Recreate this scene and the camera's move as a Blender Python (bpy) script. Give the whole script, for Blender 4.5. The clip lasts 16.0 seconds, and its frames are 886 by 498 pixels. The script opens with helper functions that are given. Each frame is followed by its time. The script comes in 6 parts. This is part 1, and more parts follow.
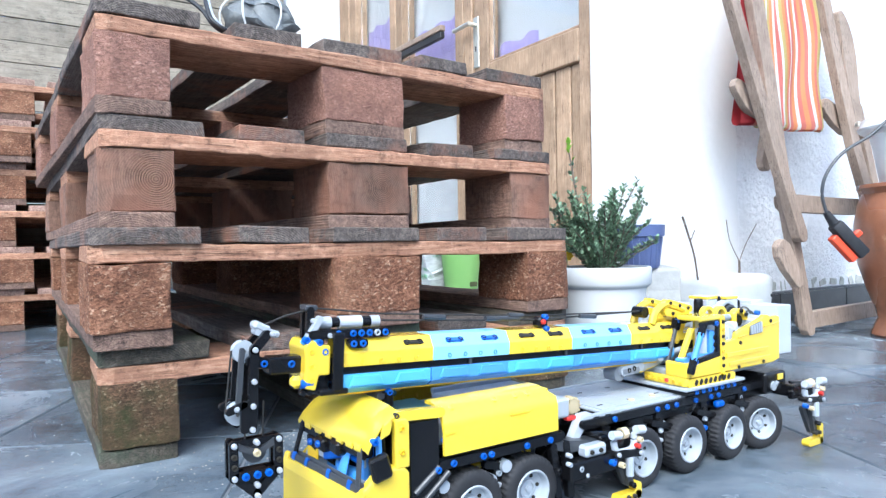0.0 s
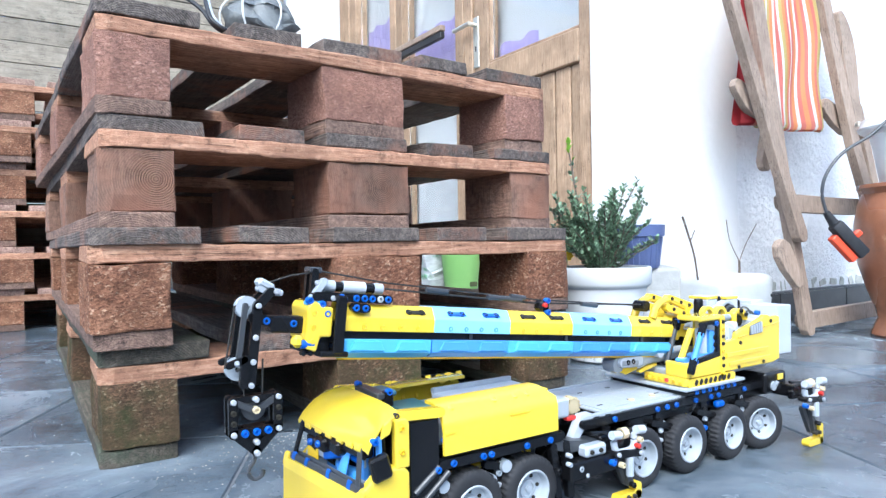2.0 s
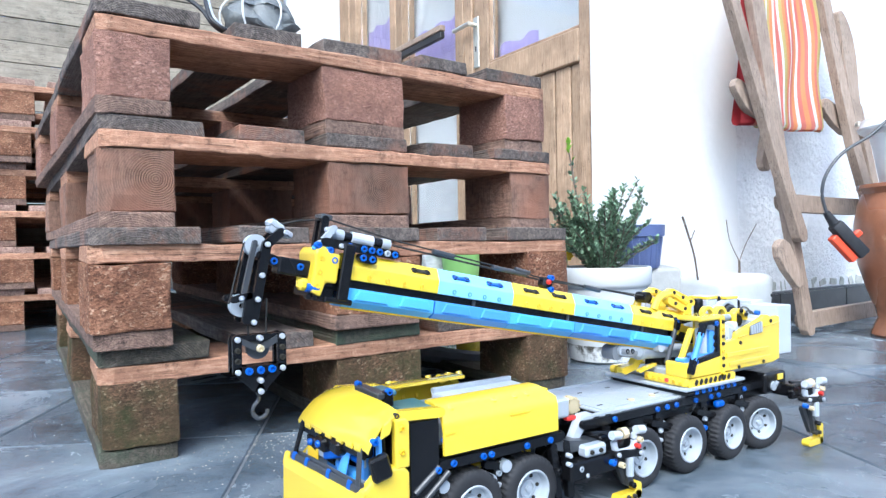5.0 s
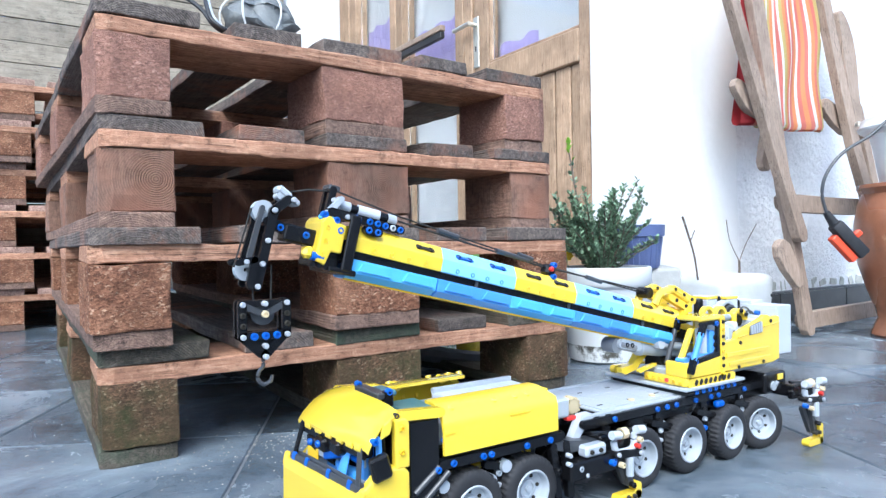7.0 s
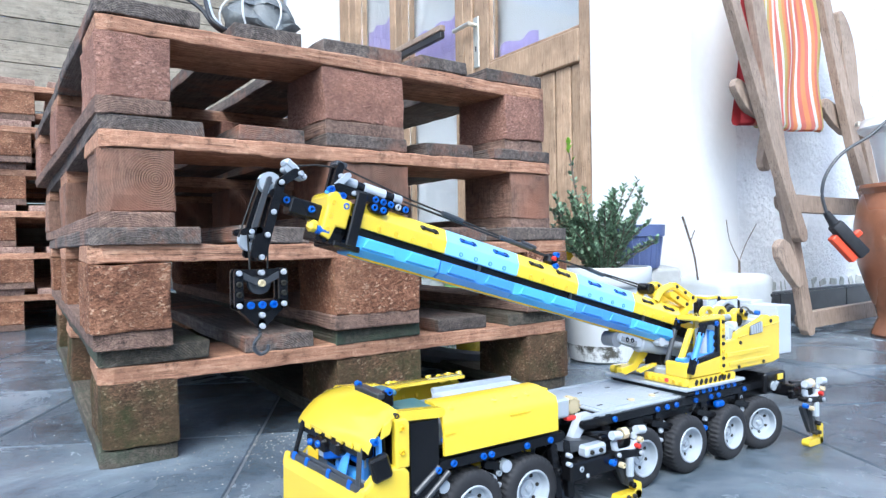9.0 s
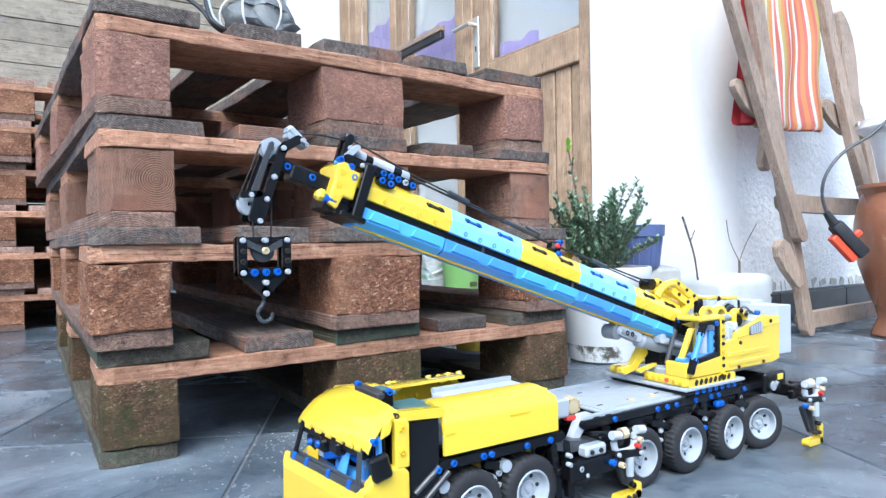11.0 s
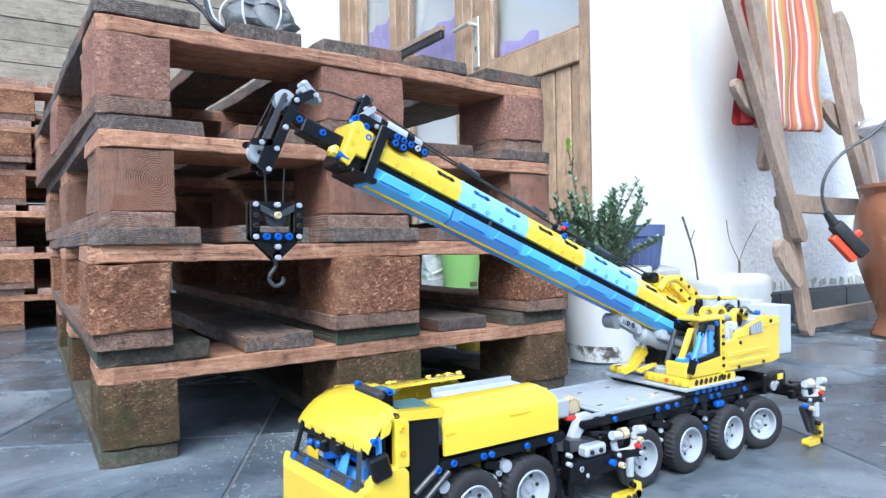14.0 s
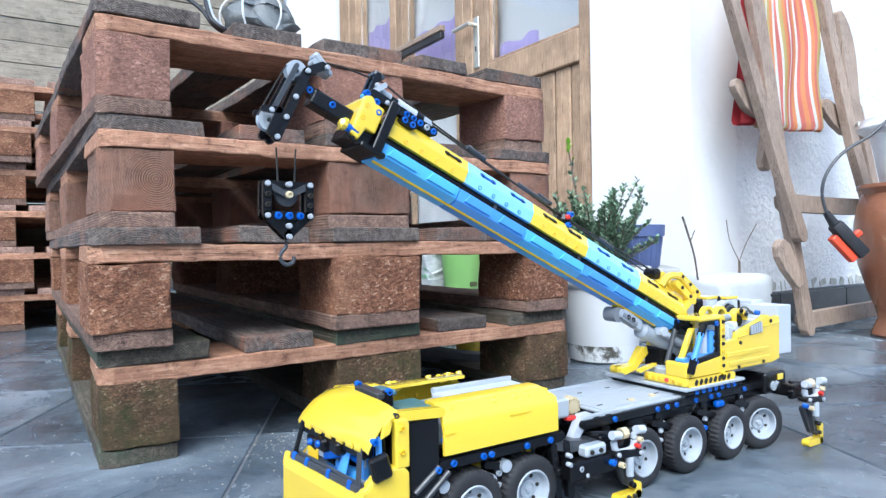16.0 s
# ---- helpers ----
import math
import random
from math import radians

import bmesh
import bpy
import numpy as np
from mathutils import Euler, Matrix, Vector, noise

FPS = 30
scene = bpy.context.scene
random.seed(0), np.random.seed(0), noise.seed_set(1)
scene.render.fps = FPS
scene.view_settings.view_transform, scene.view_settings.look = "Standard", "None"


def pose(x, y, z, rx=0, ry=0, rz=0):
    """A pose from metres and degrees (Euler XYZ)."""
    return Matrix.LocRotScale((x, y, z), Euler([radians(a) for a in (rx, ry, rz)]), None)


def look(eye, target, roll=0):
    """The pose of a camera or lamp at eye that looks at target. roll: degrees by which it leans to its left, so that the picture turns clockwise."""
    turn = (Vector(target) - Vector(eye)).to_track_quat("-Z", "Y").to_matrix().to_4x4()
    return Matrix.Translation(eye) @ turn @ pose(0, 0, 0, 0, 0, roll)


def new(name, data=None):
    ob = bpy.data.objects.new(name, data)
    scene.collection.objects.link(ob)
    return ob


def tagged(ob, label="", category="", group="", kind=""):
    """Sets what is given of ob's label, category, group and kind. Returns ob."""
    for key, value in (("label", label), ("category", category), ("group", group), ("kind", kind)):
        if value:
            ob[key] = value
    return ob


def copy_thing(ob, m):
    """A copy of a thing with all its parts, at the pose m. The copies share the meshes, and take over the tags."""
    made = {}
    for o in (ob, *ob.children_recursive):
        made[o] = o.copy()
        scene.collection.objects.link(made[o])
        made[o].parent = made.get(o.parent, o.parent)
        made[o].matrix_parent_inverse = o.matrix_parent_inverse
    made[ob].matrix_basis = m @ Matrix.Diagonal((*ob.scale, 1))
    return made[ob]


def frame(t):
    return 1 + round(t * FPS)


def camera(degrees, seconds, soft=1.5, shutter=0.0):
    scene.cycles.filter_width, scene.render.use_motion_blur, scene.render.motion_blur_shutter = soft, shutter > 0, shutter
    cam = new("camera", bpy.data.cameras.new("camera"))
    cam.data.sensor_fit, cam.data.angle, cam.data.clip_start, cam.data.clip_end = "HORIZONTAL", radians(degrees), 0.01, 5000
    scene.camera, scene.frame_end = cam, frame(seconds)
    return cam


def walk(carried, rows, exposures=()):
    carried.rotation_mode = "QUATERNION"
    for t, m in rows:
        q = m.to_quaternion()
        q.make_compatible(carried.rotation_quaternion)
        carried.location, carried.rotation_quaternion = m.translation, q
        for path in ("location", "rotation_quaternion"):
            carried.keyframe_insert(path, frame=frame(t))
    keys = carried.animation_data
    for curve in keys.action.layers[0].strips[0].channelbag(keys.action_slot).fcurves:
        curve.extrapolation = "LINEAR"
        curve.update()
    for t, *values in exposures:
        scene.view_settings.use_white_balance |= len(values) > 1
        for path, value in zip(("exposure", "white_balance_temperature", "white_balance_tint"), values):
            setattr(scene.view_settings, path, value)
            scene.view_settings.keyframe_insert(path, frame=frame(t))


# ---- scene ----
cam = camera(69.0, 16.0, soft=1.4)
EYE = Vector((-0.0629, -0.8934, 0.2733))
AIM = EYE + Vector((0.54668, 0.83731, -0.00733))
walk(cam, [(0.0, look(EYE, AIM, -0.93)), (16.0, look(EYE, AIM, -0.93))], exposures=[(0.0, 1.36, 5350, 4), (4.0, 1.34, 5350, 4), (9.0, 1.22, 5350, 4), (12.0, 1.16, 5350, 4), (16.0, 1.09, 5350, 4)])

# ---- light: a bright overcast sky, softly stronger from the yard's open side ----
SUN_FROM = Vector((-0.6, -0.62, 1.0)).normalized()
world = bpy.data.worlds.new("overcast_sky")
scene.world = world
world.use_nodes = True
sky = world.node_tree.nodes.new("ShaderNodeTexSky")
sky.sky_type, sky.sun_disc = "NISHITA", False
sky.sun_elevation = math.asin(SUN_FROM.z)
sky.sun_rotation = math.atan2(SUN_FROM.x, SUN_FROM.y)
sky.air_density, sky.dust_density, sky.ozone_density = 1.0, 4.0, 1.0
world.node_tree.nodes["Background"].inputs[1].default_value = 0.15
world.node_tree.links.new(sky.outputs[0], world.node_tree.nodes["Background"].inputs[0])
sun = new("sun", bpy.data.lights.new("sun", "SUN"))
sun.data.energy, sun.data.angle, sun.data.color = 1.25, radians(40), (1.0, 0.985, 0.965)
sun.matrix_basis = look(SUN_FROM * 20, (0, 0, 0))


# ---- materials ----
def shader(name, rough=0.6, metallic=0.0, spec=0.5):
    m = bpy.data.materials.new(name)
    m.use_nodes = True
    nt = m.node_tree
    b = nt.nodes["Principled BSDF"]
    b.inputs["Roughness"].default_value = rough
    b.inputs["Metallic"].default_value = metallic
    b.inputs["Specular IOR Level"].default_value = spec
    return m, nt, b


def node(nt, kind, **values):
    n = nt.nodes.new(kind)
    for k, v in values.items():
        n.inputs[k].default_value = v
    return n


def coords(nt, stretch=(1, 1, 1), shift_random=True):
    """Object coordinates, stretched, and shifted by each object's own random number."""
    tc = nt.nodes.new("ShaderNodeTexCoord")
    mp = node(nt, "ShaderNodeMapping", Scale=stretch)
    nt.links.new(tc.outputs["Object"], mp.inputs["Vector"])
    if shift_random:
        oi = nt.nodes.new("ShaderNodeObjectInfo")
        mul = nt.nodes.new("ShaderNodeMath")
        mul.operation = "MULTIPLY"
        mul.inputs[1].default_value = 37.0
        nt.links.new(oi.outputs["Random"], mul.inputs[0])
        nt.links.new(mul.outputs[0], mp.inputs["Location"])
    return mp.outputs[0]


def noise_tex(nt, vec, scale, detail=6.0, rough=0.6, distort=0.0):
    n = node(nt, "ShaderNodeTexNoise", Scale=scale, Detail=detail, Roughness=rough, Distortion=distort)
    nt.links.new(vec, n.inputs["Vector"])
    return n.outputs["Fac"]


def ramp(nt, fac, stops):
    r = nt.nodes.new("ShaderNodeValToRGB")
    els = r.color_ramp.elements
    while len(els) < len(stops):
        els.new(0.5)
    for e, (p, c) in zip(els, stops):
        e.position, e.color = p, (*c, 1) if len(c) == 3 else c
    nt.links.new(fac, r.inputs[0])
    return r.outputs["Color"]


def mix(nt, fac, a, b, mode="MIX"):
    m = nt.nodes.new("ShaderNodeMix")
    m.data_type, m.blend_type = "RGBA", mode
    for value, slot in ((fac, 0), (a, 6), (b, 7)):
        if hasattr(value, "is_output"):
            nt.links.new(value, m.inputs[slot])
        else:
            m.inputs[slot].default_value = value if slot == 0 else (*value, 1)
    return m.outputs[2]


def bump(nt, bsdf, height, strength, distance):
    b = node(nt, "ShaderNodeBump", Strength=strength, Distance=distance)
    nt.links.new(height, b.inputs["Height"])
    nt.links.new(b.outputs[0], bsdf.inputs["Normal"])


def vary(nt, col, amount=0.25):
    """Each object a little lighter or darker than the next."""
    oi = nt.nodes.new("ShaderNodeObjectInfo")
    mr = node(nt, "ShaderNodeMapRange")
    mr.inputs[3].default_value, mr.inputs[4].default_value = 1 - amount, 1 + amount
    nt.links.new(oi.outputs["Random"], mr.inputs[0])
    h = nt.nodes.new("ShaderNodeHueSaturation")
    nt.links.new(mr.outputs[0], h.inputs["Value"])
    nt.links.new(col, h.inputs["Color"])
    return h.outputs[0]


def wood(name, dark, mid, light, along="X", rough=0.75, stain=None, stain_at=0.6, grain=1.0, relief=1.0, wear_amount=1.0, rings=False):
    m, nt, b = shader(name, rough, spec=0.3)
    st = {"X": (1.2, 14, 14), "Y": (14, 1.2, 14), "Z": (14, 14, 1.2)}[along]
    v = coords(nt, tuple(s * grain for s in st))
    fine = noise_tex(nt, v, 14.0, 8.0, 0.7, 0.3)
    col = ramp(nt, fine, [(0.3, dark), (0.5, mid), (0.72, light)])
    u = coords(nt)
    blotch = noise_tex(nt, u, 9.0, 5.0, 0.65)
    col = mix(nt, ramp(nt, blotch, [(0.42, (0, 0, 0)), (0.68, (0.6, 0.6, 0.6))]), col, tuple(c * 0.45 for c in mid), "MIX")
    v2 = coords(nt, tuple(0.55 if q < 2 else 26 for q in st))
    line = noise_tex(nt, v2, 5.0, 3.0, 0.6)
    checks = ramp(nt, line, [(0.478, (0, 0, 0)), (0.497, (0.85, 0.85, 0.85)), (0.503, (0.85, 0.85, 0.85)), (0.522, (0, 0, 0))])
    gaps = ramp(nt, noise_tex(nt, u, 13.0, 3.0), [(0.48, (0, 0, 0)), (0.6, (1, 1, 1))])
    col = mix(nt, mix(nt, 1.0, checks, gaps, "MULTIPLY"), col, tuple(c * 0.22 for c in dark))
    wear = noise_tex(nt, u, 55.0, 8.0, 0.8)
    col = mix(nt, ramp(nt, wear, [(0.54, (0, 0, 0)), (0.7, (0.6 * wear_amount,) * 3)]), col, tuple(min(1, c * 1.15) for c in light))
    col = mix(nt, ramp(nt, wear, [(0.32, (0.85 * wear_amount,) * 3), (0.47, (0, 0, 0))]), col, tuple(c * 0.4 for c in dark))
    relief_from = mix(nt, 0.35, fine, wear)
    if rings:
        w = node(nt, "ShaderNodeTexWave", Scale=105.0, Distortion=5.0, Detail=4.0)
        w.wave_type, w.rings_direction = "RINGS", "Y"
        tc = nt.nodes.new("ShaderNodeTexCoord")
        mp = node(nt, "ShaderNodeMapping", Location=(0.012, 0, 0.05), Scale=(1, 0.03, 1))
        nt.links.new(tc.outputs["Object"], mp.inputs["Vector"])
        nt.links.new(mp.outputs[0], w.inputs["Vector"])
        col = mix(nt, ramp(nt, w.outputs["Fac"], [(0.1, (0.19, 0.19, 0.19)), (0.5, (0, 0, 0))]), col, tuple(c * 0.5 for c in dark))
        relief_from = mix(nt, 0.16, relief_from, w.outputs["Fac"])
    if stain:
        s = noise_tex(nt, u, 6.0, 6.0, 0.7)
        col = mix(nt, ramp(nt, s, [(stain_at - 0.08, (0, 0, 0)), (stain_at + 0.1, (1, 1, 1))]), col, stain)
    nt.links.new(vary(nt, col, 0.18), b.inputs["Base Color"])
    bump(nt, b, relief_from, 0.85 * relief, 0.004)
    return m


def end_grain(name, dark, light, center=(0.0, 0.0), ring=260.0, rough=0.85):
    """Sawn ends: growth rings round a heart, checks and dirt. Rings lie in the X-Z plane."""
    m, nt, b = shader(name, rough, spec=0.25)
    tc = nt.nodes.new("ShaderNodeTexCoord")
    mp = node(nt, "ShaderNodeMapping", Location=(-center[0], 0, -center[1]), Scale=(1, 0.02, 1))
    nt.links.new(tc.outputs["Object"], mp.inputs["Vector"])
    w = node(nt, "ShaderNodeTexWave", Scale=ring / 20, Distortion=1.2, Detail=3.0)
    w.inputs["Detail Scale"].default_value = 1.5
    w.wave_type, w.rings_direction = "RINGS", "Y"
    nt.links.new(mp.outputs[0], w.inputs["Vector"])
    u = coords(nt)
    n = noise_tex(nt, u, 90.0, 8.0, 0.8)
    big = noise_tex(nt, u, 9.0, 4.0, 0.6)
    ln = nt.nodes.new("ShaderNodeVectorMath")
    ln.operation = "LENGTH"
    nt.links.new(mp.outputs[0], ln.inputs[0])
    near = ramp(nt, ln.outputs["Value"], [(0.018, (1, 1, 1)), (0.042, (0.25, 0.25, 0.25))])
    up = noise_tex(nt, coords(nt, (22, 22, 1.6)), 9.0, 7.0, 0.75)
    base = ramp(nt, up, [(0.3, tuple(c * 0.55 for c in dark)), (0.52, tuple((p + q) / 2 for p, q in zip(dark, light))), (0.74, tuple(c * 1.15 for c in light))])
    rings = mix(nt, w.outputs["Fac"], tuple(c * 0.6 for c in dark), tuple(c * 1.1 for c in light))
    col = mix(nt, near, base, rings)
    col = mix(nt, ramp(nt, n, [(0.35, (0.75, 0.75, 0.75)), (0.52, (0, 0, 0))]), col, tuple(c * 0.5 for c in dark))
    col = mix(nt, ramp(nt, big, [(0.42, (0, 0, 0)), (0.66, (0.7, 0.7, 0.7))]), col, (light[0] * 1.1, light[1] * 0.85, light[2] * 0.75))
    nt.links.new(vary(nt, col, 0.2), b.inputs["Base Color"])
    bump(nt, b, mix(nt, 0.6, mix(nt, near, up, w.outputs["Fac"]), n), 1.0, 0.0045)
    return m


def chipboard(name, dark, mid, light, moss=None, moss_at=0.5, fine=1.0):
    """Pressed blocks: flat chips, lying crosswise, with crumbling pits."""
    m, nt, b = shader(name, 0.85, spec=0.2)
    v = coords(nt, (1.0 * fine, 1.0 * fine, 1.6 * fine))
    vo = node(nt, "ShaderNodeTexVoronoi", Scale=190.0, Randomness=1.0)
    wob = noise_tex(nt, v, 40.0, 3.0)
    nt.links.new(mix(nt, 0.04, v, wob), vo.inputs["Vector"])
    n = noise_tex(nt, v, 130.0, 8.0, 0.85)
    sep = nt.nodes.new("ShaderNodeSeparateColor")
    nt.links.new(vo.outputs["Color"], sep.inputs[0])
    col = ramp(nt, sep.outputs[0], [(0.0, dark), (0.4, tuple((p + q) / 2 for p, q in zip(dark, mid))), (0.6, mid), (0.9, mid), (0.96, light)])
    # pits of the relief are darkened here, their shade put into the colour
    col = mix(nt, ramp(nt, n, [(0.36, (0.9, 0.9, 0.9)), (0.52, (0, 0, 0))]), col, tuple(c * 0.3 for c in dark))
    tone = noise_tex(nt, coords(nt), 8.0, 4.0, 0.6)
    col = mix(nt, ramp(nt, tone, [(0.45, (0, 0, 0)), (0.7, (0.45, 0.45, 0.45))]), col, (light[0] * 0.85, light[1] * 0.7, light[2] * 0.62))
    if moss:
        s = noise_tex(nt, coords(nt), 11.0, 7.0, 0.7)
        col = mix(nt, ramp(nt, s, [(moss_at - 0.1, (0, 0, 0)), (moss_at + 0.12, (0.9, 0.9, 0.9))]), col, moss)
    col = mix(nt, ramp(nt, noise_tex(nt, coords(nt), 15.0, 6.0, 0.75), [(0.4, (0.6, 0.6, 0.6)), (0.56, (0, 0, 0))]), col, tuple(c * 0.8 for c in dark))
    nt.links.new(vary(nt, col, 0.15), b.inputs["Base Color"])
    bump(nt, b, mix(nt, 0.35, n, vo.outputs["Distance"]), 1.0, 0.005)
    return m


def plain(name, col, rough=0.5, spread=0.12, scale=30.0, relief=0.15, dist=0.001, metallic=0.0, spec=0.5, worn=None, worn_at=0.7, stretch=(1, 1, 1), coat=0.0):
    """A painted, moulded or cast surface, with grain, slight soiling and relief."""
    m, nt, b = shader(name, rough, metallic, spec)
    v = coords(nt, stretch)
    n = noise_tex(nt, v, scale, 6.0, 0.65)
    big = noise_tex(nt, v, scale * 0.17, 4.0, 0.6)
    c = ramp(nt, n, [(0.3, tuple(x * (1 - spread) for x in col)), (0.7, tuple(min(1, x * (1 + spread)) for x in col))])
    c = mix(nt, ramp(nt, big, [(0.4, (0, 0, 0)), (0.7, (0.5, 0.5, 0.5))]), c, tuple(x * (1 - 1.6 * spread) for x in col))
    if worn:
        s = noise_tex(nt, v, scale * 0.35, 8.0, 0.75)
        c = mix(nt, ramp(nt, s, [(worn_at - 0.03, (0, 0, 0)), (worn_at + 0.04, (1, 1, 1))]), c, worn)
    nt.links.new(c, b.inputs["Base Color"])
    if relief:
        bump(nt, b, n, relief, dist)
    rr = nt.nodes.new("ShaderNodeMapRange")
    rr.inputs[3].default_value, rr.inputs[4].default_value = max(0.02, rough - 0.1), min(1, rough + 0.12)
    nt.links.new(big, rr.inputs[0])
    nt.links.new(rr.outputs[0], b.inputs["Roughness"])
    b.inputs["Coat Weight"].default_value = coat
    return m


def glass(name, tint=(0.98, 1.0, 1.0)):
    m, nt, b = shader(name, 0.03)
    b.inputs["Base Color"].default_value = (*tint, 1)
    b.inputs["Transmission Weight"].default_value = 1.0
    b.inputs["IOR"].default_value = 1.45
    return m


# ---- mesh helpers ----
def box(bm, c, s, bevel=0.0, m=None, seg=1):
    """A box of size s about c, with rounded edges, turned by m about its middle."""
    t = Matrix.Translation(c) @ (m or Matrix()) @ Matrix.Diagonal((*s, 1))
    vs = bmesh.ops.create_cube(bm, size=1.0, matrix=t)["verts"]
    if bevel:
        es = list({e for v in vs for e in v.link_edges})
        bmesh.ops.bevel(bm, geom=es, offset=bevel, segments=seg, affect="EDGES", profile=0.5)
    return bm


def rod(bm, a, b, r, r2=None, n=12, caps=True):
    """A round bar from a to b."""
    a, b = Vector(a), Vector(b)
    d = b - a
    t = Matrix.Translation((a + b) / 2) @ d.to_track_quat("Z", "Y").to_matrix().to_4x4()
    bmesh.ops.create_cone(bm, cap_ends=caps, segments=n, radius1=r, radius2=r if r2 is None else r2, depth=d.length, matrix=t)
    return bm


def lathe(bm, profile, n=32, m=None):
    """Turn a profile of (radius, height) about the Z axis."""
    m = m or Matrix()
    rings = []
    for r, z in profile:
        rings.append([bm.verts.new(m @ Vector((r * math.cos(2 * math.pi * i / n), r * math.sin(2 * math.pi * i / n), z))) for i in range(n)])
    for p, q in zip(rings, rings[1:]):
        for i in range(n):
            bm.faces.new((p[i], p[(i + 1) % n], q[(i + 1) % n], q[i]))
    return bm


def prism(bm, outline, y0, y1, m=None, bevel=0.0):
    """A plate: an outline in X and Z, from y0 to y1."""
    m = m or Matrix()
    a = [bm.verts.new(m @ Vector((x, y0, z))) for x, z in outline]
    b = [bm.verts.new(m @ Vector((x, y1, z))) for x, z in outline]
    fs = [bm.faces.new(a), bm.faces.new(b[::-1])]
    for i in range(len(a)):
        j = (i + 1) % len(a)
        fs.append(bm.faces.new((a[j], a[i], b[i], b[j])))
    bmesh.ops.recalc_face_normals(bm, faces=fs)
    if bevel:
        bmesh.ops.bevel(bm, geom=list({e for f in fs for e in f.edges}), offset=bevel, segments=2, affect="EDGES", profile=0.5)
    return bm


def tube(bm, pts, r, n=8):
    """A cable or hose through the points."""
    pts = [Vector(p) for p in pts]
    rings = []
    for i, p in enumerate(pts):
        d = (pts[min(i + 1, len(pts) - 1)] - pts[max(i - 1, 0)]).normalized()
        q = d.to_track_quat("Z", "Y")
        rings.append([bm.verts.new(p + q @ Vector((r * math.cos(2 * math.pi * k / n), r * math.sin(2 * math.pi * k / n), 0))) for k in range(n)])
    for a, b in zip(rings, rings[1:]):
        for k in range(n):
            bm.faces.new((a[k], a[(k + 1) % n], b[(k + 1) % n], b[k]))
    bm.faces.new(rings[0][::-1]), bm.faces.new(rings[-1])
    return bm


def curve_pts(ctrl, per=10):
    """A smooth line through control points."""
    p = [Vector(c) for c in ctrl]
    p = [p[0] * 2 - p[1]] + p + [p[-1] * 2 - p[-2]]
    out = []
    for i in range(1, len(p) - 2):
        for k in range(per):
            t = k / per
            a, b, c, d = p[i - 1:i + 3]
            out.append(0.5 * ((2 * b) + (c - a) * t + (2 * a - 5 * b + 4 * c - d) * t * t + (3 * b - a - 3 * c + d) * t ** 3))
    return out + [p[-2]]


def finish(name, bm, material, smooth=False):
    bmesh.ops.recalc_face_normals(bm, faces=bm.faces)
    me = bpy.data.meshes.new(name)
    bm.to_mesh(me)
    bm.free()
    me.materials.append(material)
    if smooth:
        for p in me.polygons:
            p.use_smooth = True
        me.set_sharp_from_angle(angle=radians(38))
    return me


def part(name, bm, material, parent, label="", smooth=False, at=None):
    ob = new(name, finish(name, bm, material, smooth))
    ob.parent = parent
    if at is not None:
        ob.matrix_basis = at
    return tagged(ob, label)


def thing(name, label, category, at=None, group="", kind=""):
    ob = new(name)
    ob.empty_display_size = 0.05
    if at is not None:
        ob.matrix_basis = at
    return tagged(ob, label, category, group, kind)


def solo(name, bm, material, label, category="", at=None, group="", kind="", smooth=False):
    ob = new(name, finish(name, bm, material, smooth))
    if at is not None:
        ob.matrix_basis = at
    return tagged(ob, label, category, group, kind)


def plank(s, seed, bevel=0.003, wobble=0.0012, cuts=14, dense=False):
    """A sawn board of size s about its middle: rounded arrises, worn and slightly bent along its length."""
    bm = bmesh.new()
    bmesh.ops.create_cube(bm, size=1.0, matrix=Matrix.Diagonal((*s, 1)))
    ax = max(range(3), key=lambda i: s[i])
    bmesh.ops.bevel(bm, geom=bm.edges[:], offset=bevel, segments=2, affect="EDGES", profile=0.5)
    long_edges = [e for e in bm.edges if abs((e.verts[0].co - e.verts[1].co)[ax]) > s[ax] * 0.5]
    bmesh.ops.subdivide_edges(bm, edges=long_edges, cuts=cuts, use_grid_fill=True)
    if dense:
        bmesh.ops.subdivide_edges(bm, edges=[e for e in bm.edges if e.calc_length() > 0.012], cuts=3, use_grid_fill=True)
    rnd = random.Random(seed)
    o = Vector((rnd.random() * 50, rnd.random() * 50, rnd.random() * 50))
    for v in bm.verts:
        q = Vector(v.co)
        q[ax] *= 0.35
        v.co += noise.noise_vector(q * 14 + o) * wobble + noise.noise_vector(v.co * 55 + o) * wobble * 0.6 + noise.noise_vector(v.co * 160 + o) * wobble * (0.6 if dense else 0.3)
    return bm


# ---- palette ----
RED_BLOCK = chipboard("red_brown_fine_block", (0.274, 0.146, 0.108), (0.433, 0.235, 0.173), (0.570, 0.341, 0.257), fine=1.35)
RING_BLOCK = end_grain("ringed_sawn_block", (0.183, 0.112, 0.082), (0.308, 0.181, 0.126), (0.022, 0.002), 2100)
CHIP = chipboard("red_brown_chipboard", (0.15, 0.066, 0.038), (0.39, 0.185, 0.105), (0.66, 0.43, 0.28), fine=1.3)
CHIP_MOSSY = chipboard("mossy_chipboard", (0.085, 0.05, 0.03), (0.235, 0.135, 0.078), (0.43, 0.32, 0.2), (0.055, 0.06, 0.024), 0.5, 1.5)
STRINGER = wood("red_brown_stringer", (0.235, 0.114, 0.068), (0.441, 0.228, 0.136), (0.677, 0.423, 0.272), "X")
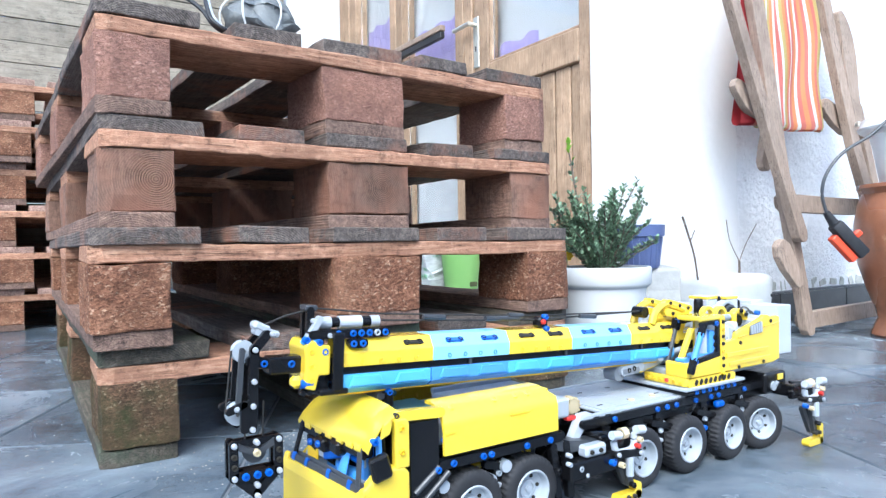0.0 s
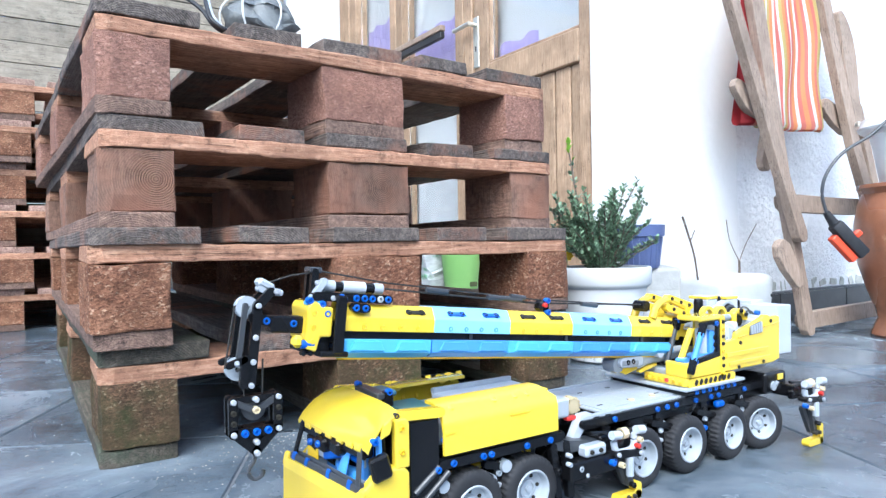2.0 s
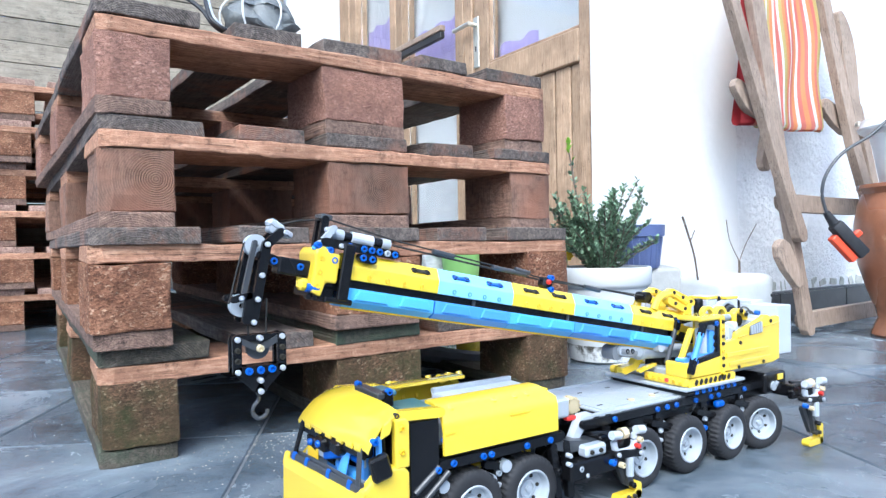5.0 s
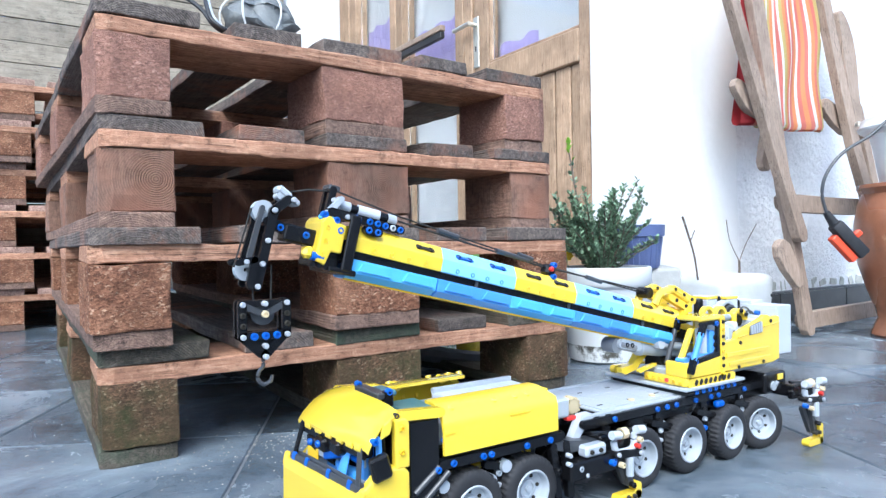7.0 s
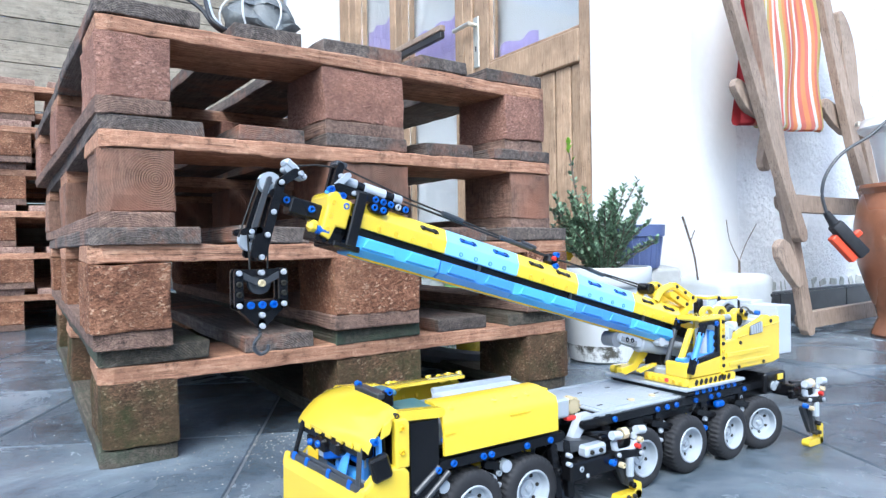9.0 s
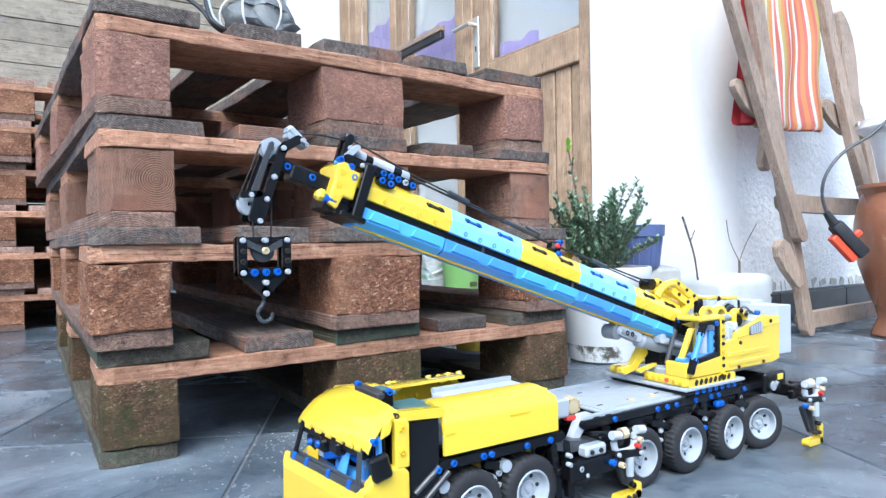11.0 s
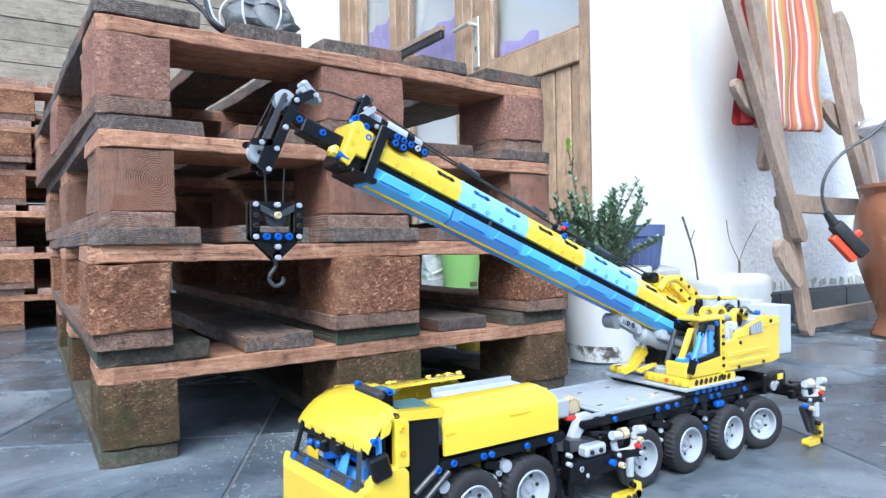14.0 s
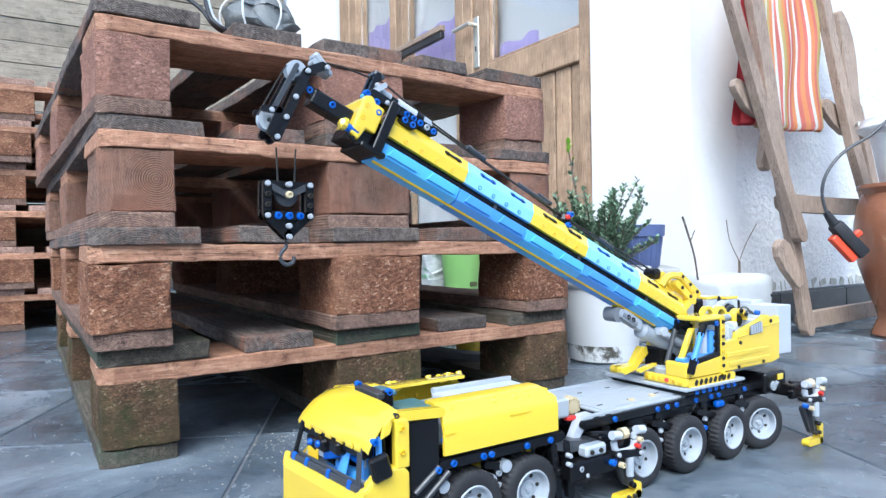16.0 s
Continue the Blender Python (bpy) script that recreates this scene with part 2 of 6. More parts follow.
SIDE_BOARD = wood("weathered_red_board", (0.197, 0.123, 0.093), (0.393, 0.245, 0.186), (0.600, 0.424, 0.331), "Y")
TOP_BOARD = wood("soaked_grey_brown_board", (0.052, 0.044, 0.038), (0.135, 0.11, 0.094), (0.28, 0.226, 0.19), "Y", stain=(0.278, 0.129, 0.078), stain_at=0.6, rings=True)
TOP_BOARD_GREEN = wood("algae_stained_board", (0.04, 0.038, 0.028), (0.098, 0.083, 0.062), (0.2, 0.168, 0.13), "Y", stain=(0.066, 0.088, 0.055), stain_at=0.58, rings=True)
BOTTOM_BOARD = wood("dirty_bottom_board", (0.101, 0.070, 0.055), (0.224, 0.140, 0.104), (0.403, 0.267, 0.196), "Y", rings=True)
FENCE_WOOD = wood("grey_fence_board", (0.2, 0.175, 0.135), (0.28, 0.25, 0.2), (0.35, 0.315, 0.255), "X", grain=0.35, relief=0.5, wear_amount=0.4)
DOOR_WOOD = wood("varnished_oak", (0.27, 0.17, 0.1), (0.4, 0.27, 0.17), (0.5, 0.37, 0.25), "Z", rough=0.38, relief=0.3, wear_amount=0.12)
CHAIR_WOOD = wood("grey_brown_teak", (0.25, 0.18, 0.13), (0.35, 0.26, 0.195), (0.43, 0.335, 0.265), "Z", rough=0.6, relief=0.4, wear_amount=0.2)
STUCCO = plain("white_stucco", (0.87, 0.87, 0.87), 0.9, 0.05, 48, 1.0, 0.016, spec=0.2)
RENDER_SMOOTH = plain("white_wall_paint", (0.78, 0.78, 0.77), 0.85, 0.02, 40, 0.3, 0.003, spec=0.2)
SKIRT_TILE = plain("black_skirting_tile", (0.03, 0.032, 0.036), 0.35, 0.3, 25, 0.2)
GROUT = plain("grey_grout", (0.13, 0.14, 0.15), 0.9, 0.25, 60, 0.5)


def slate(name, tone=1.0):
    m, nt, b = shader(name, 0.35, spec=0.36)
    v = coords(nt)
    big = noise_tex(nt, v, 3.2, 7.0, 0.62, 0.6)
    fine = noise_tex(nt, v, 38.0, 8.0, 0.72)
    col = ramp(nt, big, [(p, tuple(x * tone for x in c)) for p, c in ((0.36, (0.03, 0.044, 0.06)), (0.5, (0.1, 0.13, 0.16)), (0.66, (0.24, 0.28, 0.315)))])
    col = mix(nt, ramp(nt, fine, [(0.35, (0, 0, 0)), (0.75, (0.42, 0.42, 0.42))]), col, (0.22 * tone, 0.232 * tone, 0.246 * tone))
    vo = node(nt, "ShaderNodeTexVoronoi", Scale=120.0)
    nt.links.new(v, vo.inputs["Vector"])
    crumbs = ramp(nt, vo.outputs["Distance"], [(0.05, (1, 1, 1)), (0.1, (0, 0, 0))])
    where = ramp(nt, noise_tex(nt, v, 5.0, 4.0, 0.7), [(0.52, (0, 0, 0)), (0.62, (1, 1, 1))])
    col = mix(nt, mix(nt, 1.0, crumbs, where, "MULTIPLY"), col, (0.33, 0.32, 0.3))
    nt.links.new(vary(nt, col, 0.12), b.inputs["Base Color"])
    wet = ramp(nt, noise_tex(nt, v, 4.5, 6.0, 0.65, 0.8), [(0.36, (0.06, 0.06, 0.06)), (0.5, (0.22, 0.22, 0.22)), (0.68, (0.42, 0.42, 0.42))])
    nt.links.new(wet, b.inputs["Roughness"])
    rip = noise_tex(nt, v, 11.0, 6.0, 0.6, 0.5)
    bump(nt, b, mix(nt, 0.35, rip, fine), 0.65, 0.005)
    return m


SLATE = slate("wet_blue_grey_slate")
# toned-down copy of the slate: floor shade round the crane, held in the colour
SLATE_SHADED = slate("wet_slate_shaded", 0.8)

# ---- structure: yard floor, house walls, fence ----
WX, WY, FY = 1.56, 0.27, 3.6          # door wall, stucco wall, fence
TILE, JOINT, TURN = 0.38, 0.004, radians(-26)
TU, TV = Vector((math.cos(TURN), math.sin(TURN), 0)), Vector((-math.sin(TURN), math.cos(TURN), 0))
T0 = Vector((-0.093, 0.196, 0))
bm = box(bmesh.new(), (1.0, 0.5, -0.0522), (9.0, 9.5, 0.1))
floor = solo("floor", bm, GROUT, "yard floor of large wet slate tiles", "floor", kind="structure")
bm = bmesh.new()
box(bm, (0, 0, -0.004), (TILE - JOINT, TILE - JOINT, 0.008), 0.0015)
tile_mesh = finish("slate_tile", bm, SLATE)
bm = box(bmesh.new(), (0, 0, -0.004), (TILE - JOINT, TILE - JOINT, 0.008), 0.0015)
shaded_tile_mesh = finish("slate_tile", bm, SLATE_SHADED)
far = bmesh.new()
for i in range(-16, 20):
    for j in range(-18, 18):
        p = T0 + TU * ((i + 0.42) * TILE) + TV * ((j + 0.5) * TILE)
        if not (-3.2 < p.x < 4.9 and -3.8 < p.y < 3.7) or (p.x > WX + 0.3 and p.y > WY + 0.3):
            continue
        m = Matrix.Translation(p + Vector((0, 0, random.uniform(-0.0006, 0.0004)))) @ Matrix.Rotation(TURN + random.choice((0, math.pi / 2, math.pi)), 4, "Z")
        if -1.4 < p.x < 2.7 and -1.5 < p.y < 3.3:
            # tiles under and before the crane get the copy with shade in its colour
            t = new("slate_tile", shaded_tile_mesh if p.x > 0.2 and p.y < 0.35 else tile_mesh)
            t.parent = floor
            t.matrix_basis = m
        else:
            box(far, p + Vector((0, 0, -0.004)), (TILE - JOINT, TILE - JOINT, 0.008), 0, Matrix.Rotation(TURN, 4, "Z"))
tagged(part("outer_paving", far, SLATE, floor), kind="stuff")


def wall_with_holes(name, material, label, x0, x1, y0, y1, z0, z1, holes, kind="structure"):
    """A wall along Y, x0 to x1 thick, with openings (ya, yb, za, zb) through it."""
    bm = bmesh.new()
    ys = sorted({y0, y1, *(h[0] for h in holes), *(h[1] for h in holes)})
    zs = sorted({z0, z1, *(h[2] for h in holes), *(h[3] for h in holes)})
    for a, b in zip(ys, ys[1:]):
        for c, d in zip(zs, zs[1:]):
            if not any(h[0] <= a and b <= h[1] and h[2] <= c and d <= h[3] for h in holes):
                box(bm, ((x0 + x1) / 2, (a + b) / 2, (c + d) / 2), (x1 - x0, b - a, d - c))
    bmesh.ops.remove_doubles(bm, verts=bm.verts, dist=1e-5)
    return solo(name, bm, material, label, "wall", kind=kind)


wall_with_holes("wall_door_side", RENDER_SMOOTH, "smooth white house wall with door opening", WX, WX + 0.22, WY, FY, -0.05, 3.0, [(0.66, 2.75, 0.14, 2.3)])
solo("wall_stucco", box(bmesh.new(), (3.4, WY + 0.11, 1.475), (3.24 , 0.22, 3.05)), STUCCO, "rough white stucco house wall", "wall", kind="structure")
solo("wall_house_rear", box(bmesh.new(), (3.4, FY + 0.11, 1.475), (3.64, 0.2, 3.05)), RENDER_SMOOTH, "plain white rear house wall", "wall", kind="structure")
solo("wall_house_side", box(bmesh.new(), (5.12, 1.95, 1.475), (0.2, 3.1, 3.05)), RENDER_SMOOTH, "plain white house side wall", "wall", kind="structure")
solo("house_roof", box(bmesh.new(), (3.38, 1.98, 3.06), (3.72, 3.6, 0.1)), RENDER_SMOOTH, "plain flat house roof slab", "roof", kind="structure")
solo("wall_yard_end", box(bmesh.new(), (5.05, -1.7, 1.2), (0.2, 4.4, 2.4)), RENDER_SMOOTH, "added plain white yard wall, out of view", "wall", kind="structure")
# added and out of view; kept low so sky light reaches into the pallets
solo("wall_yard_back", box(bmesh.new(), (1.0, -3.95, 0.6), (8.4, 0.2, 1.2)), RENDER_SMOOTH, "added plain white yard wall, out of view", "wall", kind="structure")

# wooden fence of horizontal boards
fence = thing("board_fence", "weathered grey fence of horizontal wooden boards", "fence")
zz = 0.0
k = 0
while zz < 2.3:
    h = 0.135 + 0.012 * math.sin(k * 2.3)
    part("fence_board", plank((4.2, 0.024, h - 0.004), 900 + k, 0.003, 0.002, 20), FENCE_WOOD, fence, at=pose(WX - 2.12, FY + 0.01 + 0.004 * (k % 2), zz + h / 2 + 0.01))
    zz += h
    k += 1
for x in (-2.3, -0.9, 0.5):
    part("fence_post", box(bmesh.new(), (x, FY + 0.08, 1.15), (0.09, 0.09, 2.3), 0.004), FENCE_WOOD, fence)
# likewise unseen, and low for the sky light
solo("wall_yard_side", box(bmesh.new(), (-3.4, 0.0, 0.6), (0.2, 7.8, 1.2)), RENDER_SMOOTH, "added plain white yard wall, out of view", "wall", kind="structure")


# ---- pallets ----
G1 = "pallets stacked beside the toy crane"


def cut_corner(bm, cx, cy, sx, sy, a=0.017, b=0.007):
    """Saw a standing corner off: cx, cy the corner, sx, sy the way inward."""
    no = Vector((-sx * b, -sy * a, 0)).normalized()
    g = bm.verts[:] + bm.edges[:] + bm.faces[:]
    bmesh.ops.bisect_plane(bm, geom=g, plane_co=(cx + sx * a, cy, 0), plane_no=no, clear_outer=True, dist=1e-5)
    es = [e for e in bm.edges if e.is_boundary]
    if es:
        bmesh.ops.holes_fill(bm, edges=es)


def pallet(label, at, seed, H, blocks, tops, group, stringer=STRINGER, bottom=BOTTOM_BOARD):
    """A four-way pallet, 0.8 along X and 1.2 along Y: five top boards, three stringer boards, nine blocks, three bottom boards."""
    root = thing("pallet", label, "pallet", at, group)
    r = random.Random(seed)
    ht = 0.022
    hb = H - 3 * ht
    edge = 0.014          # how far the outer pieces stand back from the nominal side
    xs = [((0.105 + edge) / 2, 0.105 - edge), (0.4, 0.145), (0.748, 0.105)]
    ys = [(0.0725, 0.145), (0.6, 0.145), (1.1275, 0.145)]

    def put(name, c, s, mat, sd, wob=0.0012):
        bm = plank(s, sd, 0.0022, wob, 34 if max(s) > 0.3 else 3, max(s) < 0.3 and group == G1)
        for cx in (edge, 0.8):
            for cy in (0.0, 1.2):
                if abs(abs(cx - c[0]) - s[0] / 2) < 0.012 and abs(abs(cy - c[1]) - s[1] / 2) < 0.012:
                    cut_corner(bm, cx - c[0], cy - c[1], 1 if cx < 0.4 else -1, 1 if cy < 0.6 else -1)
        part(name, bm, mat, root, at=pose(c[0] + r.uniform(-0.002, 0.002), c[1] + r.uniform(-0.003, 0.003), c[2]))

    for i, (x, w) in enumerate(xs):
        put("bottom_board", (x, 0.6, ht / 2), (w, 1.2, ht), bottom, seed * 100 + i)
        for j, (y, d) in enumerate(ys):
            put("block", (x, y, ht + hb / 2), (w, d, hb), blocks[(i + j) % len(blocks)], seed * 100 + 10 + i * 3 + j, 0.0034)
    for j, (y, d) in enumerate(ys):
        put("stringer_board", (0.4 + edge / 2, y, ht * 1.5 + hb), (0.8 - edge, d, ht), stringer, seed * 100 + 30 + j, 0.003)
    for i, (x, w) in enumerate((((0.145 + edge) / 2, 0.145 - edge), (0.2425, 0.1), (0.4, 0.145), (0.5575, 0.1), (0.7275, 0.145))):
        put("top_board", (x, 0.6, ht * 2.5 + hb), (w, 1.2, ht), tops[i % len(tops)], seed * 100 + 40 + i, 0.0028)
    return root


HS = (0.149, 0.1514, 0.1485, 0.1491)
pallet("mossy reddish wooden pallet with chipboard blocks, lying on slate", pose(0, 0, 0), 1, HS[0], [CHIP_MOSSY], [TOP_BOARD_GREEN, TOP_BOARD], G1, bottom=TOP_BOARD_GREEN)
pallet("reddish wooden pallet with coarse chipboard blocks", pose(-0.0097, -0.0183, HS[0], 0, 0, 0.14), 2, HS[1], [CHIP], [TOP_BOARD], G1)
pallet("dark red-brown wooden pallet with ringed solid blocks", pose(0.0064, 0.0284, sum(HS[:2]), 0, 0, 1.2), 3, HS[2], [RING_BLOCK], [TOP_BOARD], G1)
pallet("red-brown wooden pallet, top of the stack, sawn blocks", pose(0.0045, 0.0303, sum(HS[:3]), 0, 0, 2.17), 4, HS[3], [RED_BLOCK], [TOP_BOARD], G1)
# the taller stack behind, turned across
G2 = "pallets in the taller stack by the fence"
first = pallet("reddish wooden pallet with solid blocks in tall stack", pose(-0.53, 1.75, 0), 7, 0.144, [RED_BLOCK, CHIP], [SIDE_BOARD], G2)
for k in range(1, 6):
    copy_thing(first, pose(-0.53 + (0.03, -0.02, 0.012, 0.03, 0.042)[k - 1], 1.75 + random.uniform(-0.02, 0.02), 0.144 * k, 0, 0, random.uniform(-0.8, 0.8)))

# backing stack, added to cut the light behind the taller stack's gaps
G3 = "pallets stacked against the fence"
for k in range(6):
    p = copy_thing(first, pose(0.44 + 0.04 * (k % 2), 2.76, 0.144 * k, 0, 0, 90))
    tagged(p, "added reddish pallet that darkens the gaps of the taller stack", "pallet", G3)


# ---- the toy crane ----
YEL = plain("yellow_moulded_plastic", (0.82, 0.59, 0.035), 0.2, 0.03, 14, 0.04, 0.0004, coat=1.0)
ORANGE_YEL = plain("deep_yellow_plastic", (0.78, 0.5, 0.01), 0.3, 0.03, 14, 0.04, 0.0004)
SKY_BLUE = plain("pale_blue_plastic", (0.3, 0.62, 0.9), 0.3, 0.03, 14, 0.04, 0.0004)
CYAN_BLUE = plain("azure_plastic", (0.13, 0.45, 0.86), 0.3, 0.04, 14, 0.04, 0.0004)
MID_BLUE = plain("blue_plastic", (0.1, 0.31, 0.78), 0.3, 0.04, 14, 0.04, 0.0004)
PIN_BLUE = plain("bright_blue_pin_plastic", (0.012, 0.1, 0.47), 0.3, 0.04, 14, 0.0)
BLACK = plain("black_plastic", (0.007, 0.007, 0.008), 0.24, 0.2, 14, 0.04, 0.0004, spec=0.32)
DARK_GREY = plain("dark_grey_plastic", (0.05, 0.053, 0.058), 0.3, 0.08, 14, 0.04, 0.0004)
MID_GREY = plain("mid_grey_plastic", (0.2, 0.213, 0.23), 0.32, 0.06, 14, 0.04, 0.0004)
LIGHT_GREY = plain("light_bluish_grey_plastic", (0.4, 0.435, 0.47), 0.32, 0.05, 14, 0.04, 0.0004)
WHITE_PL = plain("white_plastic", (0.5, 0.535, 0.58), 0.35, 0.03, 14, 0.04, 0.0004)
TAN_PL = plain("tan_plastic", (0.62, 0.52, 0.32), 0.35, 0.05, 14, 0.0)
RED_PL = plain("red_plastic", (0.6, 0.03, 0.02), 0.35, 0.05, 14, 0.0)
TYRE = plain("black_rubber", (0.022, 0.022, 0.024), 0.75, 0.25, 60, 0.3, 0.0006)
CORD = plain("black_cord", (0.03, 0.028, 0.026), 0.9, 0.3, 200, 0.5, 0.0005)
# near-black that stands in for the shade inside holes, sockets and hollows
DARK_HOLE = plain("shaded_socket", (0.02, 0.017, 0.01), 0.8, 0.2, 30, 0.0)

CX, CYW = 0.45, -0.355
crane = thing("toy_mobile_crane", "yellow and blue plastic brick toy mobile crane standing on slate", "toy crane", pose(CX, CYW, 0))


HOST = [None]          # the part that takes the next pieces as its own


def cp(name, bm, mat, parent=None, label="", smooth=False, shift=True):
    """A crane part; coordinates along the yard's X, across from the crane's middle, up from the floor."""
    if shift:
        bmesh.ops.translate(bm, verts=bm.verts, vec=(-CX, 0, 0))
    return part(name, bm, mat, parent or HOST[0] or crane, label, smooth)


def pin_mesh(name, mat, r=0.0031, hole=True):
    bm = bmesh.new()
    t = Matrix.Rotation(radians(90), 4, "X")
    prof = [(r, -0.004), (r, 0.0012), (r * 0.85, 0.0018), (r * 0.5, 0.0018), (r * 0.45, 0.0002), (0.00005, 0.0002)] if hole else [(r, -0.004), (r, 0.0014), (r * 0.75, 0.0022), (0.00005, 0.0022)]
    lathe(bm, prof, 10, t)
    return finish(name, bm, mat, True)


# h, s, u: flat inserts whose darker colour replaces the shade of a deep socket
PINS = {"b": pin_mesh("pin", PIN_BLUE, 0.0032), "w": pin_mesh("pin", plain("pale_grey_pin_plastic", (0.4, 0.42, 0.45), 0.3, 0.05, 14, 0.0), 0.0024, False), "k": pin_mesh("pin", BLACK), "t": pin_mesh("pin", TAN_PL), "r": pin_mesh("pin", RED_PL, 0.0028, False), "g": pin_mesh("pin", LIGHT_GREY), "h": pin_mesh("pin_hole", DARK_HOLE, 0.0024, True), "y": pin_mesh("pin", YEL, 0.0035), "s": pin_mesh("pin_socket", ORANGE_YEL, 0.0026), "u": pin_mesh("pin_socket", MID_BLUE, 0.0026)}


def pin(kind, x, y, z, parent=None, turn=None, shift=True):
    ob = new("pin_hole" if kind == "h" else "pin_socket" if kind in "su" else "pin", PINS[kind])
    ob.parent = parent or HOST[0] or crane
    ob.matrix_basis = Matrix.Translation((x - (CX if shift else 0), y, z)) @ (turn or Matrix())
    return ob


def liftarm(bm, p, q, w=0.0075, t=0.0075, y=0.0):
    """A studless beam with round ends between two points (x, z), at y, t thick."""
    (x0, z0), (x1, z1) = p, q
    a = math.atan2(z1 - z0, x1 - x0)
    out = []
    for k in range(9):
        g = a + math.pi / 2 + math.pi * k / 8
        out.append((x0 + w / 2 * math.cos(g), z0 + w / 2 * math.sin(g)))
    for k in range(9):
        g = a - math.pi / 2 + math.pi * k / 8
        out.append((x1 + w / 2 * math.cos(g), z1 + w / 2 * math.sin(g)))
    return prism(bm, out, y - t / 2, y + t / 2)


# wheels: lugged tyre, dished rim
def tyre_mesh():
    """One skin: side walls, and a tread of staggered lugs."""
    bm = bmesh.new()
    t = Matrix.Rotation(radians(90), 4, "X")
    R, n = 0.0324, 144
    prof = [(0.019, -0.0105), (0.0205, -0.0115), (0.027, -0.0122), (0.0308, -0.0108), (R, -0.0085), (R, -0.0008), (R, 0.0008), (R, 0.0085), (0.0308, 0.0108), (0.027, 0.0122), (0.0205, 0.0115), (0.019, 0.0105)]
    rings = []
    for j, (r, y) in enumerate(prof):
        ring = []
        for k in range(n):
            rr = r
            if 3 <= j <= 5 and k % 4 < 2 or 6 <= j <= 8 and (k + 2) % 4 < 2:
                rr += 0.0012 if r == R else 0.0005
            ring.append(bm.verts.new(t @ Vector((rr * math.cos(2 * math.pi * k / n), rr * math.sin(2 * math.pi * k / n), y))))
        rings.append(ring)
    rings.append(rings[0])
    for p, q in zip(rings, rings[1:]):
        for k in range(n):
            bm.faces.new((p[k], p[(k + 1) % n], q[(k + 1) % n], q[k]))
    return finish("tyre", bm, TYRE, True)


def rim_mesh():
    bm = bmesh.new()
    t = Matrix.Rotation(radians(90), 4, "X")
    lathe(bm, [(0.0205, -0.012), (0.0205, 0.0118), (0.0198, 0.0128), (0.0184, 0.0122), (0.0172, 0.004), (0.0095, 0.0015), (0.009, 0.004), (0.0068, 0.0045), (0.0065, 0.0025), (0.003, 0.0025), (0.0028, 0.0055), (0.00005, 0.0055)], 40, t)
    return finish("rim", bm, LIGHT_GREY, True)


TM, RM = tyre_mesh(), rim_mesh()
bm = bmesh.new()
for k in range(6):
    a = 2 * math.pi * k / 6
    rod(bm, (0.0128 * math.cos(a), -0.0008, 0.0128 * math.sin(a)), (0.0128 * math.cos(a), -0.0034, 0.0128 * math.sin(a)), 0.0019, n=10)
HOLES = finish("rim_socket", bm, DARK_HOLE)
for X, steer in ((0.277, 0), (0.346, 0), (0.508, 0), (0.589, 0), (0.673, 2), (0.742, -19)):
    for s in (-1, 1):
        w = new("wheel", TM)
        w.parent = crane
        w.matrix_basis = Matrix.Translation((X - CX, s * 0.053, 0.0335)) @ Matrix.Rotation(radians(steer if s < 0 else steer + 180), 4, "Z") @ Matrix.Rotation(random.uniform(0, 1), 4, "Y")
        tagged(w, "black rubber tyre on grey rim")
        for nm, me in (("rim", RM), ("rim_socket", HOLES)):
            r = new(nm, me)
            r.parent = w
    cp("axle", rod(bmesh.new(), (X, -0.045, 0.0335), (X, 0.045, 0.0335), 0.0025), DARK_GREY)
    cp("axle_housing", box(bmesh.new(), (X, 0, 0.04), (0.022, 0.05, 0.024), 0.002), DARK_GREY)
    for s in (-1, 1):
        bm = bmesh.new()
        liftarm(bm, (X - 0.02, 0.064), (X + 0.004, 0.04), 0.006, 0.004, s * 0.038)
        cp("suspension_arm", bm, BLACK)

# chassis
cp("chassis_beam", box(bmesh.new(), (0.492, 0, 0.062), (0.575, 0.04, 0.03), 0.002), BLACK)
for s in (-1, 1):
    bm = bmesh.new()
    liftarm(bm, (0.245, 0.0785), (0.385, 0.0785), 0.0085, 0.008, s * 0.059)
    cp("side_beam", bm, BLACK)
    bm = bmesh.new()
    liftarm(bm, (0.425, 0.082), (0.79, 0.082), 0.009, 0.008, s * 0.052)
    cp("side_beam", bm, BLACK)
    bm = bmesh.new()
    liftarm(bm, (0.5, 0.07), (0.77, 0.07), 0.008, 0.006, s * 0.047)
    cp("lower_side_beam", bm, BLACK)
    for x in (0.47, 0.54, 0.557, 0.574, 0.61, 0.64, 0.655, 0.71, 0.76):
        pin("b" if s < 0 else "k", x, s * 0.0565, 0.0815, turn=None if s < 0 else Matrix.Rotation(math.pi, 4, "Z"))
    for x in (0.255, 0.288, 0.297, 0.34, 0.37):
        pin("b", x, s * 0.0635, 0.0785, turn=None if s < 0 else Matrix.Rotation(math.pi, 4, "Z"))
for x, z, kd in ((0.5, 0.07, "k"), (0.556, 0.062, "g"), (0.63, 0.055, "w"), (0.632, 0.062, "b"), (0.71, 0.07, "g"), (0.79, 0.078, "b")):
    pin(kd, x, -0.051, z)
for x, z in ((0.53, 0.052), (0.553, 0.05), (0.612, 0.055), (0.695, 0.062), (0.3, 0.056), (0.36, 0.062)):
    cp("spring_seat", box(bmesh.new(), (x, -0.036, z), (0.009, 0.01, 0.014), 0.001), YEL)
    cp("spring_damper", rod(bmesh.new(), (x + 0.007, -0.037, z - 0.008), (x + 0.012, -0.037, z + 0.018), 0.0035), DARK_GREY)
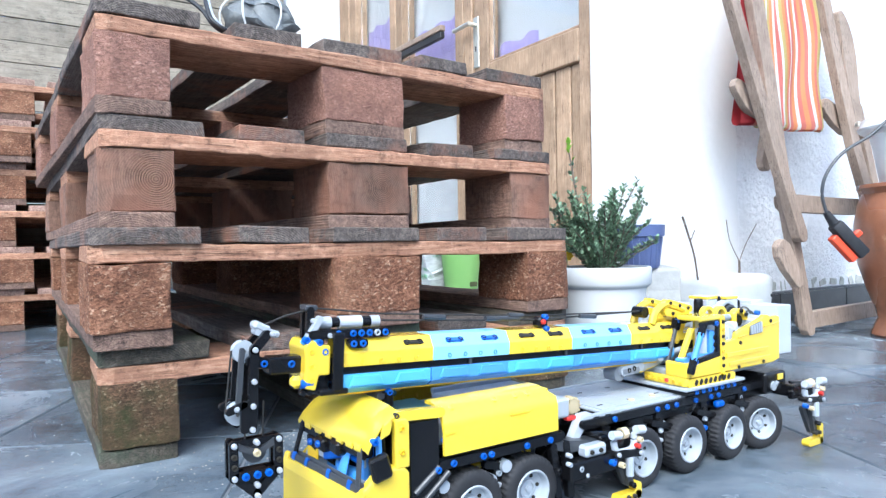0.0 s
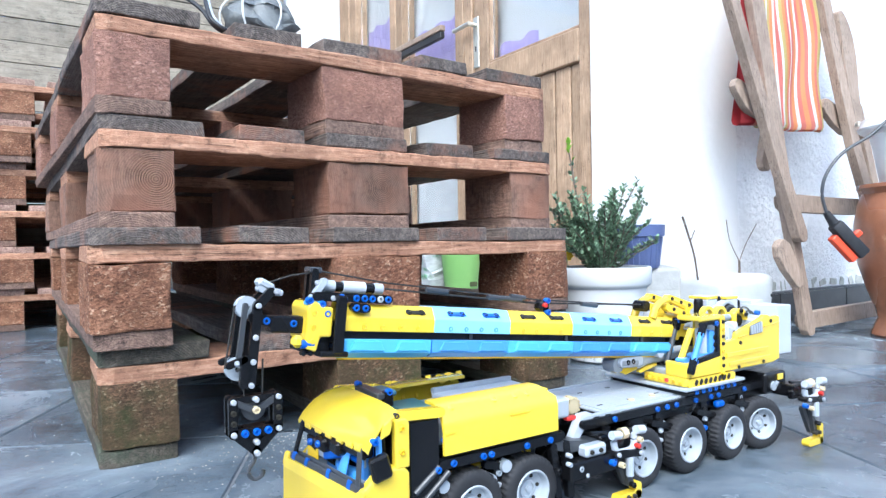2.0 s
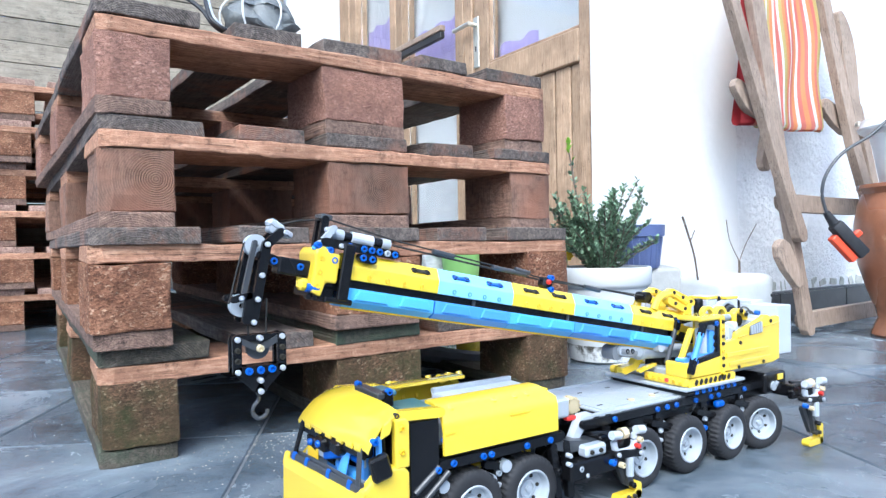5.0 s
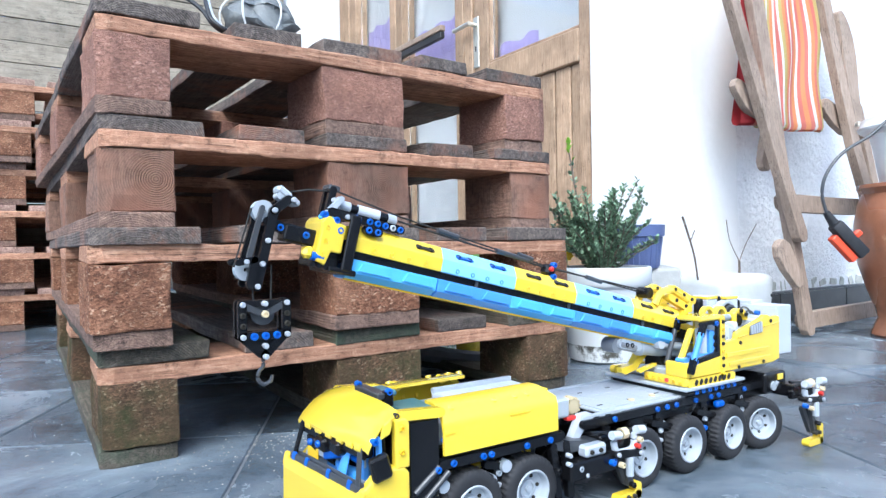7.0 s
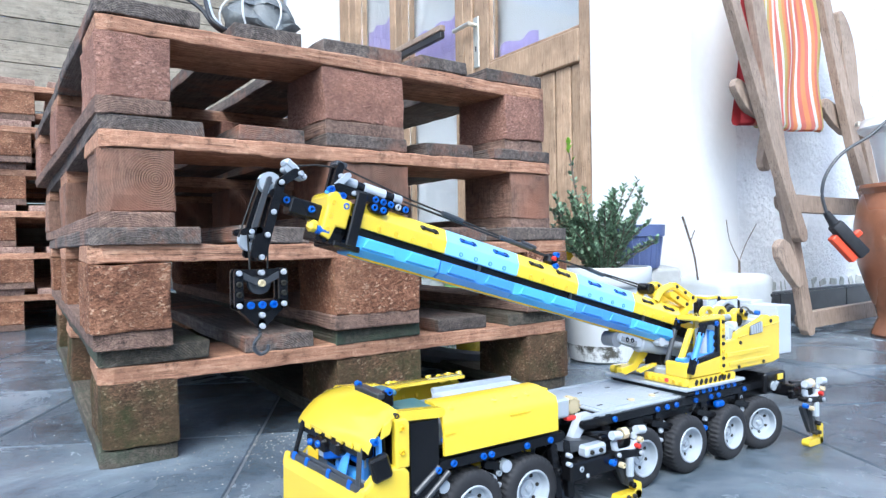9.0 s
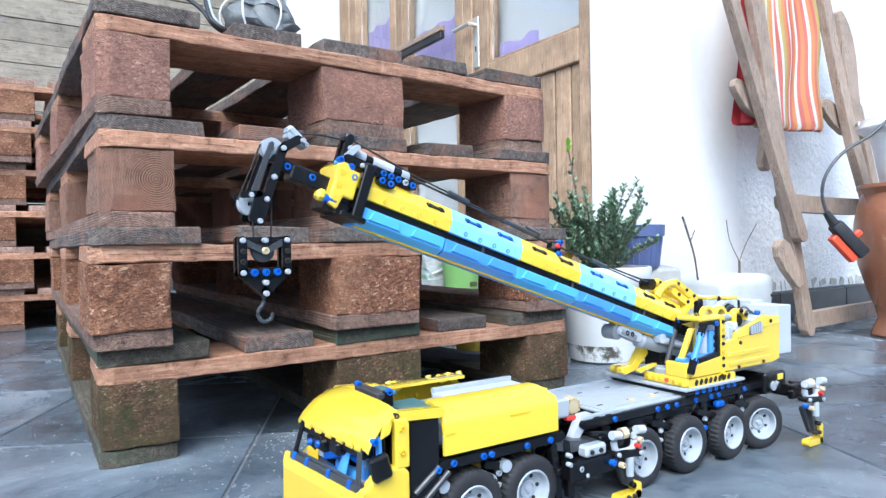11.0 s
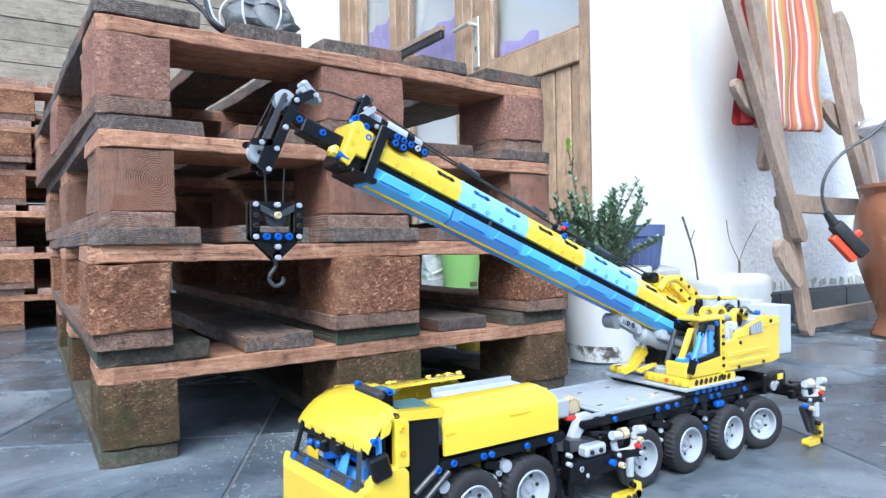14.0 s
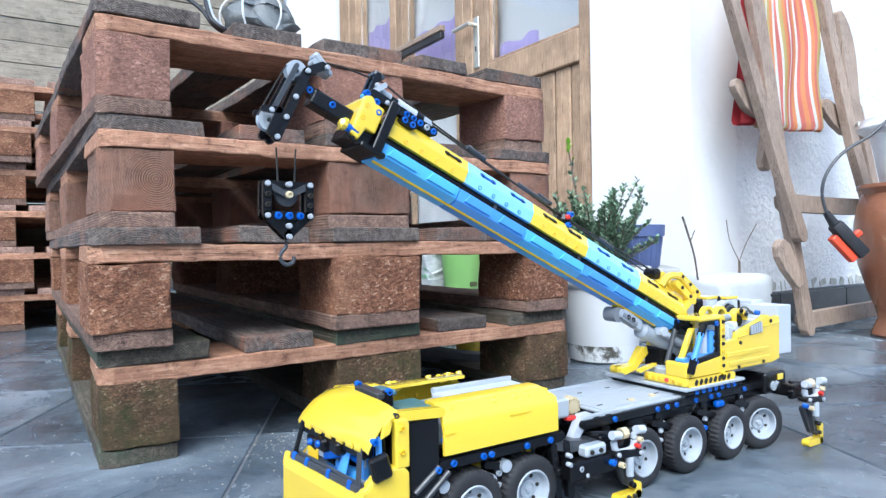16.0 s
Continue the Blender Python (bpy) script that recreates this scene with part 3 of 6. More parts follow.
for x, d in ((0.6, 1), (0.648, -1), (0.33, -1)):
    bm = rod(bmesh.new(), (x, -0.044, 0.05), (x + 0.02 * d, -0.05, 0.078), 0.0022)
    cp("link_rod", bm, DARK_GREY)
for x in (0.312, 0.395, 0.46, 0.548, 0.631, 0.708):
    bm = bmesh.new()
    liftarm(bm, (x, 0.075), (x + 0.004, 0.034), 0.011, 0.007, -0.049)
    liftarm(bm, (x - 0.014, 0.066), (x + 0.016, 0.058), 0.007, 0.006, -0.053)
    cp("axle_hanger", bm, BLACK)
    for dz, kd in ((0.066, "k"), (0.055, "g"), (0.044, "b" if x > 0.6 else "w")):
        pin(kd, x + 0.001, -0.0535, dz)
    cp("belly_plate", box(bmesh.new(), (x, -0.03, 0.044), (0.034, 0.03, 0.03), 0.003), BLACK)
cp("hub_knob", box(bmesh.new(), (0.658, -0.055, 0.07), (0.016, 0.008, 0.008), 0.002), PIN_BLUE)

# grey deck with tiled plates, raised rim and turntable
cp("deck_plate", box(bmesh.new(), (0.555, 0, 0.0875), (0.19, 0.104, 0.0032), 0.0008), LIGHT_GREY, label="light grey deck plate")
for i in range(6):
    cp("deck_tile", box(bmesh.new(), (0.477 + i * 0.027, -0.018, 0.0897), (0.0264, 0.05, 0.0016), 0.0004), LIGHT_GREY)
    cp("deck_tile", box(bmesh.new(), (0.477 + i * 0.027, 0.03, 0.0897), (0.0264, 0.043, 0.0016), 0.0004), LIGHT_GREY)
    cp("deck_slot", box(bmesh.new(), (0.475 + i * 0.024, -0.03 + 0.055 * (i % 2), 0.0908), (0.007, 0.0022, 0.0006)), DARK_GREY)
cp("deck_edge", box(bmesh.new(), (0.545, 0.0535, 0.0895), (0.2, 0.004, 0.006), 0.001), LIGHT_GREY)
bm = bmesh.new()
prism(bm, [(0.405, 0.058), (0.411, 0.058), (0.44, 0.088), (0.44, 0.0915), (0.425, 0.0915)], -0.052, -0.042)
cp("deck_strut", bm, WHITE_PL, label="white sloping strut")
bm = bmesh.new()
liftarm(bm, (0.43, 0.085), (0.48, 0.085), 0.009, 0.006, -0.05)
cp("deck_arm", bm, LIGHT_GREY)
for x, y in ((0.445, -0.046), (0.463, -0.046)):
    cp("deck_opening", box(bmesh.new(), (x, -0.0532, 0.085), (0.009, 0.001, 0.005), 0.0004), BLACK)
bm = bmesh.new()
rod(bm, (0.449, -0.016, 0.09), (0.449, -0.004, 0.09), 0.0085, n=24)
for k in range(12):
    a = math.pi * k / 6
    box(bm, (0.449 + 0.009 * math.cos(a), -0.01, 0.09 + 0.009 * math.sin(a)), (0.003, 0.012, 0.003), 0, Matrix.Rotation(-a, 4, "Y"))
cp("gear_wheel", bm, TAN_PL, label="tan toothed gear wheel")
for y in (-0.03, -0.01, 0.02, 0.04):
    bm = bmesh.new()
    liftarm(bm, (0.375, 0.083), (0.466, 0.083), 0.007, 0.007, y)
    cp("cross_beam", bm, BLACK if y < 0 else DARK_GREY)
cp("marker", box(bmesh.new(), (0.418, -0.042, 0.088), (0.014, 0.007, 0.004), 0.001), RED_PL)
for x in (0.425, 0.434):
    pin("w", x, -0.047, 0.084)
cp("turntable_base", lathe(bmesh.new(), [(0.00005, 0.089), (0.044, 0.089), (0.044, 0.0935), (0.00005, 0.0935)], 40, Matrix.Translation((0.642, 0, 0))), LIGHT_GREY, smooth=True)
bm = bmesh.new()
for k in range(52):
    a = 2 * math.pi * k / 52
    box(bm, (0.642 + 0.0445 * math.cos(a), 0.0445 * math.sin(a), 0.0915), (0.003, 0.003, 0.003), 0, Matrix.Rotation(a, 4, "Z"))
cp("turntable_teeth", bm, DARK_GREY)
for x in (0.5, 0.536):
    cp("tile_stud", rod(bmesh.new(), (x + 0.02, -0.036, 0.09), (x + 0.02, -0.036, 0.0925), 0.004), TAN_PL)

# outriggers: cross box, folding arms, legs and yellow feet
def outrigger(x, reach, side, foot_z, label, up=0.0, toe=0.018):
    HOST[0] = None
    y0, y1 = side * 0.03, side * (0.053 + reach)
    HOST[0] = arm = cp("outrigger", box(bmesh.new(), (x, (y0 + y1) / 2, 0.062), (0.018, abs(y1 - y0), 0.016), 0.0015), BLACK, label=label)
    bm = bmesh.new()
    box(bm, (x + 0.012, side * (0.05 + reach), 0.058), (0.05, 0.008, 0.012), 0.0015)
    cp("outrigger_beam", bm, BLACK)
    bm = bmesh.new()
    c = (x + 0.022, side * (0.06 + reach))
    pts = curve_pts([(c[0] - 0.018, c[1], 0.073), (c[0] - 0.018, c[1], 0.06), (c[0] - 0.012, c[1], 0.0525), (c[0] + 0.006, c[1], 0.0515), (c[0] + 0.012, c[1], 0.057), (c[0] + 0.012, c[1], 0.07)], 6)
    tube(bm, pts, 0.0036, 12)
    cp("hose_bow", bm, WHITE_PL, label="white bent plastic hose")
    for xx in (-0.026, 0.011):
        cp("hose_end", rod(bmesh.new(), (c[0] + xx, c[1] - 0.004, 0.073), (c[0] + xx + 0.012, c[1] - 0.004, 0.0715), 0.0045, n=16), WHITE_PL)
    cp("gear", rod(bmesh.new(), (c[0] - 0.006, c[1] + 0.002, 0.07), (c[0] + 0.002, c[1] + 0.002, 0.07), 0.0062, n=8), TAN_PL)
    cp("shaft", rod(bmesh.new(), (c[0] - 0.05, c[1] + 0.002, 0.078), (c[0] + 0.014, c[1] + 0.002, 0.069), 0.002), BLACK)
    bm = bmesh.new()
    liftarm(bm, (c[0] - 0.02, 0.052), (c[0] + 0.016, 0.048), 0.0075, 0.012, c[1])
    cp("outrigger_head", bm, BLACK)
    bm = bmesh.new()
    liftarm(bm, (c[0] - 0.002, 0.05), (c[0] + 0.006, foot_z + 0.012), 0.0075, 0.007, c[1] - 0.002 * side)
    liftarm(bm, (c[0] - 0.014, 0.05), (c[0] + 0.004, foot_z + 0.012), 0.006, 0.005, c[1] + 0.006)
    cp("outrigger_leg", bm, DARK_GREY)
    cp("leg_cylinder", rod(bmesh.new(), (c[0] + 0.001, c[1] - 0.004, 0.046), (c[0] + 0.001, c[1] - 0.004, foot_z + 0.022), 0.0042), LIGHT_GREY)
    bm = bmesh.new()
    liftarm(bm, (c[0] - 0.014, foot_z), (c[0] + 0.014, foot_z), 0.0085, 0.0095, c[1])
    liftarm(bm, (c[0] + 0.014, foot_z), (c[0] + 0.014, foot_z + toe), 0.0085, 0.0095, c[1])
    cp("outrigger_foot", bm, YEL, label="yellow angled foot")
    for dx, dz, kd in ((-0.018, 0.052, "w"), (0.016, 0.048, "w"), (0.012, 0.056, "r"), (0.016, 0.062, "t"), (-0.012, 0.04, "t"), (0.004, foot_z + 0.012, "k"), (-0.003, foot_z, "h"), (0.006, foot_z, "h"), (-0.026, 0.045, "b")):
        pin(kd, c[0] + dx, c[1] + (side * 0.0065 if side < 0 else 0.0065), dz, turn=None if side < 0 else Matrix.Rotation(math.pi, 4, "Z"))
    arm.location.z += up
    for ob in arm.children:
        if ob.name.split(".")[0] in ("outrigger_foot", "outrigger_leg"):
            ob.location.z -= up
    HOST[0] = None


outrigger(0.447, 0.012, -1, 0.004, "black folded outrigger box", toe=0.009)
outrigger(0.447, 0.012, 1, 0.004, "black folded outrigger box", toe=0.009)
outrigger(0.784, 0.032, -1, 0.006, "black extended rear outrigger box", 0.012)
outrigger(0.784, 0.032, 1, 0.006, "black extended rear outrigger box", 0.012)
bm = bmesh.new()
box(bm, (0.778, 0, 0.082), (0.05, 0.12, 0.028), 0.003)
cp("rear_frame", bm, BLACK)
cp("warning_plate", box(bmesh.new(), (0.785, -0.0615, 0.089), (0.012, 0.002, 0.008), 0.0005), YEL)
bm = bmesh.new()
rod(bm, (0.77, -0.062, 0.078), (0.77, -0.055, 0.078), 0.006)
rod(bm, (0.787, -0.064, 0.074), (0.775, -0.06, 0.081), 0.004)
cp("rear_pump", bm, LIGHT_GREY)
# front outrigger linkage between cab and deck
bm = bmesh.new()
prism(bm, [(0.372, 0.076), (0.44, 0.066), (0.44, 0.06), (0.4, 0.06), (0.38, 0.066)], -0.062, -0.044)
cp("linkage_cover", bm, DARK_GREY)
bm = bmesh.new()
box(bm, (0.425, -0.066, 0.06), (0.03, 0.014, 0.012), 0.0025)
cp("valve_block", bm, LIGHT_GREY)
for x in (0.417, 0.43):
    pin("h", x, -0.0735, 0.06)
bm = bmesh.new()
box(bm, (0.425, -0.066, 0.044), (0.075, 0.016, 0.018), 0.0015)
cp("outrigger_beam", bm, BLACK)
for x, z, kd in ((0.387, 0.062, "w"), (0.387, 0.053, "w"), (0.402, 0.046, "g"), (0.45, 0.045, "b"), (0.41, 0.038, "w"), (0.372, 0.05, "k")):
    pin(kd, x, -0.073, z)
for x in (0.375, 0.392):
    bm = bmesh.new()
    liftarm(bm, (x, 0.07), (x + 0.006, 0.018), 0.008, 0.007, -0.06)
    cp("mudguard_bar", bm, BLACK)

def cpc(name, bm, mat, parent=None, label="", smooth=False):
    """A part of the driver's cab, whose front rakes back and down."""
    for v in bm.verts:
        t = min(1.0, max(-0.05, (v.co.x - 0.09) / 0.11))
        v.co.z -= 0.036 * (1 - t) ** 3
        v.co.x = 0.14 + (v.co.x - 0.09) * 0.06 / 0.11 - 0.12 * v.co.y * (1 - max(0, t)) + 0.011 * (1 - t)
    return cp(name, bm, mat, parent, label, smooth)


HOST[0] = cpc("driver_cab", box(bmesh.new(), (0.17, 0, 0.062), (0.13, 0.118, 0.02), 0.002), BLACK, label="yellow driver cab with open windscreen")


# driver's cab
bm = bmesh.new()
prof = [(0.12, 0.124), (0.13, 0.127), (0.15, 0.131), (0.175, 0.1345), (0.2, 0.1365)]
n = len(prof)
rows = []
for j, y in enumerate([-0.066, -0.06, -0.045, -0.02, 0.02, 0.045, 0.058, 0.064]):
    drop = 0.003 if abs(y) > 0.063 else 0.001 if abs(y) > 0.055 else 0.0
    rows.append([bm.verts.new((x + 0.006 * (1 - abs(y) / 0.066) * -1 * (i == 0), y, z - drop - 0.002 * (abs(y) / 0.06) ** 2)) for i, (x, z) in enumerate(prof)])
for a, b in zip(rows, rows[1:]):
    for i in range(n - 1):
        bm.faces.new((a[i], a[i + 1], b[i + 1], b[i]))
bmesh.ops.recalc_face_normals(bm, faces=bm.faces)
bmesh.ops.solidify(bm, geom=bm.faces[:], thickness=0.0035)
cpc("cab_roof", bm, YEL, label="glossy yellow curved cab roof", smooth=True)
for y in (-0.05, -0.036, -0.02, 0.0, 0.02, 0.04):
    cpc("roof_lip", rod(bmesh.new(), (0.1185, y - 0.005, 0.12), (0.1185, y + 0.005, 0.12), 0.003, n=10), YEL)
cpc("roof_rail", rod(bmesh.new(), (0.124, -0.058, 0.114), (0.124, 0.056, 0.114), 0.0055), BLACK)
bm = bmesh.new()
prism(bm, [(0.146, 0.118), (0.168, 0.118), (0.174, 0.126), (0.17, 0.131), (0.152, 0.129)], -0.07, -0.0665, bevel=0.0015)
cpc("roof_corner", bm, YEL)
bm = bmesh.new()
box(bm, (0.212, 0.012, 0.1345), (0.011, 0.05, 0.006), 0.001)
cp("roof_light_bar", bm, DARK_GREY)
pin("b", 0.21, 0.034, 0.138), pin("b", 0.218, -0.014, 0.138)
cp("roof_joint", rod(bmesh.new(), (0.218, -0.01, 0.125), (0.218, -0.01, 0.138), 0.0055), BLACK)
# front: bumper, windscreen bars and pillars
bm = bmesh.new()
prism(bm, [(0.094, 0.03), (0.091, 0.06), (0.092, 0.096), (0.097, 0.1), (0.102, 0.096), (0.102, 0.03)], -0.066, 0.066)
cpc("front_panel", bm, YEL, label="yellow front panel")
for s in (-1, 1):
    bm = bmesh.new()
    prism(bm, [(0.096, 0.082), (0.106, 0.082), (0.104, 0.1), (0.099, 0.103), (0.094, 0.098)], s * 0.0665 - 0.004, s * 0.0665 + 0.004, bevel=0.0015)
    cpc("front_corner", bm, YEL)
    cpc("windscreen_pillar", rod(bmesh.new(), (0.103, s * 0.058, 0.092), (0.121, s * 0.052, 0.12), 0.0036), BLACK if s > 0 else DARK_GREY)
for z, dy in ((0.097, 0.004), (0.094, 0.012)):
    cpc("windscreen_bar", rod(bmesh.new(), (0.1 + dy, -0.062, z), (0.1 + dy, 0.062, z), 0.0026), DARK_GREY)
for y in (-0.045, -0.01, 0.03, 0.055):
    cpc("bar_clip", rod(bmesh.new(), (0.104, y - 0.0026, 0.0975), (0.104, y + 0.0026, 0.0975), 0.0036), PIN_BLUE)
# interior
bm = bmesh.new()
box(bm, (0.15, -0.032, 0.094), (0.02, 0.024, 0.006), 0.001)
box(bm, (0.163, -0.032, 0.108), (0.006, 0.024, 0.03), 0.001)
cpc("driver_seat", bm, PIN_BLUE, label="blue driver seat")
bm = bmesh.new()
box(bm, (0.15, 0.03, 0.094), (0.02, 0.024, 0.006), 0.001)
box(bm, (0.163, 0.03, 0.108), (0.006, 0.024, 0.03), 0.001)
cpc("driver_seat", bm, PIN_BLUE, label="blue driver seat")
bm = bmesh.new()
box(bm, (0.125, 0.025, 0.1), (0.014, 0.03, 0.012), 0.003)
cpc("dashboard", bm, LIGHT_GREY)
cpc("dash_trim", box(bmesh.new(), (0.117, 0.03, 0.096), (0.004, 0.02, 0.012), 0.001), ORANGE_YEL)
cpc("steering_column", rod(bmesh.new(), (0.12, -0.02, 0.088), (0.135, -0.02, 0.103), 0.006), MID_BLUE)
cpc("steering_link", rod(bmesh.new(), (0.122, 0.012, 0.098), (0.132, -0.012, 0.1), 0.005), PIN_BLUE)
for y in (-0.042, -0.012):
    cpc("seat_bracket", box(bmesh.new(), (0.142, y, 0.1), (0.006, 0.008, 0.022), 0.002), LIGHT_GREY if y < -0.02 else MID_BLUE)
for c, sz, mt, nm in (((0.168, 0.04, 0.072), (0.012, 0.03, 0.014), LIGHT_GREY, "dash_panel"), ((0.164, 0.036, 0.066), (0.008, 0.022, 0.016), ORANGE_YEL, "dash_panel"), ((0.178, 0.014, 0.074), (0.012, 0.028, 0.012), MID_BLUE, "gear_lever_box"), ((0.176, 0.012, 0.082), (0.008, 0.02, 0.008), LIGHT_GREY, "gear_lever_box"), ((0.172, -0.018, 0.062), (0.016, 0.03, 0.014), CYAN_BLUE, "wheel_box"), ((0.178, -0.04, 0.084), (0.008, 0.01, 0.042), MID_BLUE, "door_post"), ((0.17, -0.05, 0.07), (0.01, 0.012, 0.014), LIGHT_GREY, "door_joint"), ((0.176, 0.03, 0.0965), (0.016, 0.056, 0.016), BLACK, "sun_visor"), ((0.178, -0.03, 0.1), (0.012, 0.036, 0.014), BLACK, "sun_visor"), ((0.187, 0.03, 0.082), (0.012, 0.05, 0.03), BLACK, "cab_lining"), ((0.186, -0.005, 0.1), (0.014, 0.03, 0.02), DARK_GREY, "headrest")):
    cp(nm, box(bmesh.new(), c, sz, 0.002), mt)
# black frame pieces hung under the roof edge, with their pins; the last is a sheet added as shade behind the windscreen
for x, y, z, sz in ((0.166, 0.034, 0.09, (0.012, 0.024, 0.014)), (0.163, 0.01, 0.095, (0.012, 0.02, 0.012)), (0.168, -0.014, 0.097, (0.014, 0.018, 0.012)), (0.176, 0.02, 0.078, (0.01, 0.03, 0.012)), (0.19, 0.0, 0.085, (0.006, 0.112, 0.056))):
    cp("roof_hanger", box(bmesh.new(), (x, y, z), sz, 0.0022), BLACK)
for y, z in ((0.034, 0.091), (0.008, 0.096)):
    pin("b", 0.1592 if y > 0.02 else 0.1562, y, z, turn=Matrix.Rotation(radians(-90), 4, "Z"))
bm = rod(bmesh.new(), (0.184, -0.024, 0.07), (0.178, 0.0, 0.07), 0.006, n=18)
rod(bm, (0.186, -0.036, 0.074), (0.184, -0.026, 0.071), 0.0075, n=18)
cp("steering_gear", bm, CYAN_BLUE, smooth=True)
cpc("cab_back", box(bmesh.new(), (0.192, 0, 0.097), (0.006, 0.11, 0.05), 0.001), BLACK)
cp("mirror", box(bmesh.new(), (0.178, -0.071, 0.092), (0.017, 0.008, 0.021), 0.002, Matrix.Rotation(radians(-14), 4, "Y")), BLACK)
bm = bmesh.new()
liftarm(bm, (0.15, 0.115), (0.152, 0.09), 0.007, 0.006, -0.062)
cpc("mirror_arm", bm, MID_BLUE)
pin("b", 0.176, -0.066, 0.112)
for s in (-1, 1):
    bm = bmesh.new()
    prism(bm, [(0.194, 0.086), (0.208, 0.086), (0.208, 0.124), (0.204, 0.128), (0.194, 0.128)], s * 0.064 - 0.004, s * 0.064 + 0.004, bevel=0.0018)
    cp("door_pillar", bm, YEL)
    bm = bmesh.new()
    prism(bm, [(0.165, 0.03), (0.208, 0.03), (0.208, 0.082), (0.202, 0.088), (0.18, 0.09), (0.174, 0.082), (0.16, 0.07)], s * 0.062 - 0.006, s * 0.062 + 0.006, bevel=0.003)
    cp("wheel_arch", bm, YEL, label="rounded yellow wheel arch panel")
    cp("door_panel", box(bmesh.new(), (0.2255, s * 0.058, 0.083), (0.031, 0.01, 0.078), 0.0015), BLACK, label="plain black side panel")
    bm = bmesh.new()
    liftarm(bm, (0.2, 0.129), (0.242, 0.126), 0.0085, 0.0085, s * 0.06)
    cp("roof_beam", bm, YEL)
    # rounded engine cover
    bm = bmesh.new()
    outl = [(-0.0665, 0.0875), (-0.0665, 0.112), (-0.064, 0.121), (-0.057, 0.1285), (-0.048, 0.131), (-0.034, 0.131), (-0.034, 0.128), (-0.05, 0.128), (-0.06, 0.118), (-0.0635, 0.108), (-0.0635, 0.0875)]
    if s > 0:
        outl = [(-y, z) for y, z in outl][::-1]
    x0, x1 = 0.2435, 0.372 if s < 0 else 0.34
    a = [bm.verts.new((x0, y, z)) for y, z in outl]
    b = [bm.verts.new((x1 + (0.006 if z < 0.122 else -0.004), y, z)) for y, z in outl]
    bm.faces.new(a), bm.faces.new(b[::-1])
    for i in range(len(a)):
        j = (i + 1) % len(a)
        bm.faces.new((a[j], a[i], b[i], b[j]))
    cp("engine_cover", bm, YEL, label="rounded yellow engine side cover", smooth=True)
    # grooves laid on in deeper yellow, in place of the shade within them
    cp("cover_groove", box(bmesh.new(), (0.33, s * 0.0667, 0.112), (0.026, 0.001, 0.0012)), ORANGE_YEL)
    cp("cover_groove", box(bmesh.new(), (0.25, s * 0.0667, 0.106), (0.012, 0.001, 0.001)), ORANGE_YEL)
    up = Matrix.Rotation(radians(-62 * (1 if s < 0 else -1)), 4, "X")
    for x in (0.256, 0.305, 0.33, 0.345):
        pin("y", x, s * 0.0575, 0.1265, turn=up)
cp("cover_end", box(bmesh.new(), (0.3735, -0.046, 0.122), (0.003, 0.02, 0.012), 0.001), YEL)
pin("s", 0.2, -0.0685, 0.12), pin("s", 0.2, -0.0685, 0.1), pin("b", 0.247, -0.064, 0.1), pin("b", 0.238, -0.0645, 0.076), pin("y", 0.185, -0.0685, 0.083)
pin("h", 0.197, -0.0645, 0.13)
cp("engine_plate", box(bmesh.new(), (0.343, 0.006, 0.1165), (0.104, 0.05, 0.006), 0.0012), WHITE_PL, label="pale grey engine plate with studs")
cp("engine_plate_rim", box(bmesh.new(), (0.343, 0.029, 0.121), (0.104, 0.006, 0.006), 0.001), LIGHT_GREY)
for i in range(9):
    cp("plate_stud", rod(bmesh.new(), (0.299 + i * 0.011, -0.012, 0.119), (0.299 + i * 0.011, -0.012, 0.1222), 0.0033, n=12), WHITE_PL)
cp("engine_block", box(bmesh.new(), (0.33, 0.0, 0.1), (0.17, 0.09, 0.02), 0.002), LIGHT_GREY)
cp("cab_deck", box(bmesh.new(), (0.253, 0.006, 0.114), (0.034, 0.05, 0.006), 0.001), plain("teal_plastic", (0.06, 0.16, 0.18), 0.3, 0.05, 14, 0))
cp("exhaust", box(bmesh.new(), (0.222, 0.02, 0.131), (0.03, 0.03, 0.006), 0.002), plain("blue_grey_plastic", (0.09, 0.19, 0.22), 0.3, 0.05, 14, 0))
for x in (0.24, 0.262, 0.318, 0.332):
    cp("cover_hinge", rod(bmesh.new(), (x, 0.05, 0.126), (x, 0.058, 0.126), 0.005), YEL)
for x in (0.275, 0.292, 0.31, 0.327):
    cp("cover_slot", box(bmesh.new(), (x, 0.0628, 0.114), (0.004, 0.002, 0.012), 0.0005), ORANGE_YEL)
for x0, z0, x1, z1 in ((0.215, 0.06, 0.24, 0.078), (0.225, 0.052, 0.25, 0.072)):
    cp("link_rod", rod(bmesh.new(), (x0, -0.063, z0), (x1, -0.063, z1), 0.0028), DARK_GREY)
for x, z in ((0.247, 0.058), (0.3, 0.052), (0.318, 0.062)):
    cp("steering_joint", rod(bmesh.new(), (x, -0.06, z), (x, -0.045, z), 0.006), LIGHT_GREY)

# turret: base frame, operator cab, body, counterweight
HOST[0] = None
HOST[0] = cp("turret", box(bmesh.new(), (0.692, 0, 0.1045), (0.18, 0.09, 0.006), 0.001), LIGHT_GREY, label="yellow turret with operator cab and counterweight")
cp("slew_plate", box(bmesh.new(), (0.641, -0.001, 0.0972), (0.118, 0.126, 0.0034), 0.0006), LIGHT_GREY, label="light grey slewing plate")
cp("slew_plate_rim", box(bmesh.new(), (0.642, -0.003, 0.092), (0.11, 0.118, 0.0035), 0.0006), BLACK)
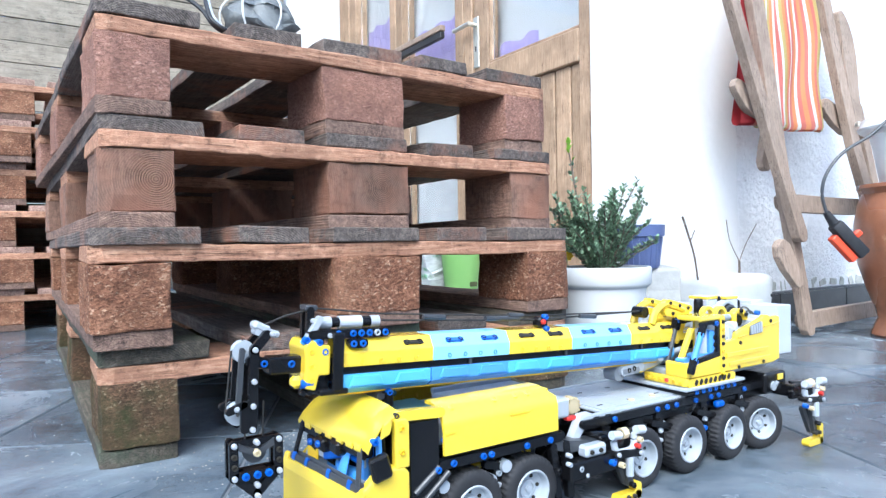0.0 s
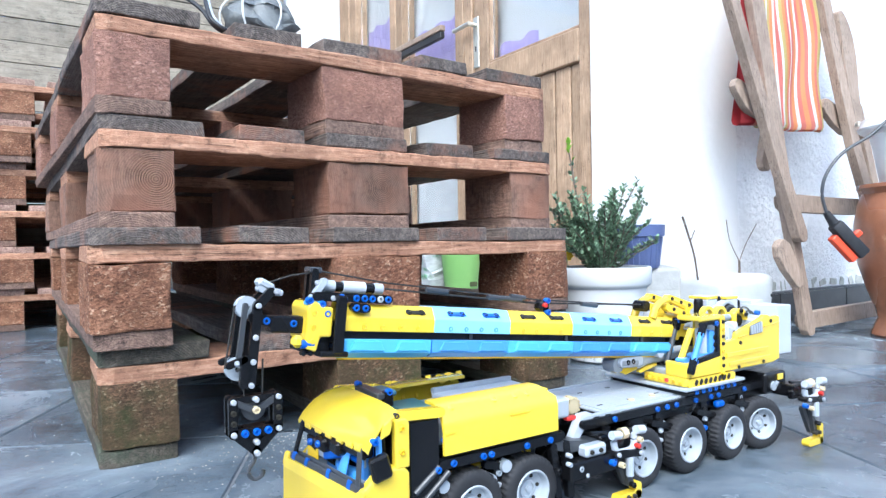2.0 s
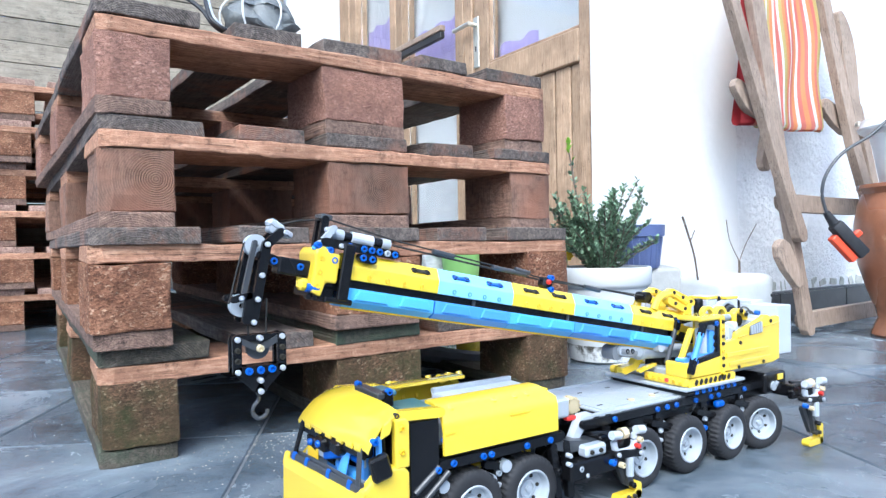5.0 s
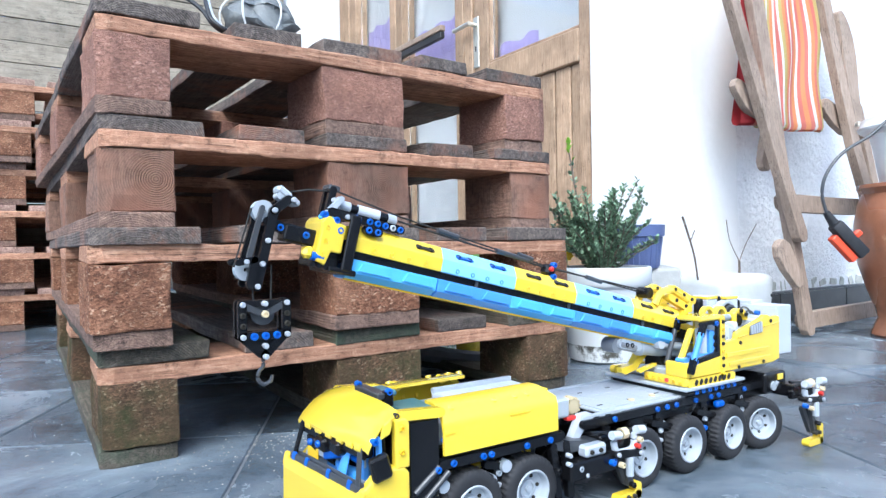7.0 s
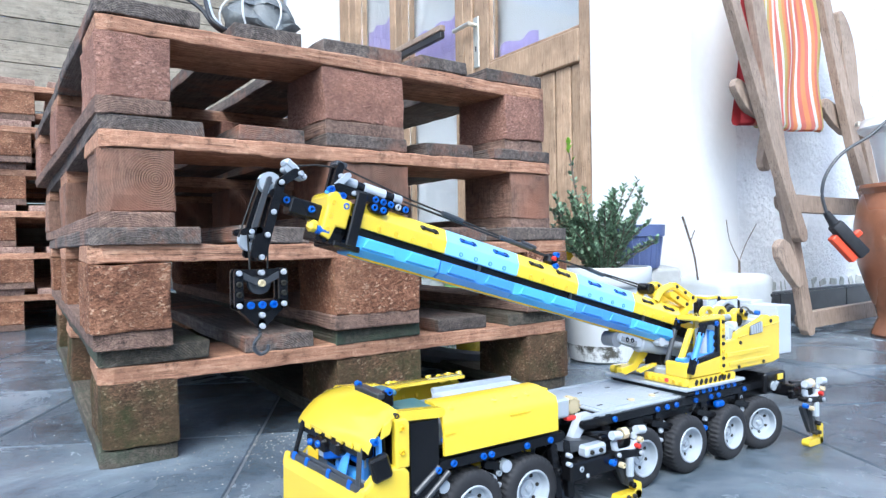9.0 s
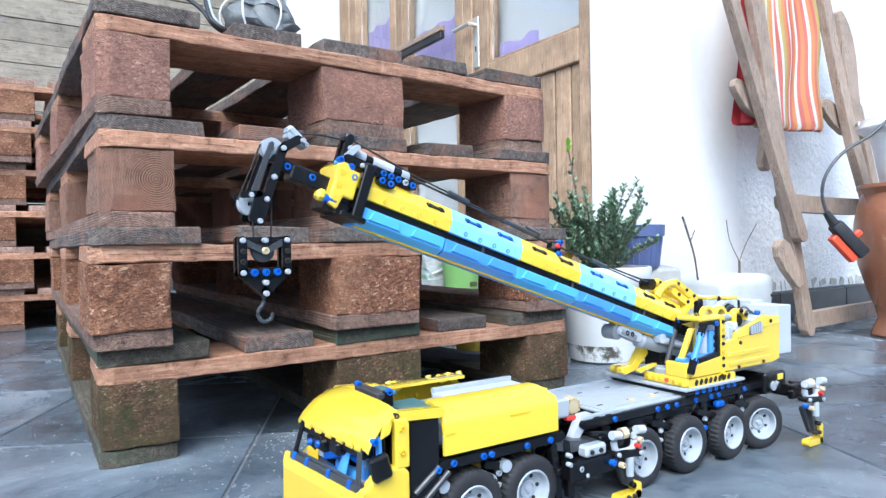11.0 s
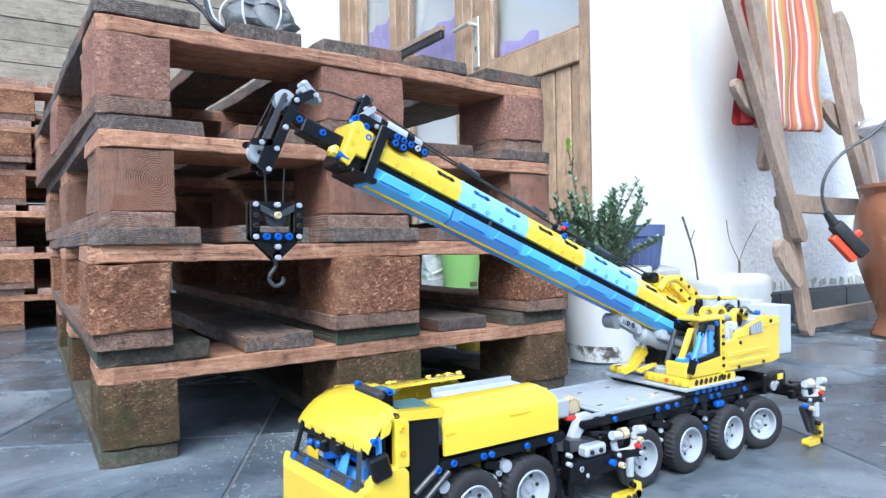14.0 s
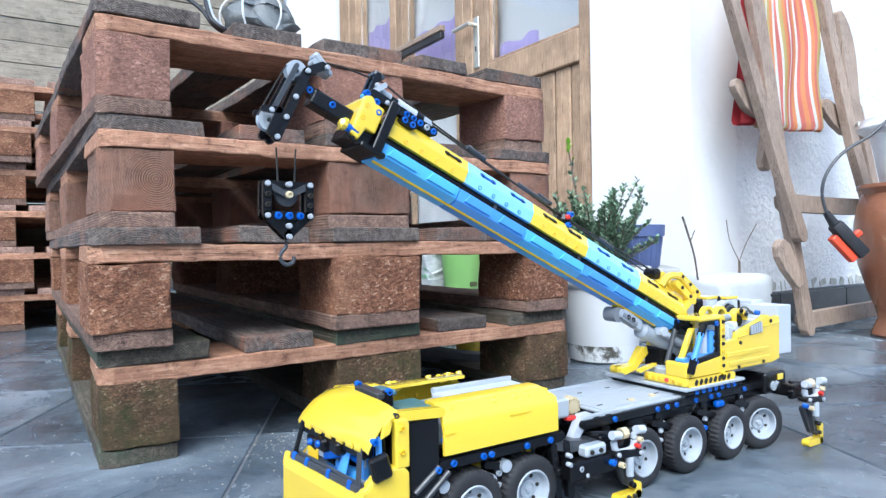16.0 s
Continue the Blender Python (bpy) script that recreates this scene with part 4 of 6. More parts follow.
for i in range(7):
    pin("b", 0.605 + i * 0.0125, -0.061, 0.0925)
# front cross beam and near side beam of the operator's cab, with their rows of sockets
bm = box(bmesh.new(), (0.5925, -0.028, 0.1045), (0.0085, 0.062, 0.0105), 0.0022, seg=2)
cp("turret_beam", bm, YEL)
facing = Matrix.Rotation(radians(-90), 4, "Z")
for i in range(6):
    pin("s" if i != 3 else "r", 0.5888, -0.003 - i * 0.0098, 0.1045, turn=facing)
for s in (-1, 1):
    bm = bmesh.new()
    liftarm(bm, (0.596, 0.1035), (0.68, 0.1035), 0.0105, 0.008, s * 0.0565)
    cp("turret_beam", bm, YEL)
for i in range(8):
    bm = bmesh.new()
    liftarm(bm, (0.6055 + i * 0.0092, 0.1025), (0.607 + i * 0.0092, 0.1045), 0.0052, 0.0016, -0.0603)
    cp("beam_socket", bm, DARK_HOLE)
bm = bmesh.new()
prism(bm, [(0.598, 0.1095), (0.6620, 0.1095), (0.6620, 0.1305), (0.6080, 0.1245), (0.598, 0.1235)], -0.06, -0.0555, bevel=0.001)
cp("cab_door_panel", bm, YEL)
bm = bmesh.new()
prism(bm, [(0.5895, 0.1095), (0.597, 0.1095), (0.5975, 0.1255), (0.595, 0.1285), (0.589, 0.1275)], -0.0605, -0.029, bevel=0.0022)
cp("cab_nose", bm, YEL, label="rounded yellow cab nose panel")
bm = bmesh.new()
liftarm(bm, (0.593, 0.13), (0.601, 0.1305), 0.005, 0.012, -0.049)
cp("cab_step", bm, MID_BLUE)
bm = bmesh.new()
prism(bm, [(0.6040, 0.124), (0.6560, 0.13), (0.6560, 0.174), (0.6220, 0.174), (0.6175, 0.1705), (0.6510, 0.1695), (0.6510, 0.136), (0.6075, 0.1305)], -0.0595, -0.055, bevel=0.0006)
cp("window_frame", bm, BLACK, label="black operator cab window frame")
bm = bmesh.new()
prism(bm, [(0.590, 0.124), (0.599, 0.127), (0.6215, 0.166), (0.6145, 0.166)], -0.049, -0.043, bevel=0.001)
cp("cab_pillar", bm, YEL)
cp("door_bar", rod(bmesh.new(), (0.5975, -0.0635, 0.1315), (0.6125, -0.0635, 0.1625), 0.0036, n=14), MID_BLUE, label="blue door bar between black ends", smooth=True)
for p, q in (((0.592, 0.1185), (0.5975, 0.132)), ((0.6115, 0.1605), (0.617, 0.1715))):
    bm = bmesh.new()
    liftarm(bm, p, q, 0.0062, 0.0065, -0.0635)
    cp("door_bar_end", bm, BLACK)
bm = rod(bmesh.new(), (0.6045, -0.02, 0.121), (0.624, -0.02, 0.1685), 0.0032, n=14)
cp("stay_rod", bm, DARK_GREY, smooth=True)
bm = bmesh.new()
liftarm(bm, (0.6225, 0.165), (0.625, 0.1725), 0.0085, 0.008, -0.02)
liftarm(bm, (0.625, 0.1725), (0.646, 0.1745), 0.0065, 0.007, -0.026)
cp("stay_head", bm, BLACK)
pin("b", 0.624, -0.0245, 0.173)
cp("cab_roof_plate", box(bmesh.new(), (0.6400, -0.042, 0.1775), (0.044, 0.036, 0.0065), 0.0028, seg=2), YEL)
bm = bmesh.new()
liftarm(bm, (0.6600, 0.104), (0.6600, 0.176), 0.009, 0.008, -0.0565)
cp("cab_rear_post", bm, YEL)
for i in range(8):
    pin("h" if i % 3 else "s", 0.66, -0.0603, 0.109 + i * 0.009)
pin("b", 0.648, -0.0597, 0.171), pin("b", 0.6075, -0.0597, 0.128)
bm = bmesh.new()
box(bm, (0.6360, -0.044, 0.13), (0.026, 0.02, 0.008), 0.002)
box(bm, (0.6480, -0.044, 0.145), (0.009, 0.022, 0.034), 0.002)
cp("operator_seat", bm, MID_BLUE, label="blue operator seat")
cp("seat_cushion", box(bmesh.new(), (0.6390, -0.044, 0.147), (0.008, 0.014, 0.034), 0.002), WHITE_PL)
for i in range(3):
    pin("k", 0.651, -0.0552, 0.135 + i * 0.009)
cp("cab_inner_wall", box(bmesh.new(), (0.651, -0.03, 0.142), (0.014, 0.003, 0.066), 0.001), YEL)
SIDE = [(0.664, 0.1095), (0.77, 0.1095), (0.787, 0.113), (0.788, 0.1685), (0.783, 0.171), (0.766, 0.1705), (0.7595, 0.1735), (0.7525, 0.1735), (0.7475, 0.1705), (0.700, 0.1585), (0.691, 0.1555), (0.688, 0.148), (0.664, 0.1465)]
for s in (-1, 1):
    bm = bmesh.new()
    prism(bm, SIDE, s * 0.05675 - 0.00325, s * 0.05675 + 0.00325, bevel=0.0012)
    cp("body_side_panel", bm, YEL, label="yellow sloped side panel with vent")
bm = bmesh.new()
prism(bm, [(0.717, 0.1500), (0.7445, 0.1515), (0.742, 0.1665), (0.7185, 0.162)], -0.0606, -0.0595)
cp("vent_backing", bm, DARK_GREY)
bm = bmesh.new()
for i in range(5):
    x = 0.7195 + i * 0.0052
    prism(bm, [(x, 0.1515 + i * 0.0002), (x + 0.0034, 0.1516 + i * 0.0002), (x + 0.0026, 0.1622 + i * 0.0009), (x - 0.0008, 0.1615 + i * 0.0009)], -0.0625, -0.0605)
cp("side_vent", bm, LIGHT_GREY, label="grey slatted vent")
# raised ledges that shape the moulded side
for outl in ([(0.667, 0.1265), (0.752, 0.1265), (0.758, 0.1305), (0.758, 0.1325), (0.667, 0.1325)], [(0.672, 0.1155), (0.757, 0.1155), (0.763, 0.119), (0.763, 0.1208), (0.672, 0.1208)], [(0.692, 0.1485), (0.714, 0.151), (0.714, 0.153), (0.692, 0.1505)], [(0.75, 0.158), (0.786, 0.161), (0.786, 0.163), (0.75, 0.16)]):
    bm = bmesh.new()
    prism(bm, outl, -0.0612, -0.0596, bevel=0.0006)
    cp("side_ledge", bm, YEL)
pin("h", 0.697, -0.0597, 0.1425), pin("h", 0.693, -0.0597, 0.1125), pin("h", 0.748, -0.0597, 0.1135), pin("h", 0.766, -0.0597, 0.165)
cp("body_rear", box(bmesh.new(), (0.786, 0, 0.14), (0.008, 0.107, 0.056), 0.001), YEL)
cp("counterweight_slab", box(bmesh.new(), (0.811, 0.02, 0.184), (0.03, 0.07, 0.005), 0.0006), WHITE_PL)
cp("counterweight", box(bmesh.new(), (0.812, 0.003, 0.149), (0.034, 0.112, 0.066), 0.0008), WHITE_PL, label="plain pale grey counterweight box")
# winches and machinery behind the boom foot
cp("machine_floor", box(bmesh.new(), (0.728, 0, 0.142), (0.11, 0.1, 0.01), 0.001), LIGHT_GREY)
for x0, x1, z0, z1 in ((0.711, 0.733, 0.15, 0.1925), (0.754, 0.78, 0.15, 0.19)):
    cp("winch_cheek", box(bmesh.new(), ((x0 + x1) / 2, 0.01, (z0 + z1) / 2), (x1 - x0, 0.03, z1 - z0), 0.0015), WHITE_PL)
    cp("cheek_cap", box(bmesh.new(), ((x0 + x1) / 2, 0.01, z1 + 0.002), (x1 - x0 + 0.001, 0.031, 0.004), 0.001), YEL)
for x, z in ((0.743, 0.1875), (0.703, 0.186), (0.788, 0.18)):
    cp("drum_cap", lathe(bmesh.new(), [(0.00005, -0.02), (0.0062, -0.02), (0.0062, 0.004), (0.0052, 0.0075), (0.00005, 0.0085)], 16, Matrix.Translation((x, 0.004, z))), BLACK, smooth=True)
cp("drum_band", rod(bmesh.new(), (0.741, -0.005, 0.178), (0.741, -0.005, 0.184), 0.007), RED_PL)


def half_ring(x, y, z, r, t, depth):
    """A moulded arch, r to its middle and t thick, standing across."""
    bm = bmesh.new()
    out = [(x + (r + t / 2) * math.cos(math.pi * k / 12), z + (r + t / 2) * math.sin(math.pi * k / 12)) for k in range(13)]
    out += [(x + (r - t / 2) * math.cos(math.pi * k / 12), z + (r - t / 2) * math.sin(math.pi * k / 12)) for k in range(12, -1, -1)]
    return prism(bm, out, y - depth / 2, y + depth / 2, bevel=0.0006)


for x, z, mat in ((0.672, 0.176, YEL), (0.6985, 0.1745, YEL), (0.6985, 0.1745, WHITE_PL)):
    cp("winch_arch", half_ring(x + (0.006 if mat is WHITE_PL else 0), -0.03 + (0.007 if mat is WHITE_PL else 0), z, 0.0105, 0.0045, 0.007), mat)
    cp("winch_shaft", rod(bmesh.new(), (x - 0.012, -0.034, z - 0.003), (x + 0.014, -0.034, z - 0.003), 0.0045), WHITE_PL)
cp("winch_arch", half_ring(0.733, -0.034, 0.1655, 0.0135, 0.0062, 0.009), YEL, label="yellow arched winch cover")
for k in (2, 5, 8):
    pin("k", 0.733 + 0.0135 * math.cos(math.pi * k / 10), -0.039, 0.1655 + 0.0135 * math.sin(math.pi * k / 10))
cp("winch_hub", rod(bmesh.new(), (0.733, -0.036, 0.1655), (0.733, -0.02, 0.1655), 0.0075, n=18), BLACK)
cp("cover_block", box(bmesh.new(), (0.716, -0.036, 0.168), (0.008, 0.012, 0.02), 0.0015), YEL)
cp("rope_reel", half_ring(0.737, -0.012, 0.172, 0.0165, 0.004, 0.012), LIGHT_GREY)
cp("rope_reel", half_ring(0.742, -0.014, 0.17, 0.0135, 0.003, 0.01), DARK_GREY)
for r, y, x in ((0.012, -0.03, 0.764), (0.016, -0.02, 0.768)):
    cp("wire_loop", tube(bmesh.new(), [(x + r * math.cos(math.pi * k / 10) * 1.2, y, 0.164 + r * math.sin(math.pi * k / 10)) for k in range(11)], 0.0013, 6), DARK_GREY)
for i in range(4):
    bm = box(bmesh.new(), (0.673 + 0.0095 * i, -0.045, 0.151 + 0.004 * (i % 2)), (0.0088, 0.014, 0.016 + 0.003 * i), 0.0015)
    cp("stepped_cover", bm, WHITE_PL if i % 2 else LIGHT_GREY)
for x, y, z, sz, mt in ((0.69, -0.02, 0.158, (0.03, 0.02, 0.02), LIGHT_GREY), (0.757, -0.036, 0.162, (0.018, 0.014, 0.01), WHITE_PL), (0.676, 0.03, 0.165, (0.03, 0.024, 0.034), YEL), (0.705, 0.034, 0.17, (0.024, 0.022, 0.034), LIGHT_GREY), (0.772, -0.02, 0.16, (0.02, 0.04, 0.02), LIGHT_GREY), (0.715, -0.02, 0.172, (0.012, 0.012, 0.012), TAN_PL)):
    cp("machine_box", box(bmesh.new(), (x, y, z), sz, 0.002), mt)
for x, z, kd in ((0.678, 0.149, "g"), (0.697, 0.154, "k"), (0.708, 0.158, "w"), (0.75, 0.176, "b")):
    pin(kd, x, -0.0525, z)
# boom foot guard, hinged pieces on the turret front
bm = bmesh.new()
prism(bm, [(0.554, 0.111), (0.56, 0.108), (0.58, 0.112), (0.602, 0.13), (0.6, 0.139), (0.591, 0.14), (0.574, 0.12), (0.554, 0.117)], 0.006, 0.016, bevel=0.001)
cp("front_guard", bm, YEL, label="yellow angled front guard")
bm = bmesh.new()
liftarm(bm, (0.572, 0.113), (0.6, 0.118), 0.004, 0.005, -0.004)
cp("front_guard_bar", bm, YEL)
cp("hydraulic_block", box(bmesh.new(), (0.622, -0.004, 0.108), (0.04, 0.04, 0.014), 0.002), LIGHT_GREY)
cp("hydraulic_block", box(bmesh.new(), (0.63, 0.01, 0.122), (0.03, 0.03, 0.03), 0.003), BLACK)

HOST[0] = None
# ---- boom: black core beam, coloured shells, tip, jib ----
boom = cp("boom", box(bmesh.new(), (-0.3, 0, -0.008), (0.53, 0.03, 0.02), 0.001), BLACK, label="luffing boom with yellow and blue shells", shift=False)


def shell(x0, x1, mat, low=False):
    o = [(-0.02, -0.0065), (-0.02, 0.006), (-0.013, 0.0175), (0.013, 0.0175), (0.02, 0.006), (0.02, -0.0065)]
    if low:
        o = [(-0.0195, -0.0135), (-0.0195, -0.0255), (-0.011, -0.031), (0.011, -0.031), (0.0195, -0.0255), (0.0195, -0.0135)]
    bm = bmesh.new()
    a = [bm.verts.new((x0, y, z)) for y, z in o]
    b = [bm.verts.new((x1, y, z)) for y, z in o]
    bm.faces.new(a), bm.faces.new(b[::-1])
    for i in range(len(o)):
        j = (i + 1) % len(o)
        bm.faces.new((a[j], a[i], b[i], b[j]))
    bmesh.ops.bevel(bm, geom=bm.edges[:], offset=0.0007, segments=2, affect="EDGES", profile=0.5)
    return part("lower_shell" if low else "upper_shell", bm, mat, boom)


slant = Matrix.Rotation(radians(-58), 4, "X")
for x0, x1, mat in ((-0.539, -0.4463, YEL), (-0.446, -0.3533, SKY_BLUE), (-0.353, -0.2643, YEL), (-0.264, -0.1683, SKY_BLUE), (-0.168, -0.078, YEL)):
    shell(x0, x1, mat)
    for k in range(4):
        pin("s" if mat is YEL else "u", x0 + (x1 - x0) * (0.2 + 0.2 * k), -0.0187, -0.0025, boom, shift=False)
    for f in (0.28, 0.74) if x0 > -0.53 else (0.78,):
        bm = bmesh.new()
        box(bm, (0, 0, 0), (0.021, 0.0015, 0.0058), 0.0006)
        part("top_slot", bm, DARK_HOLE if mat is YEL else PIN_BLUE, boom, at=Matrix.Translation((x0 + (x1 - x0) * f, -0.01655, 0.0121)) @ slant)
        for d in (-0.007, 0.007):
            pin("k", x0 + (x1 - x0) * f + d, -0.0158, 0.0117, boom, slant, shift=False)
for i, x0 in enumerate((-0.541, -0.447, -0.354, -0.261, -0.168)):
    x1 = x0 + 0.0925
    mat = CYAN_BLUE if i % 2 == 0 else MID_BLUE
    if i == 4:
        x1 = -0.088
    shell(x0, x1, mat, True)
    for f in (0.27, 0.77):
        bm = bmesh.new()
        prism(bm, [(-0.017, -0.005), (0.017, -0.005), (0.013, 0.0035), (-0.013, 0.0035)], -0.0014, 0.0014, bevel=0.0006)
        part("shell_tab", bm, mat, boom, at=pose(x0 + (x1 - x0) * f, -0.0203, -0.0185))
part("lower_strip", box(bmesh.new(), (-0.325, -0.0095, -0.0315), (0.43, 0.003, 0.0022), 0.0006), ORANGE_YEL, boom, "yellow strip under the boom")
for x in (-0.4, -0.27, -0.145):
    part("core_clip", box(bmesh.new(), (x, -0.0158, -0.01), (0.003, 0.002, 0.007)), DARK_GREY, boom)
# tip bracket, yellow tip block, jib
bm = bmesh.new()
for s in (-1, 1):
    box(bm, (-0.545, s * 0.022, -0.001), (0.01, 0.004, 0.05), 0.001)
box(bm, (-0.545, 0, 0.0225), (0.01, 0.046, 0.004), 0.001)
box(bm, (-0.548, 0, -0.0265), (0.026, 0.046, 0.005), 0.001)
part("tip_bracket", bm, BLACK, boom)
bm = bmesh.new()
prism(bm, [(-0.574, -0.022), (-0.564, -0.025), (-0.561, -0.012), (-0.551, -0.012), (-0.551, 0.0135), (-0.561, 0.0145), (-0.5665, 0.0185), (-0.572, 0.0175), (-0.575, 0.012), (-0.5735, 0.004)], -0.02, 0.02, bevel=0.0018)
part("tip_block", bm, YEL, boom, "yellow boom tip block")
for x, z in ((-0.568, 0.008), (-0.568, -0.004), (-0.568, -0.016), (-0.556, 0.008)):
    pin("s" if z < 0.007 or x < -0.56 else "b", x, -0.0186, z, boom, shift=False)
part("tip_catch", box(bmesh.new(), (-0.5795, -0.0135, -0.0165), (0.0095, 0.011, 0.0105), 0.003), YEL, boom)
part("tip_axle", rod(bmesh.new(), (-0.577, -0.0165, -0.0185), (-0.566, -0.0165, -0.0185), 0.0038), PIN_BLUE, boom)
bm = bmesh.new()
box(bm, (-0.562, 0.002, -0.02), (0.024, 0.034, 0.012), 0.001)
for i in range(5):
    rod(bm, (-0.575 + 0.006 * i, -0.02, -0.026), (-0.575 + 0.006 * i, -0.014, -0.026), 0.0022, n=8)
part("tip_carrier", bm, BLACK, boom)
# the jib slides in the boom tip
bm = bmesh.new()
box(bm, (-0.5770, 0.0, -0.003), (0.048, 0.018, 0.0145), 0.0015)
jib = part("jib", bm, BLACK, crane, "black jib sliding out of the boom tip")
pin("b", -0.5820, -0.0088, -0.002, jib, shift=False)
bm = bmesh.new()
liftarm(bm, (-0.5940, -0.002), (-0.6160, 0.002), 0.0085, 0.009, -0.003)
part("jib_link", bm, BLACK, jib)
pin("b", -0.5970, -0.0068, -0.002, jib, shift=False), pin("b", -0.6050, -0.0068, -0.0005, jib, shift=False)
for y in (-0.0085, 0.0085):
    bm = bmesh.new()
    liftarm(bm, (-0.6040, 0.024), (-0.6140, 0.012), 0.0075, 0.005, y)
    liftarm(bm, (-0.6140, 0.012), (-0.6145, -0.053), 0.0075, 0.005, y)
    part("jib_arm", bm, BLACK, jib)
    bm = bmesh.new()
    liftarm(bm, (-0.6240, 0.012), (-0.6260, -0.03), 0.004, 0.0035, y)
    part("jib_strut", bm, DARK_GREY if y < 0 else BLACK, jib)
    bm = bmesh.new()
    liftarm(bm, (-0.6220, -0.032), (-0.6340, -0.037), 0.0055, 0.004, y * 1.3)
    liftarm(bm, (-0.6210, -0.032), (-0.6210, -0.052), 0.007, 0.004, y * 1.3)
    part("jib_fork", bm, BLACK, jib)
    for x, z in ((-0.6140, 0.012), (-0.6142, -0.014), (-0.6145, -0.034), (-0.6145, -0.053), (-0.6280, -0.035), (-0.6000, 0.0245)):
        pin("w", x, y + (-0.0032 if y < 0 else 0.0032), z, jib, None if y < 0 else Matrix.Rotation(math.pi, 4, "Z"), shift=False)
for x, z, r in ((-0.6210, 0.01, 0.0092), (-0.6245, -0.041, 0.0092)):
    bm = bmesh.new()
    t = Matrix.Translation((x, 0, z)) @ Matrix.Rotation(radians(90), 4, "X")
    lathe(bm, [(0.002, -0.004), (r, -0.004), (r, -0.0025), (r * 0.82, 0), (r, 0.0025), (r, 0.004), (0.002, 0.004), (0.002, -0.004)], 28, t)
    part("pulley", bm, LIGHT_GREY, jib, "light grey rope pulley", True)
part("jib_cap", box(bmesh.new(), (-0.6070, 0, 0.0295), (0.015, 0.014, 0.007), 0.002, Matrix.Rotation(radians(25), 4, "Y")), LIGHT_GREY, jib)
bm = bmesh.new()
liftarm(bm, (-0.6100, 0.026), (-0.5950, 0.0235), 0.006, 0.012, 0)
part("jib_head", bm, LIGHT_GREY, jib)
pin("w", -0.5950, -0.0062, 0.0235, jib, shift=False)
# rope gear on top of the boom
bm = bmesh.new()
for y in (-0.007, 0.005):
    liftarm(bm, (-0.566, 0.016), (-0.566, 0.043), 0.0065, 0.005, y)
part("rope_mast", bm, BLACK, boom)
bm = bmesh.new()
liftarm(bm, (-0.569, 0.02), (-0.559, 0.036), 0.005, 0.007, -0.012)
part("rope_mast_stay", bm, LIGHT_GREY, boom)
part("mast_head", box(bmesh.new(), (-0.565, -0.001, 0.045), (0.011, 0.016, 0.005), 0.001), DARK_GREY, boom)
for z in (0.026, 0.034):
    pin("w", -0.564, -0.0105, z, boom, shift=False)
for x0, x1, r, mat in ((-0.557, -0.546, 0.0055, LIGHT_GREY), (-0.546, -0.538, 0.0045, BLACK), (-0.538, -0.516, 0.0056, WHITE_PL), (-0.516, -0.507, 0.005, BLACK), (-0.507, -0.498, 0.0052, LIGHT_GREY)):
    part("rope_drum", rod(bmesh.new(), (x0, -0.004, 0.0315), (x1, -0.004, 0.0315), r, n=16), mat, boom)
bm = bmesh.new()
liftarm(bm, (-0.566, 0.0225), (-0.496, 0.0225), 0.0078, 0.008, -0.013)
liftarm(bm, (-0.531, 0.0142), (-0.521, 0.0142), 0.0082, 0.008, -0.019)
part("drum_beam", bm, BLACK, boom)
for x, z, kd in ((-0.5725, 0.0185, "b"), (-0.561, 0.016, "b"), (-0.543, 0.0225, "b"), (-0.529, 0.0225, "b"), (-0.521, 0.0225, "b"), (-0.513, 0.0225, "b"), (-0.505, 0.0225, "g"), (-0.497, 0.0225, "b"), (-0.531, 0.0142, "b"), (-0.522, 0.0142, "b"), (-0.551, 0.0215, "w")):
    pin(kd, x, -0.0225 if z < 0.015 else -0.018 if z < 0.02 else -0.0168, z, boom, shift=False)
part("drum_base", box(bmesh.new(), (-0.567, -0.013, 0.0165), (0.016, 0.008, 0.004), 0.001), CYAN_BLUE, boom)
bm = bmesh.new()
tube(bm, [(-0.568, 0, 0.0445), (-0.566, 0, 0.045), (-0.49, 0, 0.0375), (-0.3, 0.004, 0.03), (-0.12, 0.006, 0.03)], 0.0009, 6)
part("rope", bm, CORD, boom)
bm = bmesh.new()
tube(bm, [(-0.495, -0.006, 0.032), (-0.31, -0.006, 0.0265), (-0.12, -0.004, 0.032)], 0.0011, 6)
part("rope", bm, CORD, boom)
bm = bmesh.new()
tube(bm, [(-0.621, 0.0, 0.0195), (-0.6304, 0, 0.01), (-0.634, 0.0, -0.041)], 0.0008, 6)
part("rope", bm, CORD, jib)
bm = tube(bmesh.new(), [(-0.603, 0, 0.0315), (-0.585, 0, 0.0385), (-0.557, 0, 0.0445)], 0.0009, 6)
part("rope", bm, CORD, jib)
for x0, x1, z in ((-0.45, -0.425, 0.034), (-0.375, -0.33, 0.03), (-0.24, -0.215, 0.0285), (-0.345, -0.325, 0.0325)):
    part("rope_sleeve", rod(bmesh.new(), (x0, -0.006, z), (x1, -0.006, z - 0.0012), 0.0026), DARK_GREY, boom)
part("rope_guide", box(bmesh.new(), (-0.302, -0.008, 0.024), (0.014, 0.014, 0.012), 0.003), BLACK, boom)
pin("b", -0.3, -0.015, 0.03, boom, shift=False), pin("r", -0.304, -0.0158, 0.025, boom, shift=False), pin("b", -0.299, -0.0158, 0.0175, boom, shift=False)
